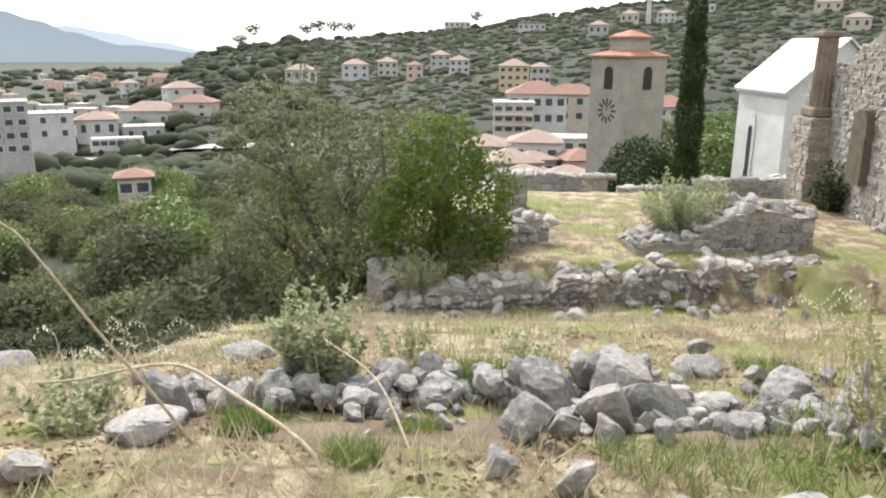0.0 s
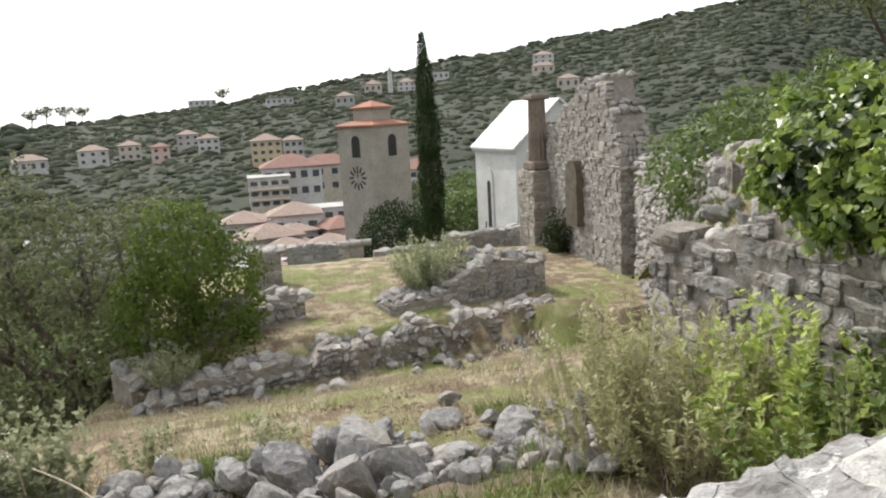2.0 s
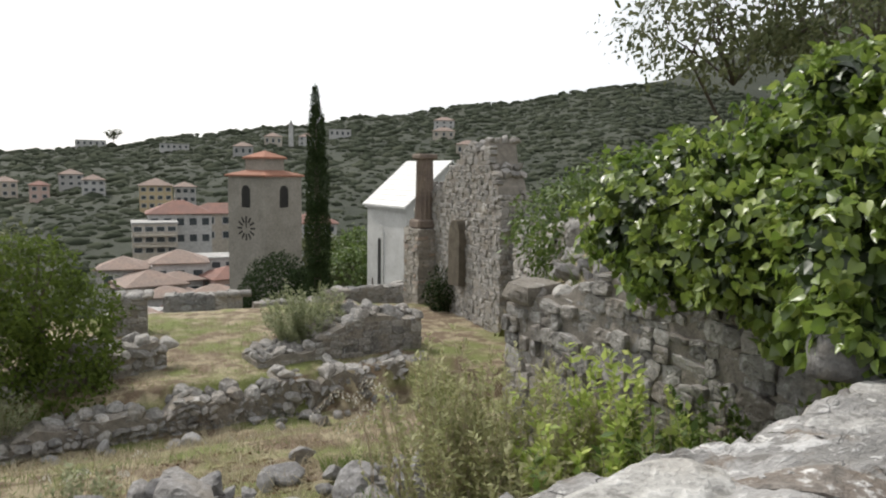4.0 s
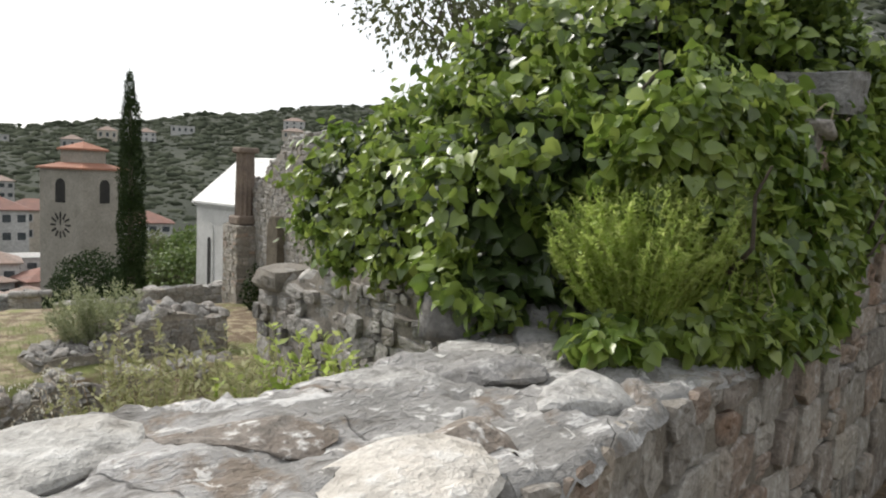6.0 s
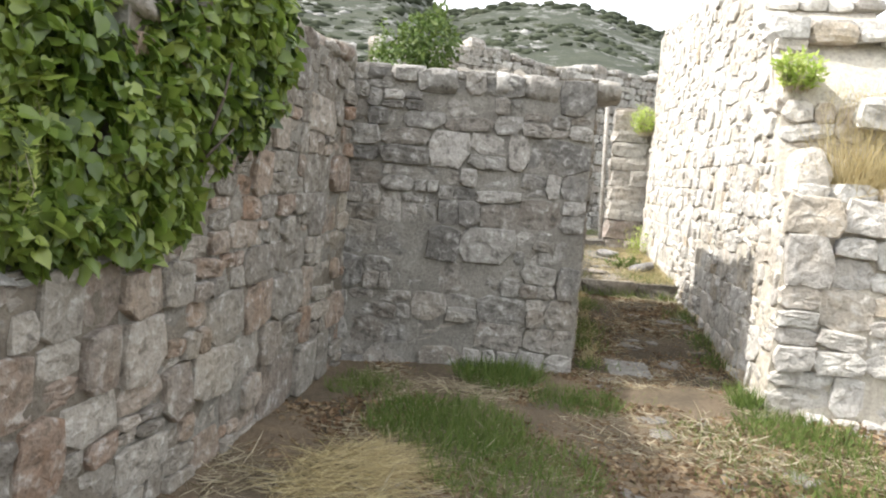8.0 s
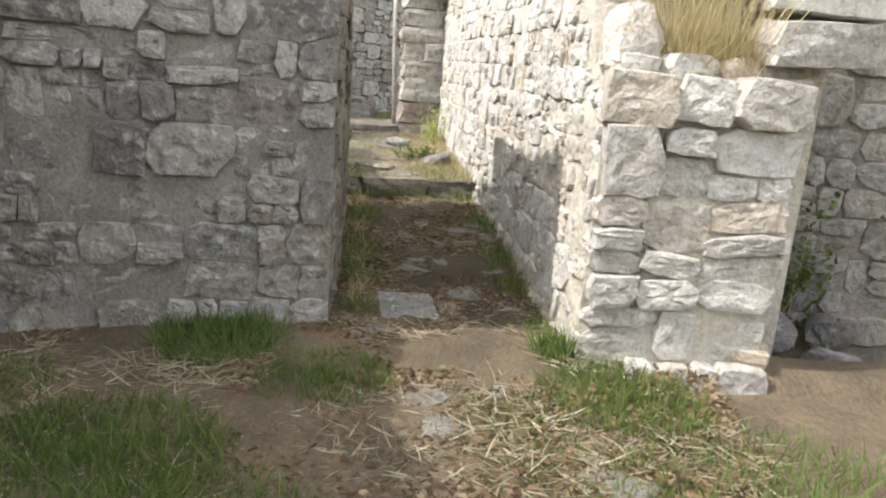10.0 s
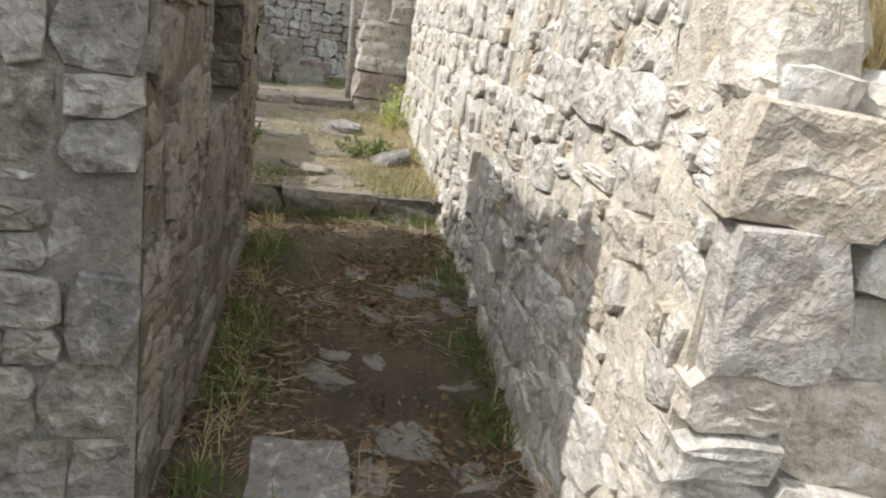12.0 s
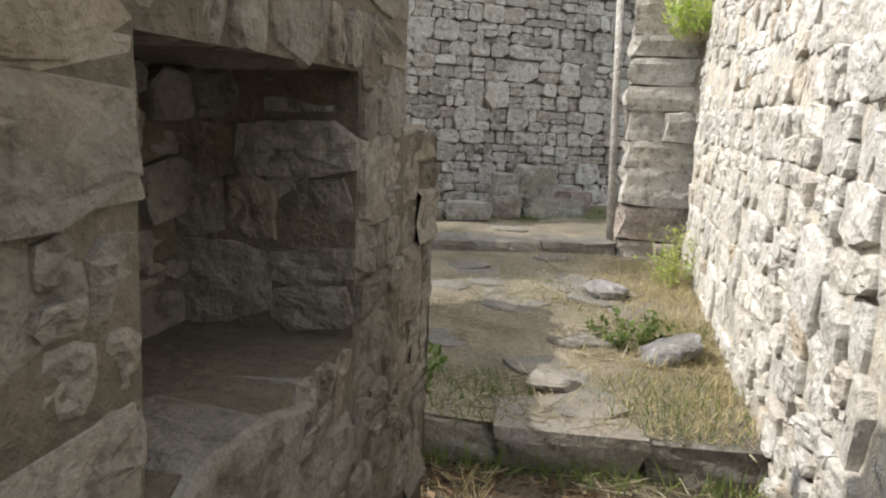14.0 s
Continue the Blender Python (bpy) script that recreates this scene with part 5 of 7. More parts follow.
for i in range(46):
    boulder(brng.uniform(0.7, 2.4), brng.uniform(5.0, 6.4), brng.uniform(0.12, 0.3), brng.uniform(0.1, 0.24), garden_z(1.5, 5.7) + brng.uniform(-0.05, 0.12))
for i in range(26):
    boulder(brng.uniform(2.9, 3.7), brng.uniform(4.3, 6.0), brng.uniform(0.15, 0.34), brng.uniform(0.12, 0.26))
for i in range(40):
    x, y = brng.uniform(5.2, 6.6), brng.uniform(4.2, 8.4)
    boulder(x + max(0.0, y - 6.6) * 0.5, y, brng.uniform(0.14, 0.34), brng.uniform(0.1, 0.26), bank_z(x, y), 30, "broken grey stone lying on the grassy bank")
for i in range(30):
    boulder(brng.uniform(-1.2, 9), brng.uniform(13.0, 15.2), brng.uniform(0.15, 0.4), brng.uniform(0.12, 0.26))
# the tumbled stone row along the hollow
for i in range(120):
    u = brng.random()
    x, y = -2.4 + 3.1 * u + brng.uniform(-0.1, 0.1), 5.85 + 0.5 * u + brng.gauss(0, 0.13)
    w = brng.uniform(0.12, 0.36)
    boulder(x, y, w, w * brng.uniform(0.45, 0.75), garden_z(x, y) + brng.choice((0.0, 0.0, 0.1, 0.18)) * (1 - w), 22, "broken grey stone in the tumbled garden wall")
for i in range(70):
    u = brng.random()
    x, y = 0.8 + 2.8 * u, 5.6 + 0.25 * math.sin(u * 6) + brng.gauss(0, 0.28)
    w = brng.uniform(0.08, 0.24)
    boulder(x, y, w, w * brng.uniform(0.5, 0.8), None, 35, "small broken grey stone among the garden boulders")
# dark stones where the ivy begins, on the low wall
for x, y, w, h in ((3.55, 1.62, 0.34, 0.19), (3.86, 1.42, 0.30, 0.17), (4.02, 1.2, 0.24, 0.14), (3.68, 1.36, 0.16, 0.09), (4.3, 1.2, 0.3, 0.16)):
    ob = new("wall_block", rock_mesh("block", brng.randrange(12), STONE_DARK))
    ob.matrix_basis = pose(x, y, 0.9 + h / 2 - 0.01, brng.uniform(-5, 5), brng.uniform(-5, 5), -35 + brng.uniform(-10, 10)) @ Matrix.Diagonal((w, 0.24, h, 1))
    tagged(ob, "dark grey block on the low wall under the ivy", "stone block", "blocks on the low wall")

ob = new("wall_block", rock_mesh("squared", 1, STONE_DARK))
ob.matrix_basis = pose(5.08, 1.10, 1.93, 3, -3, 8) @ Matrix.Diagonal((0.25, 0.32, 0.18, 1))
tagged(ob, "dark grey block showing among the ivy on the high wall", "stone block")

# ---- dead canes ----
crng = random.Random(3)


def cane(pts, r, lab="long dead pale cane leaning over the grass"):
    """A smooth curved stalk through a few points."""
    P = [Vector(p) for p in pts]
    out = []
    for i in range(len(P) - 1):
        p0, p1, p2, p3 = P[max(0, i - 1)], P[i], P[i + 1], P[min(len(P) - 1, i + 2)]
        for j in range(5):
            u = j / 5
            out.append(0.5 * (2 * p1 + (p2 - p0) * u + (2 * p0 - 5 * p1 + 4 * p2 - p3) * u * u + (3 * p1 - p0 - 3 * p2 + p3) * u ** 3))
    out.append(P[-1])
    n = len(out)
    tagged(tube("dead_cane", out, [r * (1 - 0.75 * i / n) for i in range(n)], DRY_STALK), lab, "cane", "dead canes")


cane([(-1.75, 4.75, -1.05), (-2.0, 4.6, -0.5), (-2.25, 4.47, -0.01), (-2.48, 4.35, 0.48), (-2.63, 4.26, 0.73), (-3.1, 4.1, 1.0)], 0.014)
cane([(-0.86, 4.15, -1.1), (-0.86, 4.3, -0.81), (-1.5, 4.65, -0.52), (-1.93, 4.82, -0.41), (-2.48, 4.58, -0.42), (-2.7, 4.5, -0.40)], 0.020)
cane([(-0.15, 4.1, -1.25), (-0.15, 4.37, -1.13), (-0.41, 4.96, -0.76), (-0.62, 5.25, -0.62), (-0.95, 5.5, -0.5)], 0.016)

# ---- shrubs and weeds ----
herb("silver_shrub", -1.22, 6.7, garden_z(-1.22, 6.7), 1.1, 0.5, 3400, SAGE, "pale silvery-leaved weed growing out of the stones", 46, 21, "oval", 0.075, None, "weed")
herb("silver_shrub", 0.75, 6.6, garden_z(0.75, 6.6), 0.75, 0.35, 900, SAGE, "thin silvery weed behind the stone heap", 34, 22, "oval", 0.05, None, "weed")
herb("silver_shrub", -0.4, 7.6, garden_z(-0.4, 7.6), 0.6, 0.35, 900, SAGE, "thin silvery weed in the dry grass", 30, 23, "oval", 0.05, None, "weed")
herb("silver_shrub", -2.9, 5.4, garden_z(-2.9, 5.4), 0.6, 0.45, 1400, SAGE, "pale silvery-leaved weed at the garden's edge", 40, 24, "oval", 0.06, None, "weed")
herb("broom_bush", 5.9, 17.6, -2.75, 1.9, 0.95, 11000, SAGE, "rounded yellow-green bush on the terrace", 170, 25, "long", 0.09, GRASS, "bush", 0.7)
herb("broom_bush", -0.5, 14.9, -3.1, 0.9, 0.6, 1600, SAGE, "pale green bush by the broken wall", 80, 26, "long", 0.08, None, "bush", 0.6)
herb("dry_shrub", 3.25, 4.55, garden_z(3.25, 4.55), 1.65, 0.5, 5200, WEED, "tall dry seed-headed weeds below the wall", 70, 27, "oval", 0.04, None, "weed")
herb("dry_shrub", 3.6, 4.2, garden_z(3.6, 4.2), 1.35, 0.75, 8600, WEED, "tangled grey-green shrub below the wall", 120, 28, "long", 0.06, None, "shrub", 0.5)
herb("green_shrub", 4.05, 3.75, garden_z(4.05, 3.75), 1.45, 0.6, 3600, HERB, "leafy green shrub against the garden wall", 70, 29, "oval", 0.075, None, "shrub", 0.5)
herb("green_shrub", 4.4, 3.0, garden_z(4.4, 3.0), 1.25, 0.6, 2600, GRASS, "leafy green shrub against the garden wall", 60, 30, "oval", 0.07, None, "shrub", 0.5)
herb("green_shrub", 3.4, 2.3, garden_z(3.4, 2.3), 1.15, 0.7, 2600, GRASS, "green weeds below the low wall", 60, 31, "oval", 0.06, None, "shrub", 0.5)
herb("green_shrub", 12.1, 22.2, -3.2, 1.9, 0.7, 2600, CYPRESS, "dark green shrub at the foot of the tall ruin", 80, 32, "oval", 0.12, None, "shrub")
stub_straw = []
srng = random.Random(33)
for _ in range(46):
    cx, cy, tall = srng.uniform(8.08, 8.34), srng.uniform(-2.24, -1.76), srng.uniform(0.2, 0.52)
    for _ in range(srng.randrange(14, 34)):
        stub_straw.append((cx + srng.gauss(0, 0.02), cy + srng.gauss(0, 0.025), 1.26, tall * srng.uniform(0.7, 1.6)))
for _ in range(500):
    stub_straw.append((srng.uniform(8.38, 8.6), srng.uniform(-2.3, -1.7), 1.72, srng.uniform(0.2, 0.5)))
herb("wall_weed", 8.36, -1.52, 2.02, 0.3, 0.16, 700, HERB, "small green weed rooted in the stub wall", 40, 39, "oval", 0.05, None, "weed")
herb("wall_weed", 14.7, -0.15, 2.1, 0.5, 0.3, 1500, HERB, "yellow-green weed on the jamb's top", 50, 34, "long", 0.06, None, "weed")
herb("wall_weed", 13.9, -0.2, 0.26, 0.5, 0.25, 500, HERB, "green weed at the passage wall's foot", 40, 35, "long", 0.05, None, "weed")
herb("wall_weed", 10.45, 0.42, 0.45, 0.35, 0.25, 500, FIG, "small green fern at the end of the passage wall", 30, 36, "oval", 0.05, None, "weed")
herb("wall_weed", 12.4, -0.15, 0.22, 0.2, 0.22, 500, GRASS, "small green weed on the sunlit floor", 30, 37, "oval", 0.04, None, "weed")
herb("wall_weed", 9.6, -3.0, -0.4, 1.2, 0.5, 1800, FIG, "green shrub beyond the stub wall", 50, 38, "oval", 0.06, None, "shrub")


# ---- grass ----
def grass(name, spots, mat, label, seed, spread=0.5, rise=1.0, shape="blade", sweep=(0.0, 0.0)):
    """Blades at (x, y, z, height)."""
    rng = np.random.default_rng(seed)
    S = np.array(spots)
    n = len(S)
    a = np.column_stack([rng.normal(size=(n, 2)) * spread + np.array(sweep), np.full(n, rise) + rng.normal(size=n) * 0.3 * rise])
    u = np.column_stack([rng.normal(size=(n, 2)), np.full(n, 0.3)])
    ob = scatter(name, S[:, :3], a, u, S[:, 3], shape, mat)
    return tagged(ob, label, "grass", kind="stuff")


grass("straw_bush", stub_straw, HAY, "tall pale dry grass growing on the stub wall", 33, 0.34, 1.0, "straw", (-0.12, 0.0))
grng = random.Random(8)
dry, green = [], []
for i in range(52000):
    y = 2.2 + 13.2 * grng.random() ** 1.5
    x = grng.uniform(-6.0 if y < 9 else -3.5, 4.7 + max(0, y - 7) * 0.5)
    patch = noise.noise((x * 0.55, y * 0.55, 0)) + 0.5 * noise.noise((x * 1.9, y * 1.9, 0))
    bare = noise.noise((x * 0.5, y * 0.5, 9))
    if bare > 0.28 and grng.random() < 0.8 or on_soil(x, y) and grng.random() < 0.8:
        continue
    z = garden_z(x, y) - 0.01
    if patch > 0.30 and grng.random() < 0.75:
        green.append((x, y, z, grng.uniform(0.06, 0.20)))
    elif grng.random() < 0.62:
        dry.append((x, y, z, grng.uniform(0.06, 0.26)))
for x, y, r, n, h in ((0.3, 6.55, 0.26, 700, 0.36), (-1.5, 5.1, 0.22, 320, 0.3), (1.5, 4.35, 0.5, 380, 0.2), (3.5, 7.4, 0.35, 500, 0.2), (-0.6, 4.4, 0.2, 220, 0.22), (2.6, 4.6, 0.4, 200, 0.2), (-0.2, 5.2, 0.2, 250, 0.2), (3.15, 5.5, 0.25, 400, 0.26), (2.1, 4.2, 0.3, 150, 0.2)):
    for _ in range(n):
        t, q = grng.uniform(0, 6.28), r * math.sqrt(grng.random())
        xx, yy = x + math.cos(t) * q, y + math.sin(t) * q
        green.append((xx, yy, garden_z(xx, yy) - 0.01, h * grng.uniform(0.5, 1.1)))
for _ in range(5000):
    x, y = grng.uniform(-0.5, 9), grng.uniform(15.3, 22)
    (dry if noise.noise((x, y, 3)) > -0.1 else green).append((x, y, -2.73, grng.uniform(0.08, 0.2)))
for _ in range(4200):
    i, y = grng.uniform(0, 2.0), grng.uniform(2.6, 8.6)
    d = max(0.0, y - 6.6) * 0.5
    (dry if noise.noise((i * 2, y, 17)) > -0.15 else green).append((5.1 + i + d, y, bank_z(5.1 + i, y) - 0.01, grng.uniform(0.08, 0.26)))
grass("dry_grass", dry, STRAW, "dry straw-coloured grass over the garden slope", 1, 0.6)
grass("green_grass", green, GRASS, "fresh green grass tufts over the garden slope", 2, 0.45)
pg, ps = [], []
for x, y, r, n, h in ((6.55, 0.25, 0.42, 1500, 0.17), (6.1, -0.25, 0.42, 1300, 0.14), (7.75, 0.25, 0.3, 700, 0.2), (7.4, -0.35, 0.28, 600, 0.14), (7.5, -1.7, 0.35, 600, 0.16), (6.7, -2.2, 0.6, 1100, 0.14), (7.1, -1.2, 0.3, 350, 0.1), (8.0, -1.42, 0.1, 120, 0.22), (7.0, 0.95, 0.25, 300, 0.15), (6.6, -1.5, 0.4, 500, 0.1), (5.6, -1.6, 0.5, 500, 0.1),
                      (9.6, -1.15, 0.15, 160, 0.12), (10.2, 0.05, 0.2, 200, 0.12), (11.3, 0.4, 0.3, 300, 0.12), (11.6, -0.5, 0.35, 400, 0.13), (12.6, -0.4, 0.3, 400, 0.12), (13.3, 0.6, 0.5, 400, 0.1), (16.6, 2.0, 0.6, 600, 0.15), (17.3, 1.1, 0.5, 400, 0.14), (14.4, 1.9, 0.3, 300, 0.16)):
    for _ in range(int(n * 2.2)):
        t, q = grng.uniform(0, 6.28), r * 1.1 * grng.random() ** 0.62
        pg.append((x + math.cos(t) * q, y + math.sin(t) * q, floor_z(x + math.cos(t) * q) - 0.03, h * 0.85 * grng.uniform(0.4, 1.1)))
for _ in range(46000):
    x, y = grng.uniform(4.2, 15.0), grng.uniform(-2.2, 1.1)
    if 8.2 < x < 11.0 and grng.random() < 0.5:
        continue
    if noise.noise((x * 1.5, y * 1.5, 4)) + (0.35 if x > 11 and y < 0.1 else 0) > -0.05:
        ps.append((x, y, floor_z(x, y) - 0.005, grng.uniform(0.05, 0.17)))
chips = []
for _ in range(30000):
    x, y = grng.uniform(3.6, 8.3), grng.uniform(-2.2, 1.2)
    if noise.noise((x * 1.2, y * 1.2, 7)) > -0.2:
        chips.append((x, y, floor_z(x) - 0.004, grng.uniform(0.02, 0.06)))
for _ in range(7000):
    x = grng.uniform(8.2, 11.0)
    chips.append((x, grng.uniform(-1.45, 0.05) + 0.195 * (x - 8.4), floor_z(x) - 0.004, grng.uniform(0.02, 0.06)))
for _ in range(16000):
    x, y = grng.uniform(-4.0, 4.2), 2.4 + 8 * grng.random() ** 1.3
    if noise.noise((x * 0.9, y * 0.9, 21)) > -0.05:
        chips.append((x, y, garden_z(x, y) - 0.004, grng.uniform(0.03, 0.08)))
LITTER = leaf_mat("brown_litter", [(0.16, 0.10, 0.06), (0.26, 0.18, 0.11), (0.36, 0.28, 0.18), (0.11, 0.075, 0.05)], 0.85, 0.1, 0.1)
grass("leaf_litter", chips, LITTER, "brown leaf and bark litter over path and garden", 9, 1.0, 0.08, "oval")
heap = []
for _ in range(1300):
    t, q = grng.uniform(0, 6.28), 0.46 * math.sqrt(grng.random())
    heap.append((5.62 + math.cos(t) * q, 0.42 + math.sin(t) * q * 0.6, floor_z(5.7) + 0.005 + 0.07 * (1 - q / 0.46) * grng.random(), grng.uniform(0.12, 0.36)))
grass("straw_heap", heap, HAY, "flattened heap of pale straw beside the wall", 5, 0.9, 0.04, "straw", (0.5, -0.5))
us = []
for _ in range(5200):
    x = grng.uniform(11.2, 14.4)
    w0 = -0.86 + 0.195 * (x - 11.2)
    yy = w0 + abs(grng.gauss(0, 0.38))
    us.append((x, yy, floor_z(x, yy) - 0.01, grng.uniform(0.03, 0.11)))
for _ in range(900):
    x = grng.uniform(8.4, 10.9)
    side = grng.choice((-0.13, 1.0))
    us.append((x, -1.38 + 0.195 * (x - 8.4) + side + abs(grng.gauss(0, 0.08)), floor_z(x) - 0.01, grng.uniform(0.05, 0.14)))
for _ in range(2800):
    x = grng.uniform(8.3, 10.6)
    if noise.noise((x * 2.6, 0, 31)) < 0.0:
        continue
    e = abs(grng.gauss(0, 0.11))
    y = -0.26 + 0.173 * (x - 8.16) - e if grng.random() < 0.6 else -1.40 + 0.195 * (x - 8.4) + e
    pg.append((x, y, floor_z(x) - 0.02, grng.uniform(0.04, 0.15)))
for _ in range(2400):
    x, y = grng.uniform(5.2, 8.2), grng.uniform(-2.3, 1.0)
    if noise.noise((x * 2.2, y * 2.2, 12)) > 0.1:
        pg.append((x, y, floor_z(x) - 0.02, grng.uniform(0.03, 0.09)))
for _ in range(320):
    e = abs(grng.gauss(0, 0.05))
    y = grng.uniform(-0.9, 0.55)
    (pg if noise.noise((y * 3, 0, 3)) > -0.3 else us).append((step_x(y) - 0.06 - e, y, floor_z(10.86) - 0.01, grng.uniform(0.05, 0.16)))
grass("path_grass", pg, GRASS, "green grass tufts along the path", 3, 0.5)
grass("wall_foot_grass", us, HAY, "dry grass along the foot of the passage wall", 6, 0.7)
grass("straw_litter", ps, STRAW, "dry straw lying over the trodden path", 4, 1.0, 0.10)


# ---- chapel, bell tower and ruined column ----
PLASTER = plain_mat("weathered_plaster", (0.62, 0.61, 0.58), (0.50, 0.49, 0.46), 0.8, 0.9, 0.4, 12, 0.02)
SLATE = plain_mat("white_stone_roof", (0.80, 0.79, 0.76), (0.70, 0.69, 0.66), 1.5, 0.8, 0.3, 9, 0.02)
TILE = plain_mat("terracotta_tile", (0.36, 0.17, 0.11), (0.28, 0.14, 0.095), 1.0, 0.85, 0.5, 8, 0.03)
# Near black; on the solid arched openings it paints the shade inside.
DARK = plain_mat("dark_opening", (0.025, 0.024, 0.022), (0.04, 0.037, 0.033), 2, 0.8, 0.1)
GLASS_DARK = plain_mat("dark_window_pane", (0.05, 0.06, 0.065), (0.08, 0.09, 0.095), 2, 0.25, 0.05)
COLUMN_STONE = plain_mat("brown_column_stone", (0.22, 0.175, 0.14), (0.15, 0.12, 0.10), 2.0, 0.95, 0.8, 14, 0.03)
TOWER_STONE = plain_mat("tower_masonry", (0.34, 0.31, 0.265), (0.26, 0.24, 0.205), 0.9, 0.95, 0.9, 9, 0.05)


def box_arrays(x0, x1, y0, y1, z0, z1):
    return ([(x0, y0, z0), (x1, y0, z0), (x1, y1, z0), (x0, y1, z0), (x0, y0, z1), (x1, y0, z1), (x1, y1, z1), (x0, y1, z1)],
            [(3, 2, 1, 0), (4, 5, 6, 7), (0, 1, 5, 4), (1, 2, 6, 5), (2, 3, 7, 6), (3, 0, 4, 7)])


def box(name, x0, x1, y0, y1, z0, z1, mat, parent, label="", bevel=0.0):
    bm = bmesh.new()
    vs, fs = box_arrays(x0, x1, y0, y1, z0, z1)
    bv = [bm.verts.new(v) for v in vs]
    for f in fs:
        bm.faces.new([bv[i] for i in f])
    if bevel:
        bmesh.ops.bevel(bm, geom=bm.edges[:], offset=bevel, segments=1, affect="EDGES")
    return part(name, bm, mat, parent, label)


def arch_part(name, cx, z0, w, h, y0, y1, mat, parent, label="", pointed=False):
    """A solid with a round or pointed head, from y0 to y1."""
    prof = [(cx - w / 2, z0), (cx + w / 2, z0)]
    for i in range(9):
        t = math.pi * i / 8
        k = 1.6 if pointed else 1.0
        prof.append((cx + math.cos(t) * w / 2, z0 + h - w / 2 * k + math.sin(t) * w / 2 * k))
    n = len(prof)
    vs = [(x, y0, z) for x, z in prof] + [(x, y1, z) for x, z in prof]
    fs = [tuple(range(n)), tuple(range(2 * n - 1, n - 1, -1))] + [(i, i + n, (i + 1) % n + n, (i + 1) % n) for i in range(n)]
    return mesh_part(name, vs, fs, mat, parent, label)


# chapel: eave wall from (14.1, 35.2) to (14.4, 31.0); local x along it, y away from it
chapel = empty("chapel", 14.1, 35.2, -5.2, math.degrees(math.atan2(-4.2, 0.3)))
EAVE, RIDGE_Z = 5.35, 7.4
wall_v = [(0, 0, 0), (4.25, 0, 0), (4.25, 4.6, 0), (0, 4.6, 0), (0, 0, EAVE), (4.25, 0, EAVE), (4.25, 4.6, EAVE), (0, 4.6, EAVE), (0, 2.3, RIDGE_Z - 0.1), (4.25, 2.3, RIDGE_Z - 0.1)]
mesh_part("wall", wall_v, [(0, 1, 5, 4), (1, 2, 6, 9, 5), (2, 3, 7, 6), (3, 0, 4, 8, 7), (3, 2, 1, 0)], PLASTER, chapel)
for y0, y1 in ((-0.2, 2.3), (4.8, 2.3)):
    z0 = EAVE - 0.12
    rows = 9
    for r in range(rows):
        ya, yb = y0 + (y1 - y0) * r / rows, y0 + (y1 - y0) * (r + 1.12) / rows
        za, zb = z0 + (RIDGE_Z - z0) * r / rows, z0 + (RIDGE_Z - z0) * (r + 1.12) / rows
        if r == rows - 1:
            yb, zb = y1, RIDGE_Z
        vs = [(-0.15, ya, za + 0.05), (4.4, ya, za + 0.05), (4.4, yb, zb + 0.02), (-0.15, yb, zb + 0.02), (-0.15, ya, za - 0.04), (4.4, ya, za - 0.04), (4.4, yb, zb - 0.06), (-0.15, yb, zb - 0.06)]
        mesh_part("roof_slab", vs, [(0, 1, 2, 3), (7, 6, 5, 4), (4, 5, 1, 0), (5, 6, 2, 1), (6, 7, 3, 2), (7, 4, 0, 3)], SLATE, chapel)
win = arch_part("window", 1.5, 1.2, 0.75, 3.1, -0.05, 0.02, PLASTER, chapel, "pale arched window surround")
arch_part("opening", 1.5, 1.35, 0.36, 2.3, -0.06, 0.0, DARK, win)
box("cornice", -0.1, 4.35, -0.12, -0.002, EAVE - 0.28, EAVE - 0.12, PLASTER, chapel)
chapel.matrix_basis = Matrix.Translation((0.5, -0.2, 1.5)) @ Matrix.Scale(1.3, 4) @ Matrix.Translation((-0.5, 0.2, -1.5)) @ chapel.matrix_basis
tagged(chapel, "small white plastered chapel with a pale stone gabled roof", "chapel")
mesh_part("stair_rail", [(13.2, 32.0, -4.0), (13.25, 32.0, -4.0), (13.25, 32.0, -3.2), (13.2, 32.0, -3.2), (13.2, 32.05, -4.0), (13.25, 32.05, -4.0), (13.25, 32.05, -3.2), (13.2, 32.05, -3.2)],
          box_arrays(0, 1, 0, 1, 0, 1)[1], BARK)
bpy.data.objects["stair_rail"].name = "railing_post"
tagged(bpy.data.objects["railing_post"], "thin dark metal railing post beside the chapel", "railing")

# tower, corner towards the garden
tower = empty("bell_tower", 13.25, 53.4, -14.0, 45 - 13.5)
W2, TZ = 1.82, 15.25
box("wall", -W2, W2, -W2, W2, 0, TZ, TOWER_STONE, tower, "", 0.03)
for rz in (0, 90, 180, 270):
    side = empty("belfry_side", 0, 0, 0, rz)
    side.parent = tower
    o = arch_part("opening", 0.0, TZ - 2.15, 0.85, 1.55, -W2 - 0.02, -W2 + 0.3, DARK, side)
    arch_part("surround", 0.0, TZ - 2.3, 1.1, 1.85, -W2 - 0.012, -W2 + 0.2, TOWER_STONE, side)
    if rz == 270:
        for i in range(12):
            t = 2 * math.pi * i / 12
            vs, fs = box_arrays(-0.06, 0.06, -0.03, 0.0, 0.42, 0.86)
            m = Matrix.Translation((0, -W2, TZ - 3.6)) @ Matrix.Rotation(t, 4, "Y")
            mesh_part("dial_mark", [m @ Vector(v) for v in vs], fs, DARK, side)
        box("clock_hand", -0.035, 0.035, -W2 - 0.05, -W2 - 0.01, TZ - 3.6, TZ - 3.1, DARK, side)


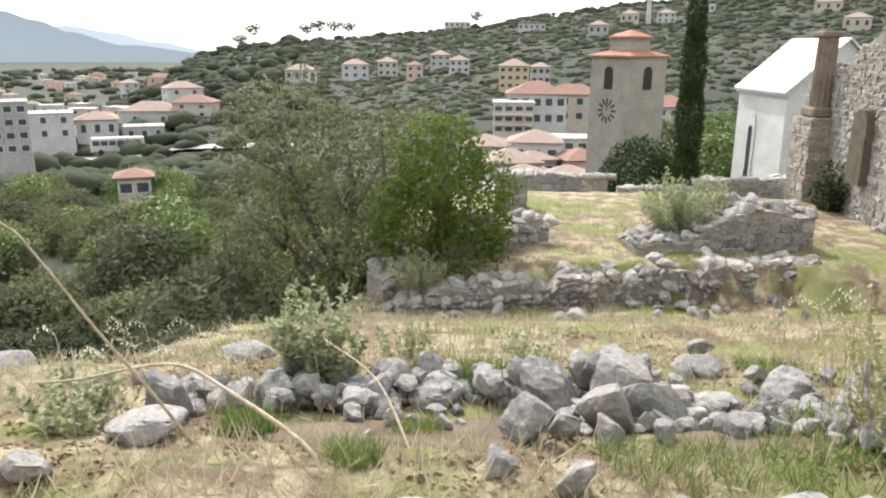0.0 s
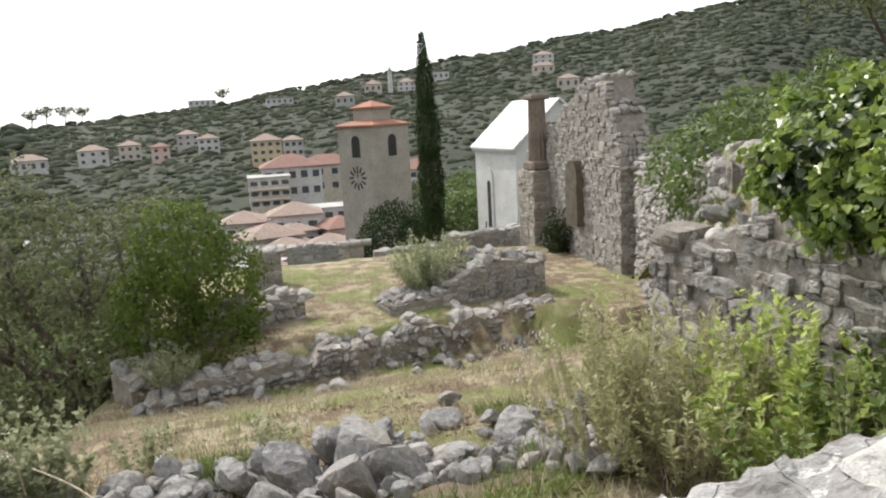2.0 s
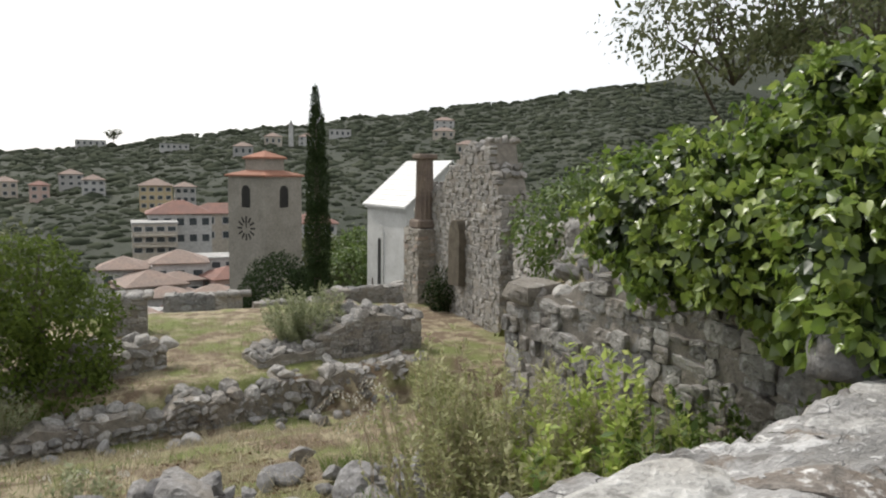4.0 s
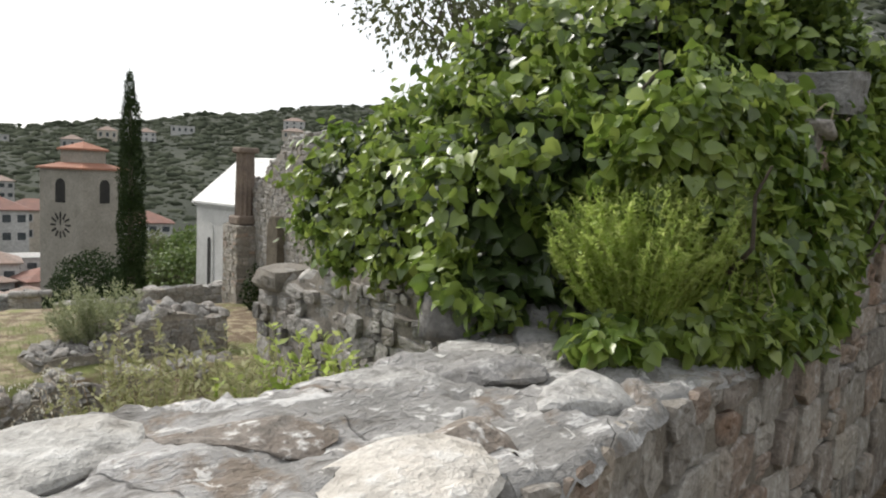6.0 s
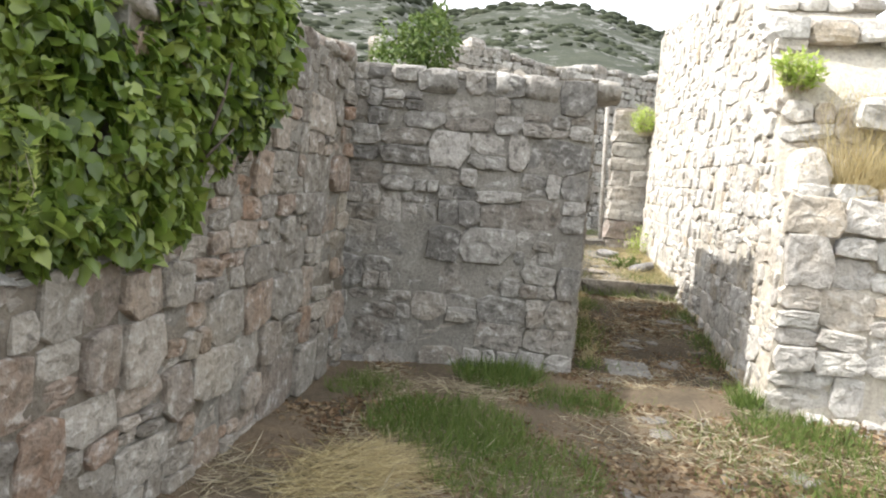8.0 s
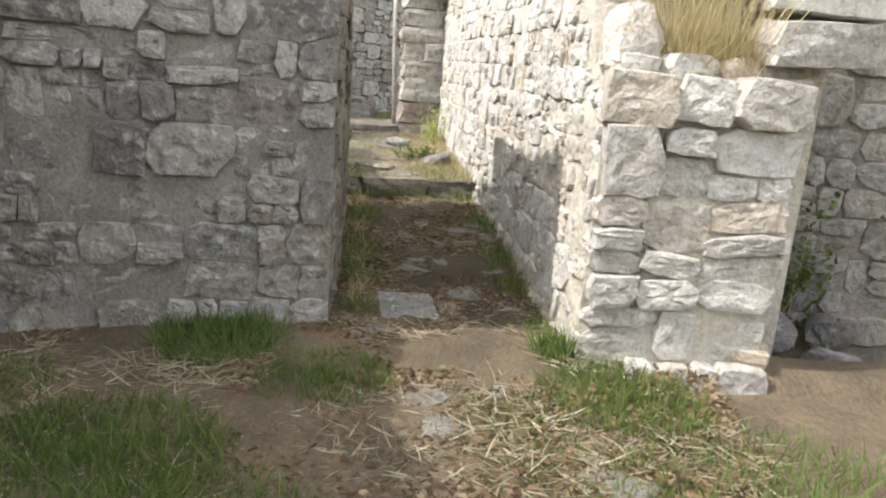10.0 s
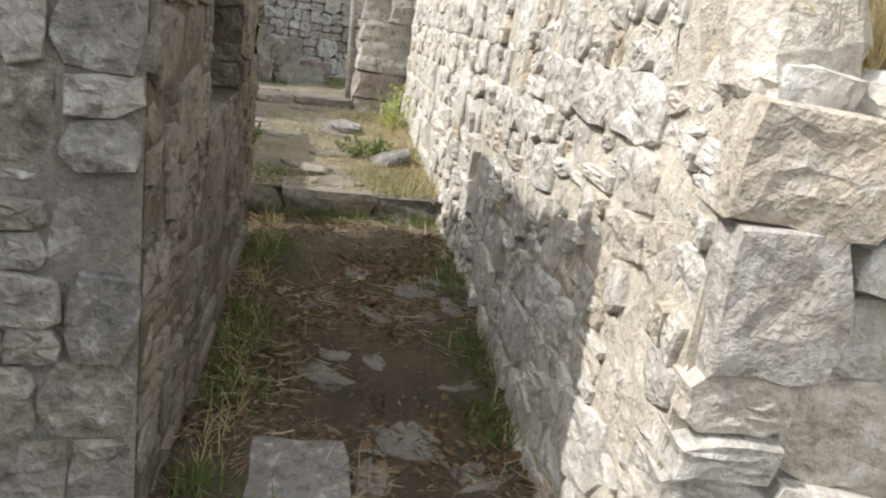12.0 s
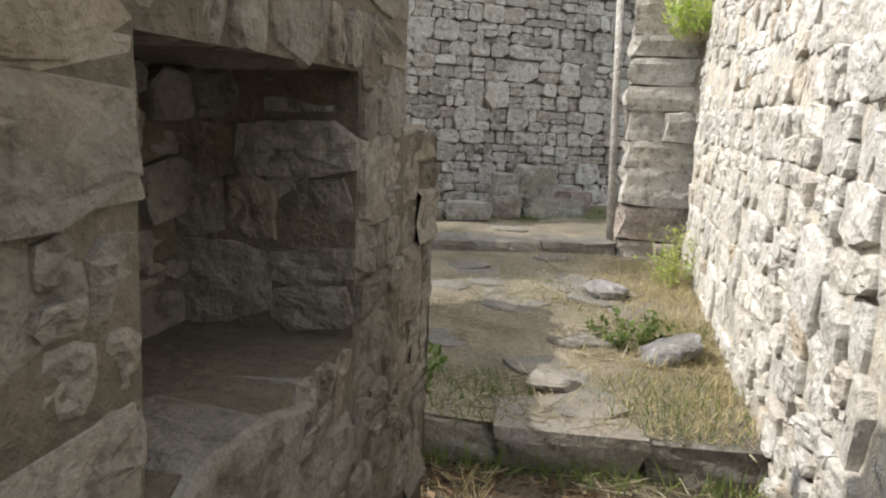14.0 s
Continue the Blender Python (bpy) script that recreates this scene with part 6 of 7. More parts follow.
def hip(name, half, z0, h, over, mat, parent, cx=0, cy=0, hy=None, ridge=0.0):
    """A hipped roof with thickness."""
    hx, hy2 = half + over, (hy or half) + over
    vs = [(cx - hx, cy - hy2, z0), (cx + hx, cy - hy2, z0), (cx + hx, cy + hy2, z0), (cx - hx, cy + hy2, z0),
          (cx - hx, cy - hy2, z0 + 0.12), (cx + hx, cy - hy2, z0 + 0.12), (cx + hx, cy + hy2, z0 + 0.12), (cx - hx, cy + hy2, z0 + 0.12), (cx - ridge, cy, z0 + h), (cx + ridge, cy, z0 + h)]
    return mesh_part(name, vs, [(3, 2, 1, 0), (0, 1, 5, 4), (1, 2, 6, 5), (2, 3, 7, 6), (3, 0, 4, 7), (4, 5, 9, 8), (5, 6, 9), (6, 7, 8, 9), (7, 4, 8)], mat, parent)


hip("roof", W2, TZ, 0.75, 0.16, TILE, tower)
box("lantern", -0.95, 0.95, -0.95, 0.95, TZ + 0.1, TZ + 1.25, TOWER_STONE, tower, "small square lantern storey")
hip("lantern_roof", 0.95, TZ + 1.25, 0.6, 0.15, TILE, tower)
tagged(tower, "square stone bell tower with arched belfry, clock and tiled roof", "tower")

# fluted column stub and pier of the ruin, with an arch
col = empty("ruin_column", 12.15, 24.1, -3.6)
bm = bmesh.new()
bmesh.ops.create_cone(bm, cap_ends=True, segments=24, radius1=0.34, radius2=0.30, depth=2.3)
for v in bm.verts:
    k = 1.0 if int(round(math.atan2(v.co.y, v.co.x) / (math.pi / 12))) % 2 else 0.86
    v.co.x, v.co.y, v.co.z = v.co.x * k, v.co.y * k, v.co.z + 4.75
part("shaft", bm, COLUMN_STONE, col)
box("capital", -0.36, 0.36, -0.36, 0.36, 5.75, 5.95, COLUMN_STONE, col, "", 0.05)
box("base", -0.42, 0.42, -0.42, 0.42, 3.3, 3.62, COLUMN_STONE, col, "", 0.06)
pier = core("wall_pier", (11.65, 24.75), (11.65, 23.5), 0.9, -4.5, jag(flat(-0.3), 0.15, 2, 5), MORTAR, "ruined rubble pier carrying a column")
lay(pier, face_stones((11.65, 24.75), (11.65, 23.5), -3.4, -0.3, flat(-0.3), 0.16, 0.4, RNG, 0.05) + face_stones((11.65, 23.5), (12.55, 23.5), -3.4, -0.3, flat(-0.3), 0.16, 0.4, RNG, 0.05), STONE_WARM, STONE_WARM_J, 100, seed=67)
tagged(col, "broken brown stone column standing on a ruined pier", "column")
arch = empty("arched_window", 11.98, 20.9, -1.9, 97)
# Solid panel without a hollow; the recess's shade is put into its colour.
arch_part("recess", 0.0, 0.0, 0.6, 2.1, -0.012, 0.3, MORTAR_DARK_BROWN, arch, "dark panel painted as the shade of a pointed window recess", True)
tagged(arch, "pointed arched window opening in the tall ruined wall", "window")

# low walls and a ruined pier between terrace and tower
for nm, a, b, th, zt, z0 in (("wall_ruin", (5.2, 43.5), (9.6, 42.0), 0.6, -5.4, -9), ("wall_ruin_low", (7.2, 29.5), (11.8, 29.0), 0.6, -3.7, -7), ("wall_ruin_pier", (5.7, 29.4), (6.7, 29.2), 0.7, -3.2, -7), ("wall_ruin_left", (1.6, 20.9), (2.5, 20.8), 0.8, -1.75, -6), ("wall_chapel_yard", (9.6, 27.0), (13.2, 27.6), 0.5, -3.0, -6)):
    w = core(nm, a, b, th, z0, jag(flat(zt), 0.18, 1.0, zt), MORTAR, "ruined grey rubble wall on the hillside")
    lay(w, face_stones(a, b, zt - 2.0, zt, flat(zt), 0.2, 0.5, RNG, 0.05) + cap_stones(a, b, th, flat(zt), 0.25, 0.5, RNG, 0.35), STONE, STONE_J, 80, seed=71)

# ---- the town below ----
CREAM = plain_mat("cream_render", (0.52, 0.47, 0.39), (0.45, 0.40, 0.335), 0.3, 0.9, 0.2, 3)
WHITE = plain_mat("white_render", (0.54, 0.53, 0.505), (0.45, 0.44, 0.425), 0.3, 0.9, 0.2, 3)
PINK = plain_mat("pink_render", (0.60, 0.44, 0.38), (0.54, 0.40, 0.34), 0.3, 0.9, 0.2, 3)
OCHRE = plain_mat("ochre_render", (0.58, 0.46, 0.28), (0.50, 0.40, 0.25), 0.3, 0.9, 0.2, 3)
GREYR = plain_mat("grey_render", (0.42, 0.41, 0.39), (0.34, 0.33, 0.315), 0.3, 0.9, 0.2, 3)
RED = plain_mat("red_roof_tile", (0.25, 0.135, 0.105), (0.20, 0.12, 0.10), 0.6, 0.85, 0.4, 5)
OLDTILE = plain_mat("faded_roof_tile", (0.30, 0.22, 0.18), (0.25, 0.20, 0.17), 0.6, 0.85, 0.4, 5)
HT = {"red": "red tiled", "old": "faded tiled", "grey": "grey flat"}


def house(x, y, z, w, d, h, wall, wall_name, roof="red", rz=0.0, floors=2, bays=3, base=6.0, balcony=False):
    """A house: walls, roof, and each window with its pane on the sides that face the ruin."""
    if y > 180:
        z = land_z(x, y) + 0.6
        w, d, h = w * 0.82, d * 0.82, h * 0.82
    ob = empty("house", x, y, z, rz)
    box("wall", -w / 2, w / 2, 0, d, -base, h, wall, ob)
    if roof == "grey":
        box("roof", -w / 2 - 0.15, w / 2 + 0.15, -0.15, d + 0.15, h, h + 0.25, GREYR, ob)
    else:
        hip("roof", w / 2, h, min(w, d) * 0.27, 0.35, RED if roof == "red" else OLDTILE, ob, 0, d / 2, d / 2, max(0.0, (w - d) / 2))
    fh = h / floors
    for f in range(floors):
        for i in range(bays):
            cx = -w / 2 + w * (i + 0.5) / bays
            wd = box("window", cx - 0.62, cx + 0.62, -0.06, 0.001, f * fh + fh * 0.28, f * fh + fh * 0.82, WHITE, ob)
            box("pane", cx - 0.48, cx + 0.48, -0.075, -0.055, f * fh + fh * 0.34, f * fh + fh * 0.77, GLASS_DARK, wd)
        for i in range(max(1, bays - 1)):
            cy = d * (i + 0.5) / max(1, bays - 1)
            wd = box("window", -w / 2 - 0.06, -w / 2 + 0.001, cy - 0.55, cy + 0.55, f * fh + fh * 0.28, f * fh + fh * 0.82, WHITE, ob)
            box("pane", -w / 2 - 0.075, -w / 2 - 0.055, cy - 0.42, cy + 0.42, f * fh + fh * 0.34, f * fh + fh * 0.77, GLASS_DARK, wd)
        if balcony and f:
            box("balcony", -w / 2 + 0.3, w / 2 - 0.3, -1.1, -0.08, f * fh - 0.1, f * fh + 0.08, wall, ob)
    return tagged(ob, "%s house with a %s roof in the valley town" % (wall_name, HT[roof]), "house", "houses of the town")


house(14.4, 109.5, -9.2, 8.4, 7, 4.6, WHITE, "white", "red", -4, 2, 5)
house(10.6, 104.8, -9.8, 5.6, 6, 4.2, CREAM, "cream", "grey", -4, 3, 4, balcony=True)
house(11.2, 85, -11.6, 5.6, 5, 3.0, WHITE, "white", "old", -6, 1, 3)
house(8.0, 76, -12.4, 5.5, 5, 2.8, GREYR, "grey stone", "old", 10, 1, 2)
house(14.6, 92, -12.2, 8, 5, 3.2, WHITE, "white", "grey", -6, 2, 5)
house(16.4, 81, -12.8, 4.5, 5, 2.8, PINK, "pink", "red", 10, 1, 2)
house(5.4, 88, -12.0, 5, 5, 2.6, GREYR, "grey stone", "old", -10, 1, 2)
house(12.3, 72, -12.8, 4.5, 4, 2.4, GREYR, "grey stone", "old", -20, 1, 2)
house(33, 108, -11.2, 7, 6, 5.0, WHITE, "white", "red", -14, 3, 4)
house(21, 118, -9.5, 9, 6, 4.4, CREAM, "cream", "red", -8, 2, 4)
house(19, 190, -5.6, 9, 8, 7.0, OCHRE, "ochre", "old", -5, 3, 4)
house(26.5, 196, -3.0, 6, 7, 5.2, WHITE, "white", "old", -5, 2, 3)
house(-25.5, 239, -6.5, 10, 8, 5.2, WHITE, "white", "old", 6, 2, 3)
house(-15.5, 240, -6.0, 7.5, 8, 5.4, CREAM, "cream", "old", 4, 2, 3)
house(-6.8, 231, -8.3, 6, 7, 5.0, PINK, "pink", "red", 2, 2, 2)
house(6.5, 225, -7.0, 7, 7, 4.5, WHITE, "white", "old", 0, 2, 3)
house(1.0, 246, -5.0, 8, 7, 4.5, GREYR, "grey", "old", 0, 2, 3)
house(-40, 225, -10.5, 11, 8, 3.8, WHITE, "white", "old", 8, 1, 4)
house(78.8, 320, 14.4, 9, 9, 4.4, CREAM, "cream", "old", -14, 1, 3)
house(93, 317, 14.6, 9, 8, 4.6, WHITE, "white", "old", -14, 2, 3)
house(112, 330, 21, 12, 8, 4.0, WHITE, "white", "grey", -18, 1, 4)
house(150, 300, 24, 12, 8, 4.0, CREAM, "cream", "old", -26, 1, 3)
# one low house on the slope
house(60, 290, 4, 9, 8, 4.5, GREYR, "grey stone", "old", -12, 1, 3)
house(165, 330, 36, 12, 9, 5.0, WHITE, "white", "old", -28, 2, 3)
house(135, 250, 10, 10, 8, 4.5, CREAM, "cream", "old", -28, 1, 3)
house(40, 330, 11, 14, 6, 3.0, WHITE, "white", "grey", -8, 1, 5)
house(10, 390, 10, 16, 7, 3.4, WHITE, "white", "grey", 0, 1, 5)
house(-78, 150, -16.6, 11, 8, 5.2, WHITE, "white", "grey", 28, 2, 3)
house(-71, 158, -17.0, 8, 6, 3.8, WHITE, "white", "old", 24, 1, 3)
house(-60.5, 107, -13.5, 5, 6, 7.4, GREYR, "grey concrete", "grey", 28, 4, 3)
house(-62, 160, -17.8, 8, 6, 3.0, GREYR, "grey", "grey", 22, 1, 3)
house(-27, 66, -11.5, 2.8, 3, 1.9, CREAM, "small cream", "red", 20, 1, 2)
orng = random.Random(57)
for i in range(16):
    r, az = orng.uniform(64, 100), orng.uniform(3.6, 10.6)
    house(r * math.sin(radians(az)), r * math.cos(radians(az)), -13.4 + 0.03 * (r - 60) + orng.uniform(-0.4, 0.5), orng.uniform(2.4, 4.2), orng.uniform(2.6, 4), orng.uniform(1.8, 3.0), *orng.choice(((WHITE, "white"), (CREAM, "cream"), (GREYR, "grey stone"), (GREYR, "grey stone"), (PINK, "pink"))), orng.choice(("red", "old", "old", "grey")), orng.uniform(-30, 30), orng.choice((1, 2)), 2)
minaret = empty("minaret", 86.1, 318.4, 12)
bm = bmesh.new()
bmesh.ops.create_cone(bm, cap_ends=True, segments=12, radius1=1.1, radius2=0.9, depth=9.0)
part("shaft", bm, WHITE, minaret).location = (0, 0, 4.5)
bm = bmesh.new()
bmesh.ops.create_cone(bm, cap_ends=True, segments=12, radius1=1.1, radius2=0.05, depth=2.5)
part("spire", bm, GREYR, minaret).location = (0, 0, 10.2)
tagged(minaret, "slim white tower on the far hillside", "tower")
hrng = random.Random(91)
for i in range(66):
    r = 180 + 1100 * hrng.random() ** 1.5
    az = hrng.uniform(-42, -17) if i < 66 else hrng.uniform(0, 34)
    if i >= 66:
        r = hrng.uniform(240, 380)
    x, y = r * math.sin(radians(az)), r * math.cos(radians(az))
    k = 1 + r / 1400
    house(x, y, land_z(x, y), hrng.uniform(6, 11) * k, hrng.uniform(6, 8) * k, hrng.uniform(3.0, 5.5) * k, *hrng.choice(((WHITE, "white"), (WHITE, "white"), (CREAM, "cream"), (PINK, "pink"), (GREYR, "grey"))), hrng.choice(("red", "old", "grey", "grey")), hrng.uniform(-30, 40), hrng.choice((1, 2)), 2, 10)

# a coach and the road it stands by
ROAD = plain_mat("pale_road", (0.33, 0.32, 0.30), (0.27, 0.26, 0.25), 0.4, 0.9, 0.2, 3)
vs, fs = [], []
for i in range(41):
    u = i / 40
    x, y = -100 + 75 * u, 118 + 12 * u + 8 * math.sin(u * 3)
    for k in (-3.5, 3.5):
        vs.append((x, y + k, max(land_z(x, y - 3.5), land_z(x, y + 3.5)) + 0.25))
    if i:
        fs.append((2 * i - 2, 2 * i, 2 * i + 1, 2 * i - 1))
tagged(mesh_part("road", vs, fs, ROAD), "pale road crossing the valley floor", "road", kind="structure")
coach = empty("coach", -59.5, 140.0, land_z(-59.5, 140) + 0.3, 20)
box("body", -4.6, 4.6, -1.2, 1.2, 0.5, 3.1, WHITE, coach, "", 0.15)
for i in range(6):
    box("window", -4.2 + 1.4 * i, -3.0 + 1.4 * i, -1.22, -1.19, 1.7, 2.6, GLASS_DARK, coach)
for cx in (-2.9, 2.9):
    for cy in (-1.1, 1.1):
        bm = bmesh.new()
        bmesh.ops.create_cone(bm, cap_ends=True, segments=14, radius1=0.5, radius2=0.5, depth=0.3)
        wv = part("wheel", bm, DARK, coach)
        wv.matrix_basis = pose(cx, cy, 0.5, 90, 0, 0)
tagged(coach, "white coach parked beside the road", "coach")

# ---- far woods and mountains ----
WOODS = leaf_mat("far_woods", [(0.038, 0.046, 0.031), (0.056, 0.065, 0.043), (0.047, 0.055, 0.037), (0.068, 0.075, 0.05)], 0.95, 0.0, 0.05)


def woods(name, n, spots, mat, label, seed):
    """Far tree crowns: small lumpy clumps joined into one."""
    rng = random.Random(seed)
    shapes = []
    for k in range(6):
        bm = bmesh.new()
        bmesh.ops.create_icosphere(bm, subdivisions=1, radius=1.0)
        for v in bm.verts:
            v.co *= 1 + 0.9 * noise.noise(v.co * 2.3 + Vector((k * 5, 0, 0)))
        bm.verts.ensure_lookup_table()
        shapes.append((np.array([v.co[:] for v in bm.verts]), np.array([[v.index for v in f.verts] for f in bm.faces])))
        bm.free()
    V, F, o = [], [], 0
    for _ in range(n):
        p = spots(rng)
        if not p:
            continue
        x, y, z, k = p
        sv, sf = shapes[rng.randrange(6)]
        t = rng.uniform(0, 6.28)
        c, q = math.cos(t), math.sin(t)
        v = sv * np.array([k * rng.uniform(0.9, 1.5), k, k * rng.uniform(0.4, 0.75)])
        V.append(np.column_stack([v[:, 0] * c - v[:, 1] * q + x, v[:, 0] * q + v[:, 1] * c + y, v[:, 2] + z]))
        F.append(sf + o)
        o += len(sv)
    ob = mesh_part(name, np.concatenate(V).tolist(), np.concatenate(F).tolist(), mat, smooth=True)
    return tagged(ob, label, "woods", kind="stuff")


def hill_spot(rng):
    az, r = rng.uniform(-24, 56), 70 + 480 * rng.random() ** 0.8
    ridge = lerp_at(az, RIDGE)
    if r > min(ridge * 1.0, 560) or r < 95 and az > 2:
        return None
    x, y = r * math.sin(radians(az)), r * math.cos(radians(az))
    if r < 200 and noise.noise((x * 0.02, y * 0.02, 7)) > 0.4:
        return None
    z = land_z(x, y)
    k = (0.6 + 1.9 * rng.random() ** 2.2) * (0.45 + r / 480)
    return x, y, z - 0.12 * k, k


def plain_spot(rng):
    az, r = rng.uniform(-46, -10), 90 + 1600 * rng.random() ** 1.8
    x, y = r * math.sin(radians(az)), r * math.cos(radians(az))
    return x, y, land_z(x, y) + 1.0, rng.uniform(1.6, 3.5) * (0.7 + r / 500)


def mount_spot(rng):
    az, r = rng.uniform(50, 100), 150 + 1150 * rng.random() ** 0.7
    x, y = r * math.sin(radians(az)), r * math.cos(radians(az))
    if noise.noise((x * 0.006, y * 0.006, 2)) > 0.2:
        return None
    return x, y, land_z(x, y) - 1, (1.5 + 3.5 * rng.random() ** 2) * (0.5 + r / 700)


woods("hill_woods", 19000, hill_spot, WOODS, "dark olive woods and scrub covering the hillside", 1)
woods("valley_trees", 1100, plain_spot, WOODS, "dark trees scattered among the houses of the plain", 2)
woods("mountain_scrub", 3200, mount_spot, WOODS, "dark scrub between pale rocks on the mountain", 3)
CRAG = plain_mat("pale_crag", (0.30, 0.295, 0.28), (0.22, 0.22, 0.21), 0.03, 0.95, 0.9, 0.5, 0.5)


def crag_spot(rng):
    az, r = rng.uniform(60, 95), 500 + 780 * rng.random()
    x, y = r * math.sin(radians(az)), r * math.cos(radians(az))
    if noise.noise((x * 0.008, y * 0.008, 5)) < 0.12:
        return None
    return x, y, land_z(x, y) - 2, rng.uniform(2, 7)


woods("crags", 900, crag_spot, CRAG, "pale limestone crags on the mountain", 4)
# Air haze is put into the ridges as pale blue colour and faint glow.
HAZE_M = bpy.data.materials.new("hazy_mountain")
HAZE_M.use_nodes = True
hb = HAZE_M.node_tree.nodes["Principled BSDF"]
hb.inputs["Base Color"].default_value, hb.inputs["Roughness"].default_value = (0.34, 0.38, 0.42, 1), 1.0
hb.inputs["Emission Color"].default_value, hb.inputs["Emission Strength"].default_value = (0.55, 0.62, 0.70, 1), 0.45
# Nearer ridge: a darker colour and less of the painted haze.
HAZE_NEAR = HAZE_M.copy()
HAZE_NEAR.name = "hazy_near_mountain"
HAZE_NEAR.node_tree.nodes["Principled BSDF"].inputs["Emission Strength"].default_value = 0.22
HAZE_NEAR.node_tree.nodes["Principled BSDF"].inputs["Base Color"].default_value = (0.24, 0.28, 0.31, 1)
for nm, dist, pts in (("backdrop", 3600, [(-70, 1.6), (-45, 1.8), (-33, 1.3), (-29, 2.15), (-27, 1.6), (-25.3, 0.9), (-22, 0.1), (-15, -0.6)]), ("backdrop_far", 4300, [(-70, 0.9), (-30, 1.0), (-25.5, 1.3), (-22.5, 0.9), (-20, 0.3), (-16, -0.3), (-8, -0.5), (0, -0.6)])):
    vs, fs = [], []
    for i in range(121):
        az = pts[0][0] + (pts[-1][0] - pts[0][0]) * i / 120
        e = lerp_at(az, pts) + 0.12 * noise.noise((az * 0.7, dist, 0))
        x, y = dist * math.sin(radians(az)), dist * math.cos(radians(az))
        vs += [(x, y, -200), (x, y, EYE_Z + dist * math.tan(radians(e))), (x * 1.08, y * 1.08, -200)]
        if i:
            k = 3 * i
            fs += [(k - 3, k, k + 1, k - 2), (k - 2, k + 1, k + 2, k - 1)]
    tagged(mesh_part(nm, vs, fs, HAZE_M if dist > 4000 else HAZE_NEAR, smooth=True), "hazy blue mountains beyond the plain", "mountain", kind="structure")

# ---- stones of the path and passage ----
PAVE = stone_mat("path_slab", [(0.13, 0.115, 0.098), (0.18, 0.168, 0.152), (0.15, 0.132, 0.11)], 0.1, lich=(0.36, 0.35, 0.33))


def paving(x, y, w, d, rz, up=0.02, tilt=3):
    ob = new("paving_stone", rock_mesh("face", brng.randrange(len(FACES)), PAVE))
    ob.matrix_basis = Matrix.Translation((x, y, floor_z(x) - 0.05 + up)) @ pose(0, 0, 0, -90 + brng.uniform(-tilt, tilt), brng.uniform(-tilt, tilt), 0) @ pose(0, 0, 0, 0, rz, 0) @ Matrix.Diagonal((w, 0.12, d, 1))
    return tagged(ob, "worn grey paving stone sunk in the earth floor", "paving stone", "paving of the path")


slab = new("flat_slab", rock_mesh("squared", 4, SLAB_GREY))
slab.matrix_basis = pose(8.50, -0.58, floor_z(8.5) - 0.03, 2, -2, 14) @ Matrix.Diagonal((0.46, 0.33, 0.09, 1))
tagged(slab, "flat grey stone slab on the passage floor", "slab")
for i in range(70):
    x = brng.uniform(8.3, 10.9)
    y = -0.82 + 0.195 * (x - 8.9) + brng.uniform(-0.42, 0.3)
    paving(x, y, brng.uniform(0.16, 0.38), brng.uniform(0.12, 0.28), brng.uniform(0, 360), brng.uniform(-0.036, -0.006))
for i in range(30):
    x = brng.uniform(5.4, 8.2)
    paving(x, -0.75 + brng.uniform(-1.0, 0.35), brng.uniform(0.12, 0.36), brng.uniform(0.1, 0.3), brng.uniform(0, 360), brng.uniform(-0.035, -0.004))
for i in range(70):
    x = brng.uniform(11.3, 16.0)
    paving(x, 0.35 + 0.16 * (x - 11.3) + brng.uniform(-0.7, 0.7), brng.uniform(0.2, 0.45), brng.uniform(0.15, 0.4), brng.uniform(0, 360), brng.uniform(-0.03, 0.006))
# the step; the shade on its riser is put into the dark stone
for i in range(3):
    y = -0.95 + 0.58 * i
    ob = new("step_stone", rock_mesh("squared", i, STONE_DARK_BROWN))
    ob.matrix_basis = pose(step_x(y + 0.29) + 0.13, y + 0.29, 0.105, 0, 0, 104) @ Matrix.Diagonal((0.62, 0.34, 0.2, 1))
    tagged(ob, "worn stone edging the step in the passage", "step", "stones of the step")
for i in range(5):
    ob = new("threshold_stone", rock_mesh("squared", i, PAVE))
    ob.matrix_basis = pose(14.95 - 0.16 * i, 0.62 + 0.28 * i, 0.29, 0, 0, 118) @ Matrix.Diagonal((0.36, 0.42, 0.16, 1))
    tagged(ob, "grey threshold stone before the back wall", "step", "stones of the threshold")
FALLEN = stone_mat("mossy_fallen_limestone", [(0.20, 0.20, 0.155), (0.30, 0.295, 0.27), (0.20, 0.135, 0.12), (0.26, 0.26, 0.23)], 0.25)
# fallen blocks before the back wall
for x, y, w, h, z in ((15.92, 2.2, 0.5, 0.22, 0.28), (16.38, 1.9, 0.34, 0.26, 0.28), (16.42, 1.95, 0.27, 0.25, 0.53), (16.6, 1.66, 0.44, 0.38, 0.5), (16.75, 1.5, 0.8, 0.24, 0.28), (17.2, 1.35, 0.4, 0.28, 0.3), (15.6, 2.65, 0.4, 0.2, 0.28)):
    ob = new("fallen_block", rock_mesh("squared", brng.randrange(6), FALLEN))
    ob.matrix_basis = pose(x, y, z + h / 2, brng.uniform(-4, 4), brng.uniform(-4, 4), -48 + brng.uniform(-24, 24)) @ Matrix.Diagonal((w, 0.32, h, 1))
    tagged(ob, "squared block fallen at the foot of the back wall", "stone block", "fallen blocks")
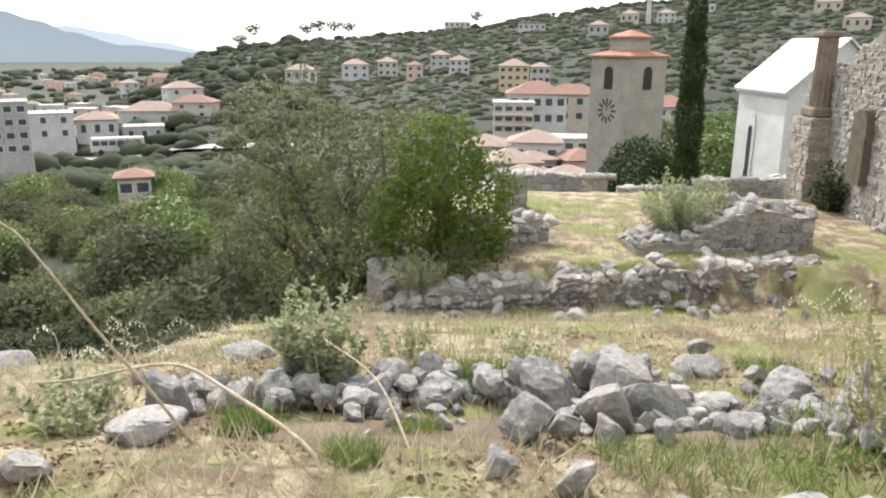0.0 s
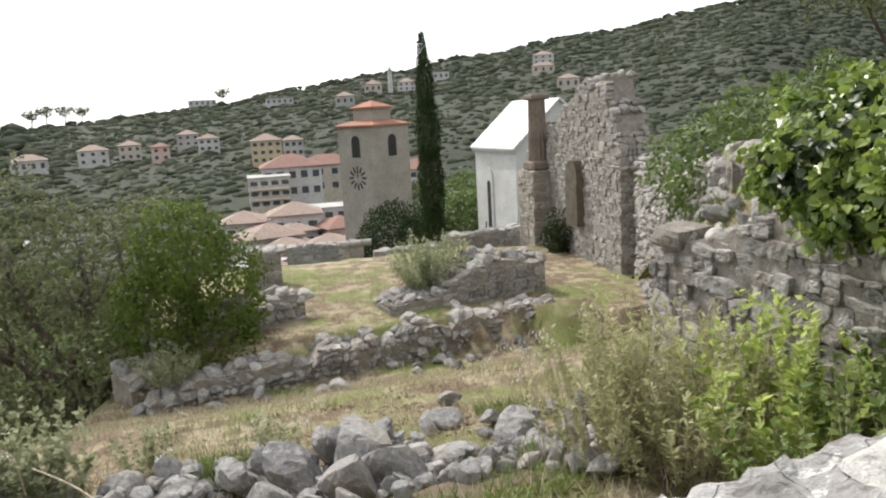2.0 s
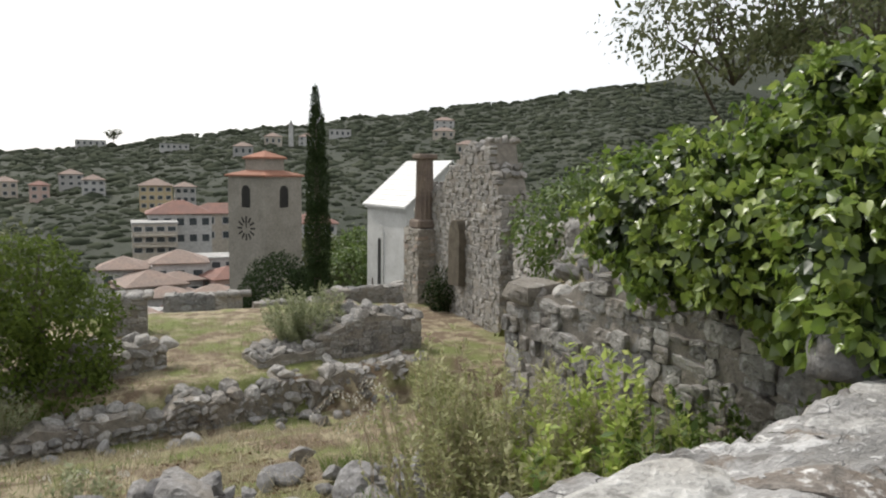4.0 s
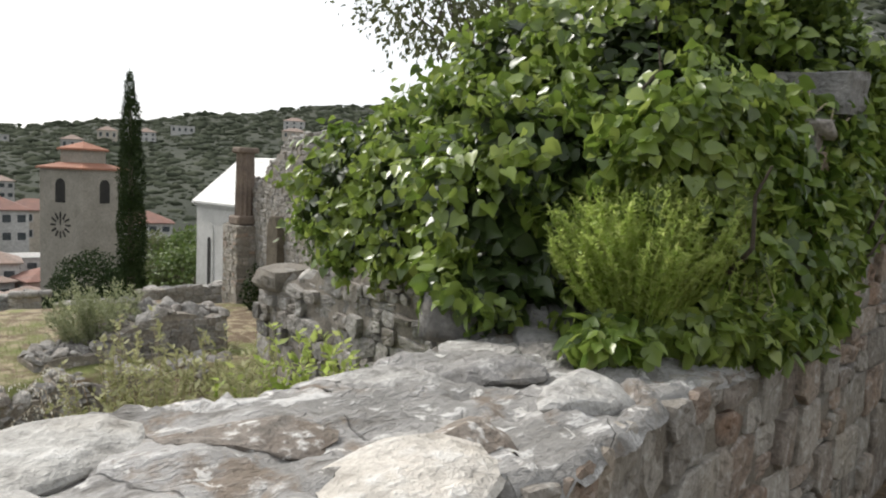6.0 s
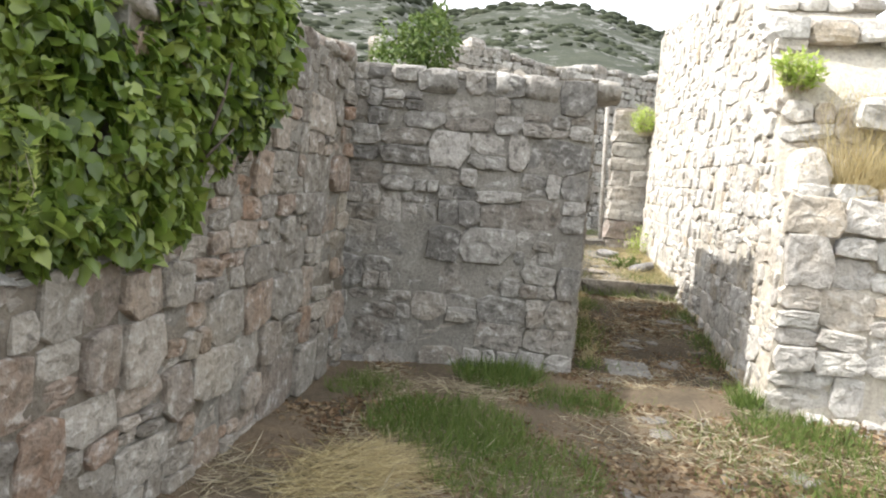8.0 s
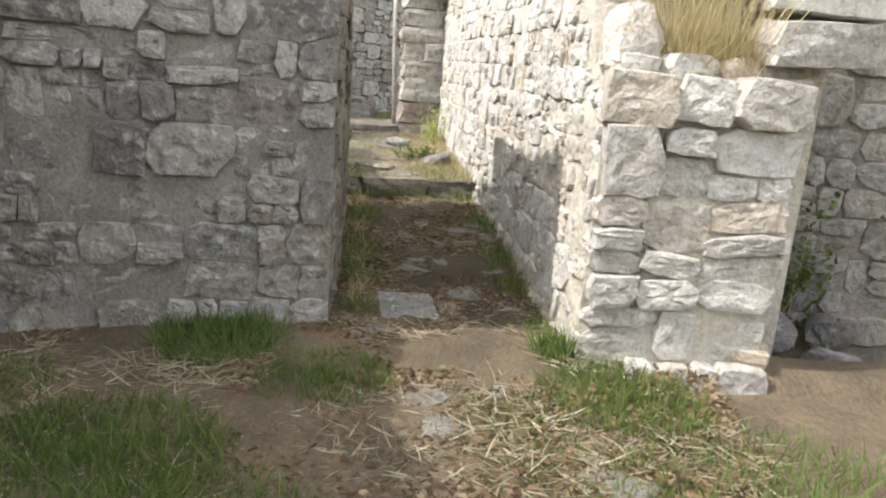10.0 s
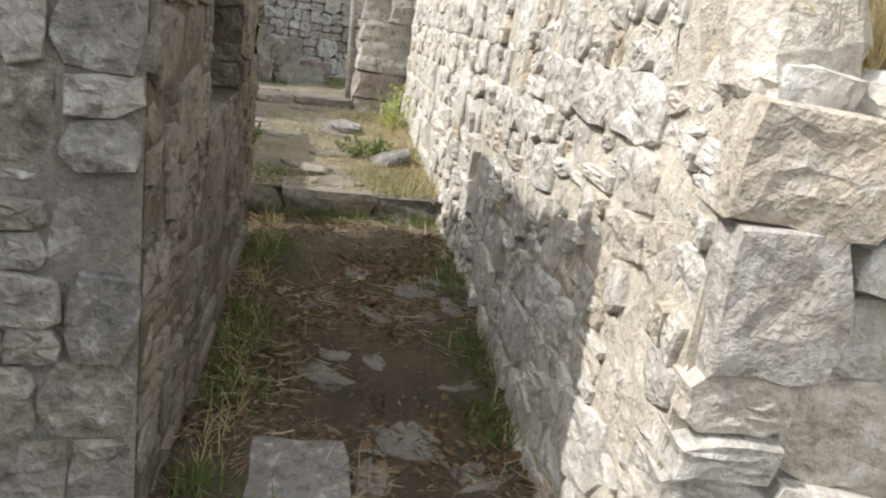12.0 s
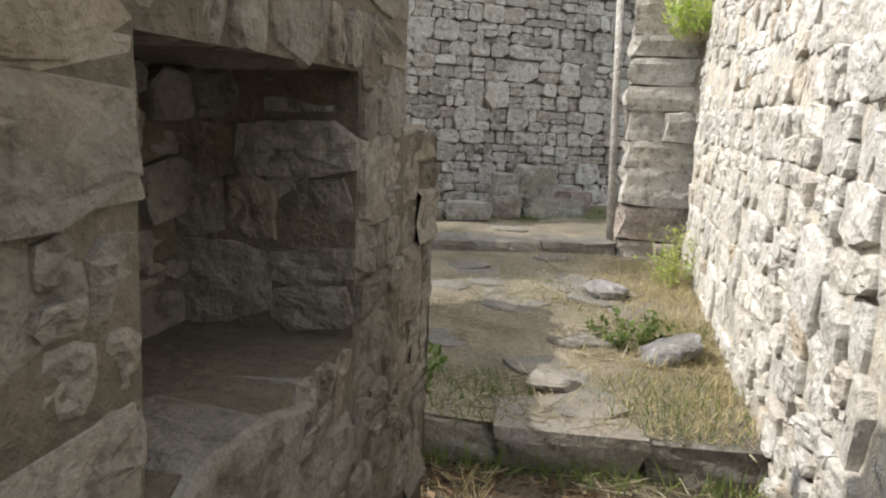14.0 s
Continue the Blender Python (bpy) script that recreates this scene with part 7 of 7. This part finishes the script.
for x, y, w, h in ((12.25, -0.45, 0.36, 0.12), (13.3, 0.1, 0.4, 0.12), (11.6, 0.0, 0.3, 0.06), (9.0, -2.9, 0.5, 0.3), (9.2, -3.4, 0.45, 0.3), (8.7, -3.2, 0.4, 0.2), (8.4, -2.9, 0.3, 0.2), (7.0, -2.75, 0.4, 0.1)):
    boulder(x, y, w, h, floor_z(x) if x > 9.9 else -0.4, 6, "pale stone lying on the ground by the wall")["group"] = ""
# The jamb's pale lichened corner, added as a thin round pole.
pole = tube("grey_post", [(15.05, 0.47, 0.2), (15.05, 0.52, 1.4), (15.06, 0.57, 2.6)], [0.035, 0.033, 0.03], STONE_PALE)
tagged(pole, "pale lichened edge strip of the jamb, built as a thin pole", "post")

# ---- dead twigs over the ivy, nodding oats, a squared block, ridge trees ----
twig = empty("dead_twig", 4.9, 1.08, 1.55)
for i in range(9):
    a = (crng.uniform(-0.12, 0.15), crng.uniform(-0.05, 0.05), crng.uniform(-0.1, 0.1))
    b = (a[0] + crng.uniform(-0.25, 0.3), a[1] - crng.uniform(0.02, 0.16), a[2] + crng.uniform(0.05, 0.34))
    tube("twig", bent(a, b, 4, 0.035, crng), [0.007, 0.006, 0.005, 0.004, 0.002], DRY_STALK, twig, 5)
tagged(twig, "bare pale twigs sticking out of the ivy", "twig")


def oat(x, y, h, lean, seed):
    rng = random.Random(seed)
    z = garden_z(x, y)
    ob = empty("wild_oat", x, y, z)
    pts = [(0, 0, -0.03), (lean * 0.1, 0, h * 0.5), (lean * 0.45, 0, h * 0.9), (lean, 0, h * 0.98), (lean * 1.5, 0, h * 0.86)]
    tube("stalk", pts, [0.004, 0.0035, 0.003, 0.002, 0.0015], DRY_STALK, ob, 4)
    P, A, U, S = [], [], [], []
    for i in range(16):
        u = i / 15
        p = Vector(pts[2]).lerp(Vector(pts[3]), min(1, u * 2)) if u < 0.5 else Vector(pts[3]).lerp(Vector(pts[4]), u * 2 - 1)
        P.append(p + Vector((rng.uniform(-0.02, 0.02), rng.uniform(-0.02, 0.02), -0.01)))
        A.append((rng.uniform(-0.4, 0.4), rng.uniform(-0.4, 0.4), -1))
        U.append((rng.uniform(-1, 1), -1, 0.2))
        S.append(rng.uniform(0.016, 0.026))
    tagged(scatter("husk", P, A, U, S, "oval", SEED, ob), kind="stuff")
    tagged(ob, "nodding wild oat with pale dry husks", "oat grass", "wild oats")


for i in range(22):
    oat(crng.uniform(-3.0, -1.0), crng.uniform(4.9, 6.6), crng.uniform(0.55, 0.95), crng.uniform(-0.3, -0.12), i)
for i in range(10):
    oat(crng.uniform(0.0, 1.4), crng.uniform(6.6, 7.6), crng.uniform(0.4, 0.7), crng.uniform(-0.15, 0.15), 40 + i)
for i in range(8):
    oat(crng.uniform(2.7, 3.2), crng.uniform(4.6, 5.2), crng.uniform(0.9, 1.3), crng.uniform(-0.35, -0.2), 60 + i)
ob = new("wall_block", rock_mesh("squared", 2, STONE_DARK_BROWN))
ob.matrix_basis = pose(5.0, 6.12, 0.50, 3, -2, 8) @ Matrix.Diagonal((0.46, 0.42, 0.2, 1))
tagged(ob, "squared brown block on the end of the garden wall", "stone block")
for i, (x, y, hh) in enumerate(((-92, 389, 11), (-66, 392, 9), (-60, 394, 10), (-52, 393, 9), (-45, 395, 8), (-98, 386, 7), (20, 396, 8))):
    zz = land_z(x, y)
    tree("ridge_tree", (x, y, zz), [(x - 1.2, y, zz + hh * 0.78, 2.6, 2.6, 1.3), (x + 1.8, y, zz + hh * 0.85, 2.4, 2.4, 1.2), (x, y + 1, zz + hh * 0.62, 2.4, 2.4, 1.2)], 420, 0.9, DARKLEAF, "oval", 0.35, 200 + i, "dark pine standing on the skyline", "tree", 0.3, 0.4, True, 1)
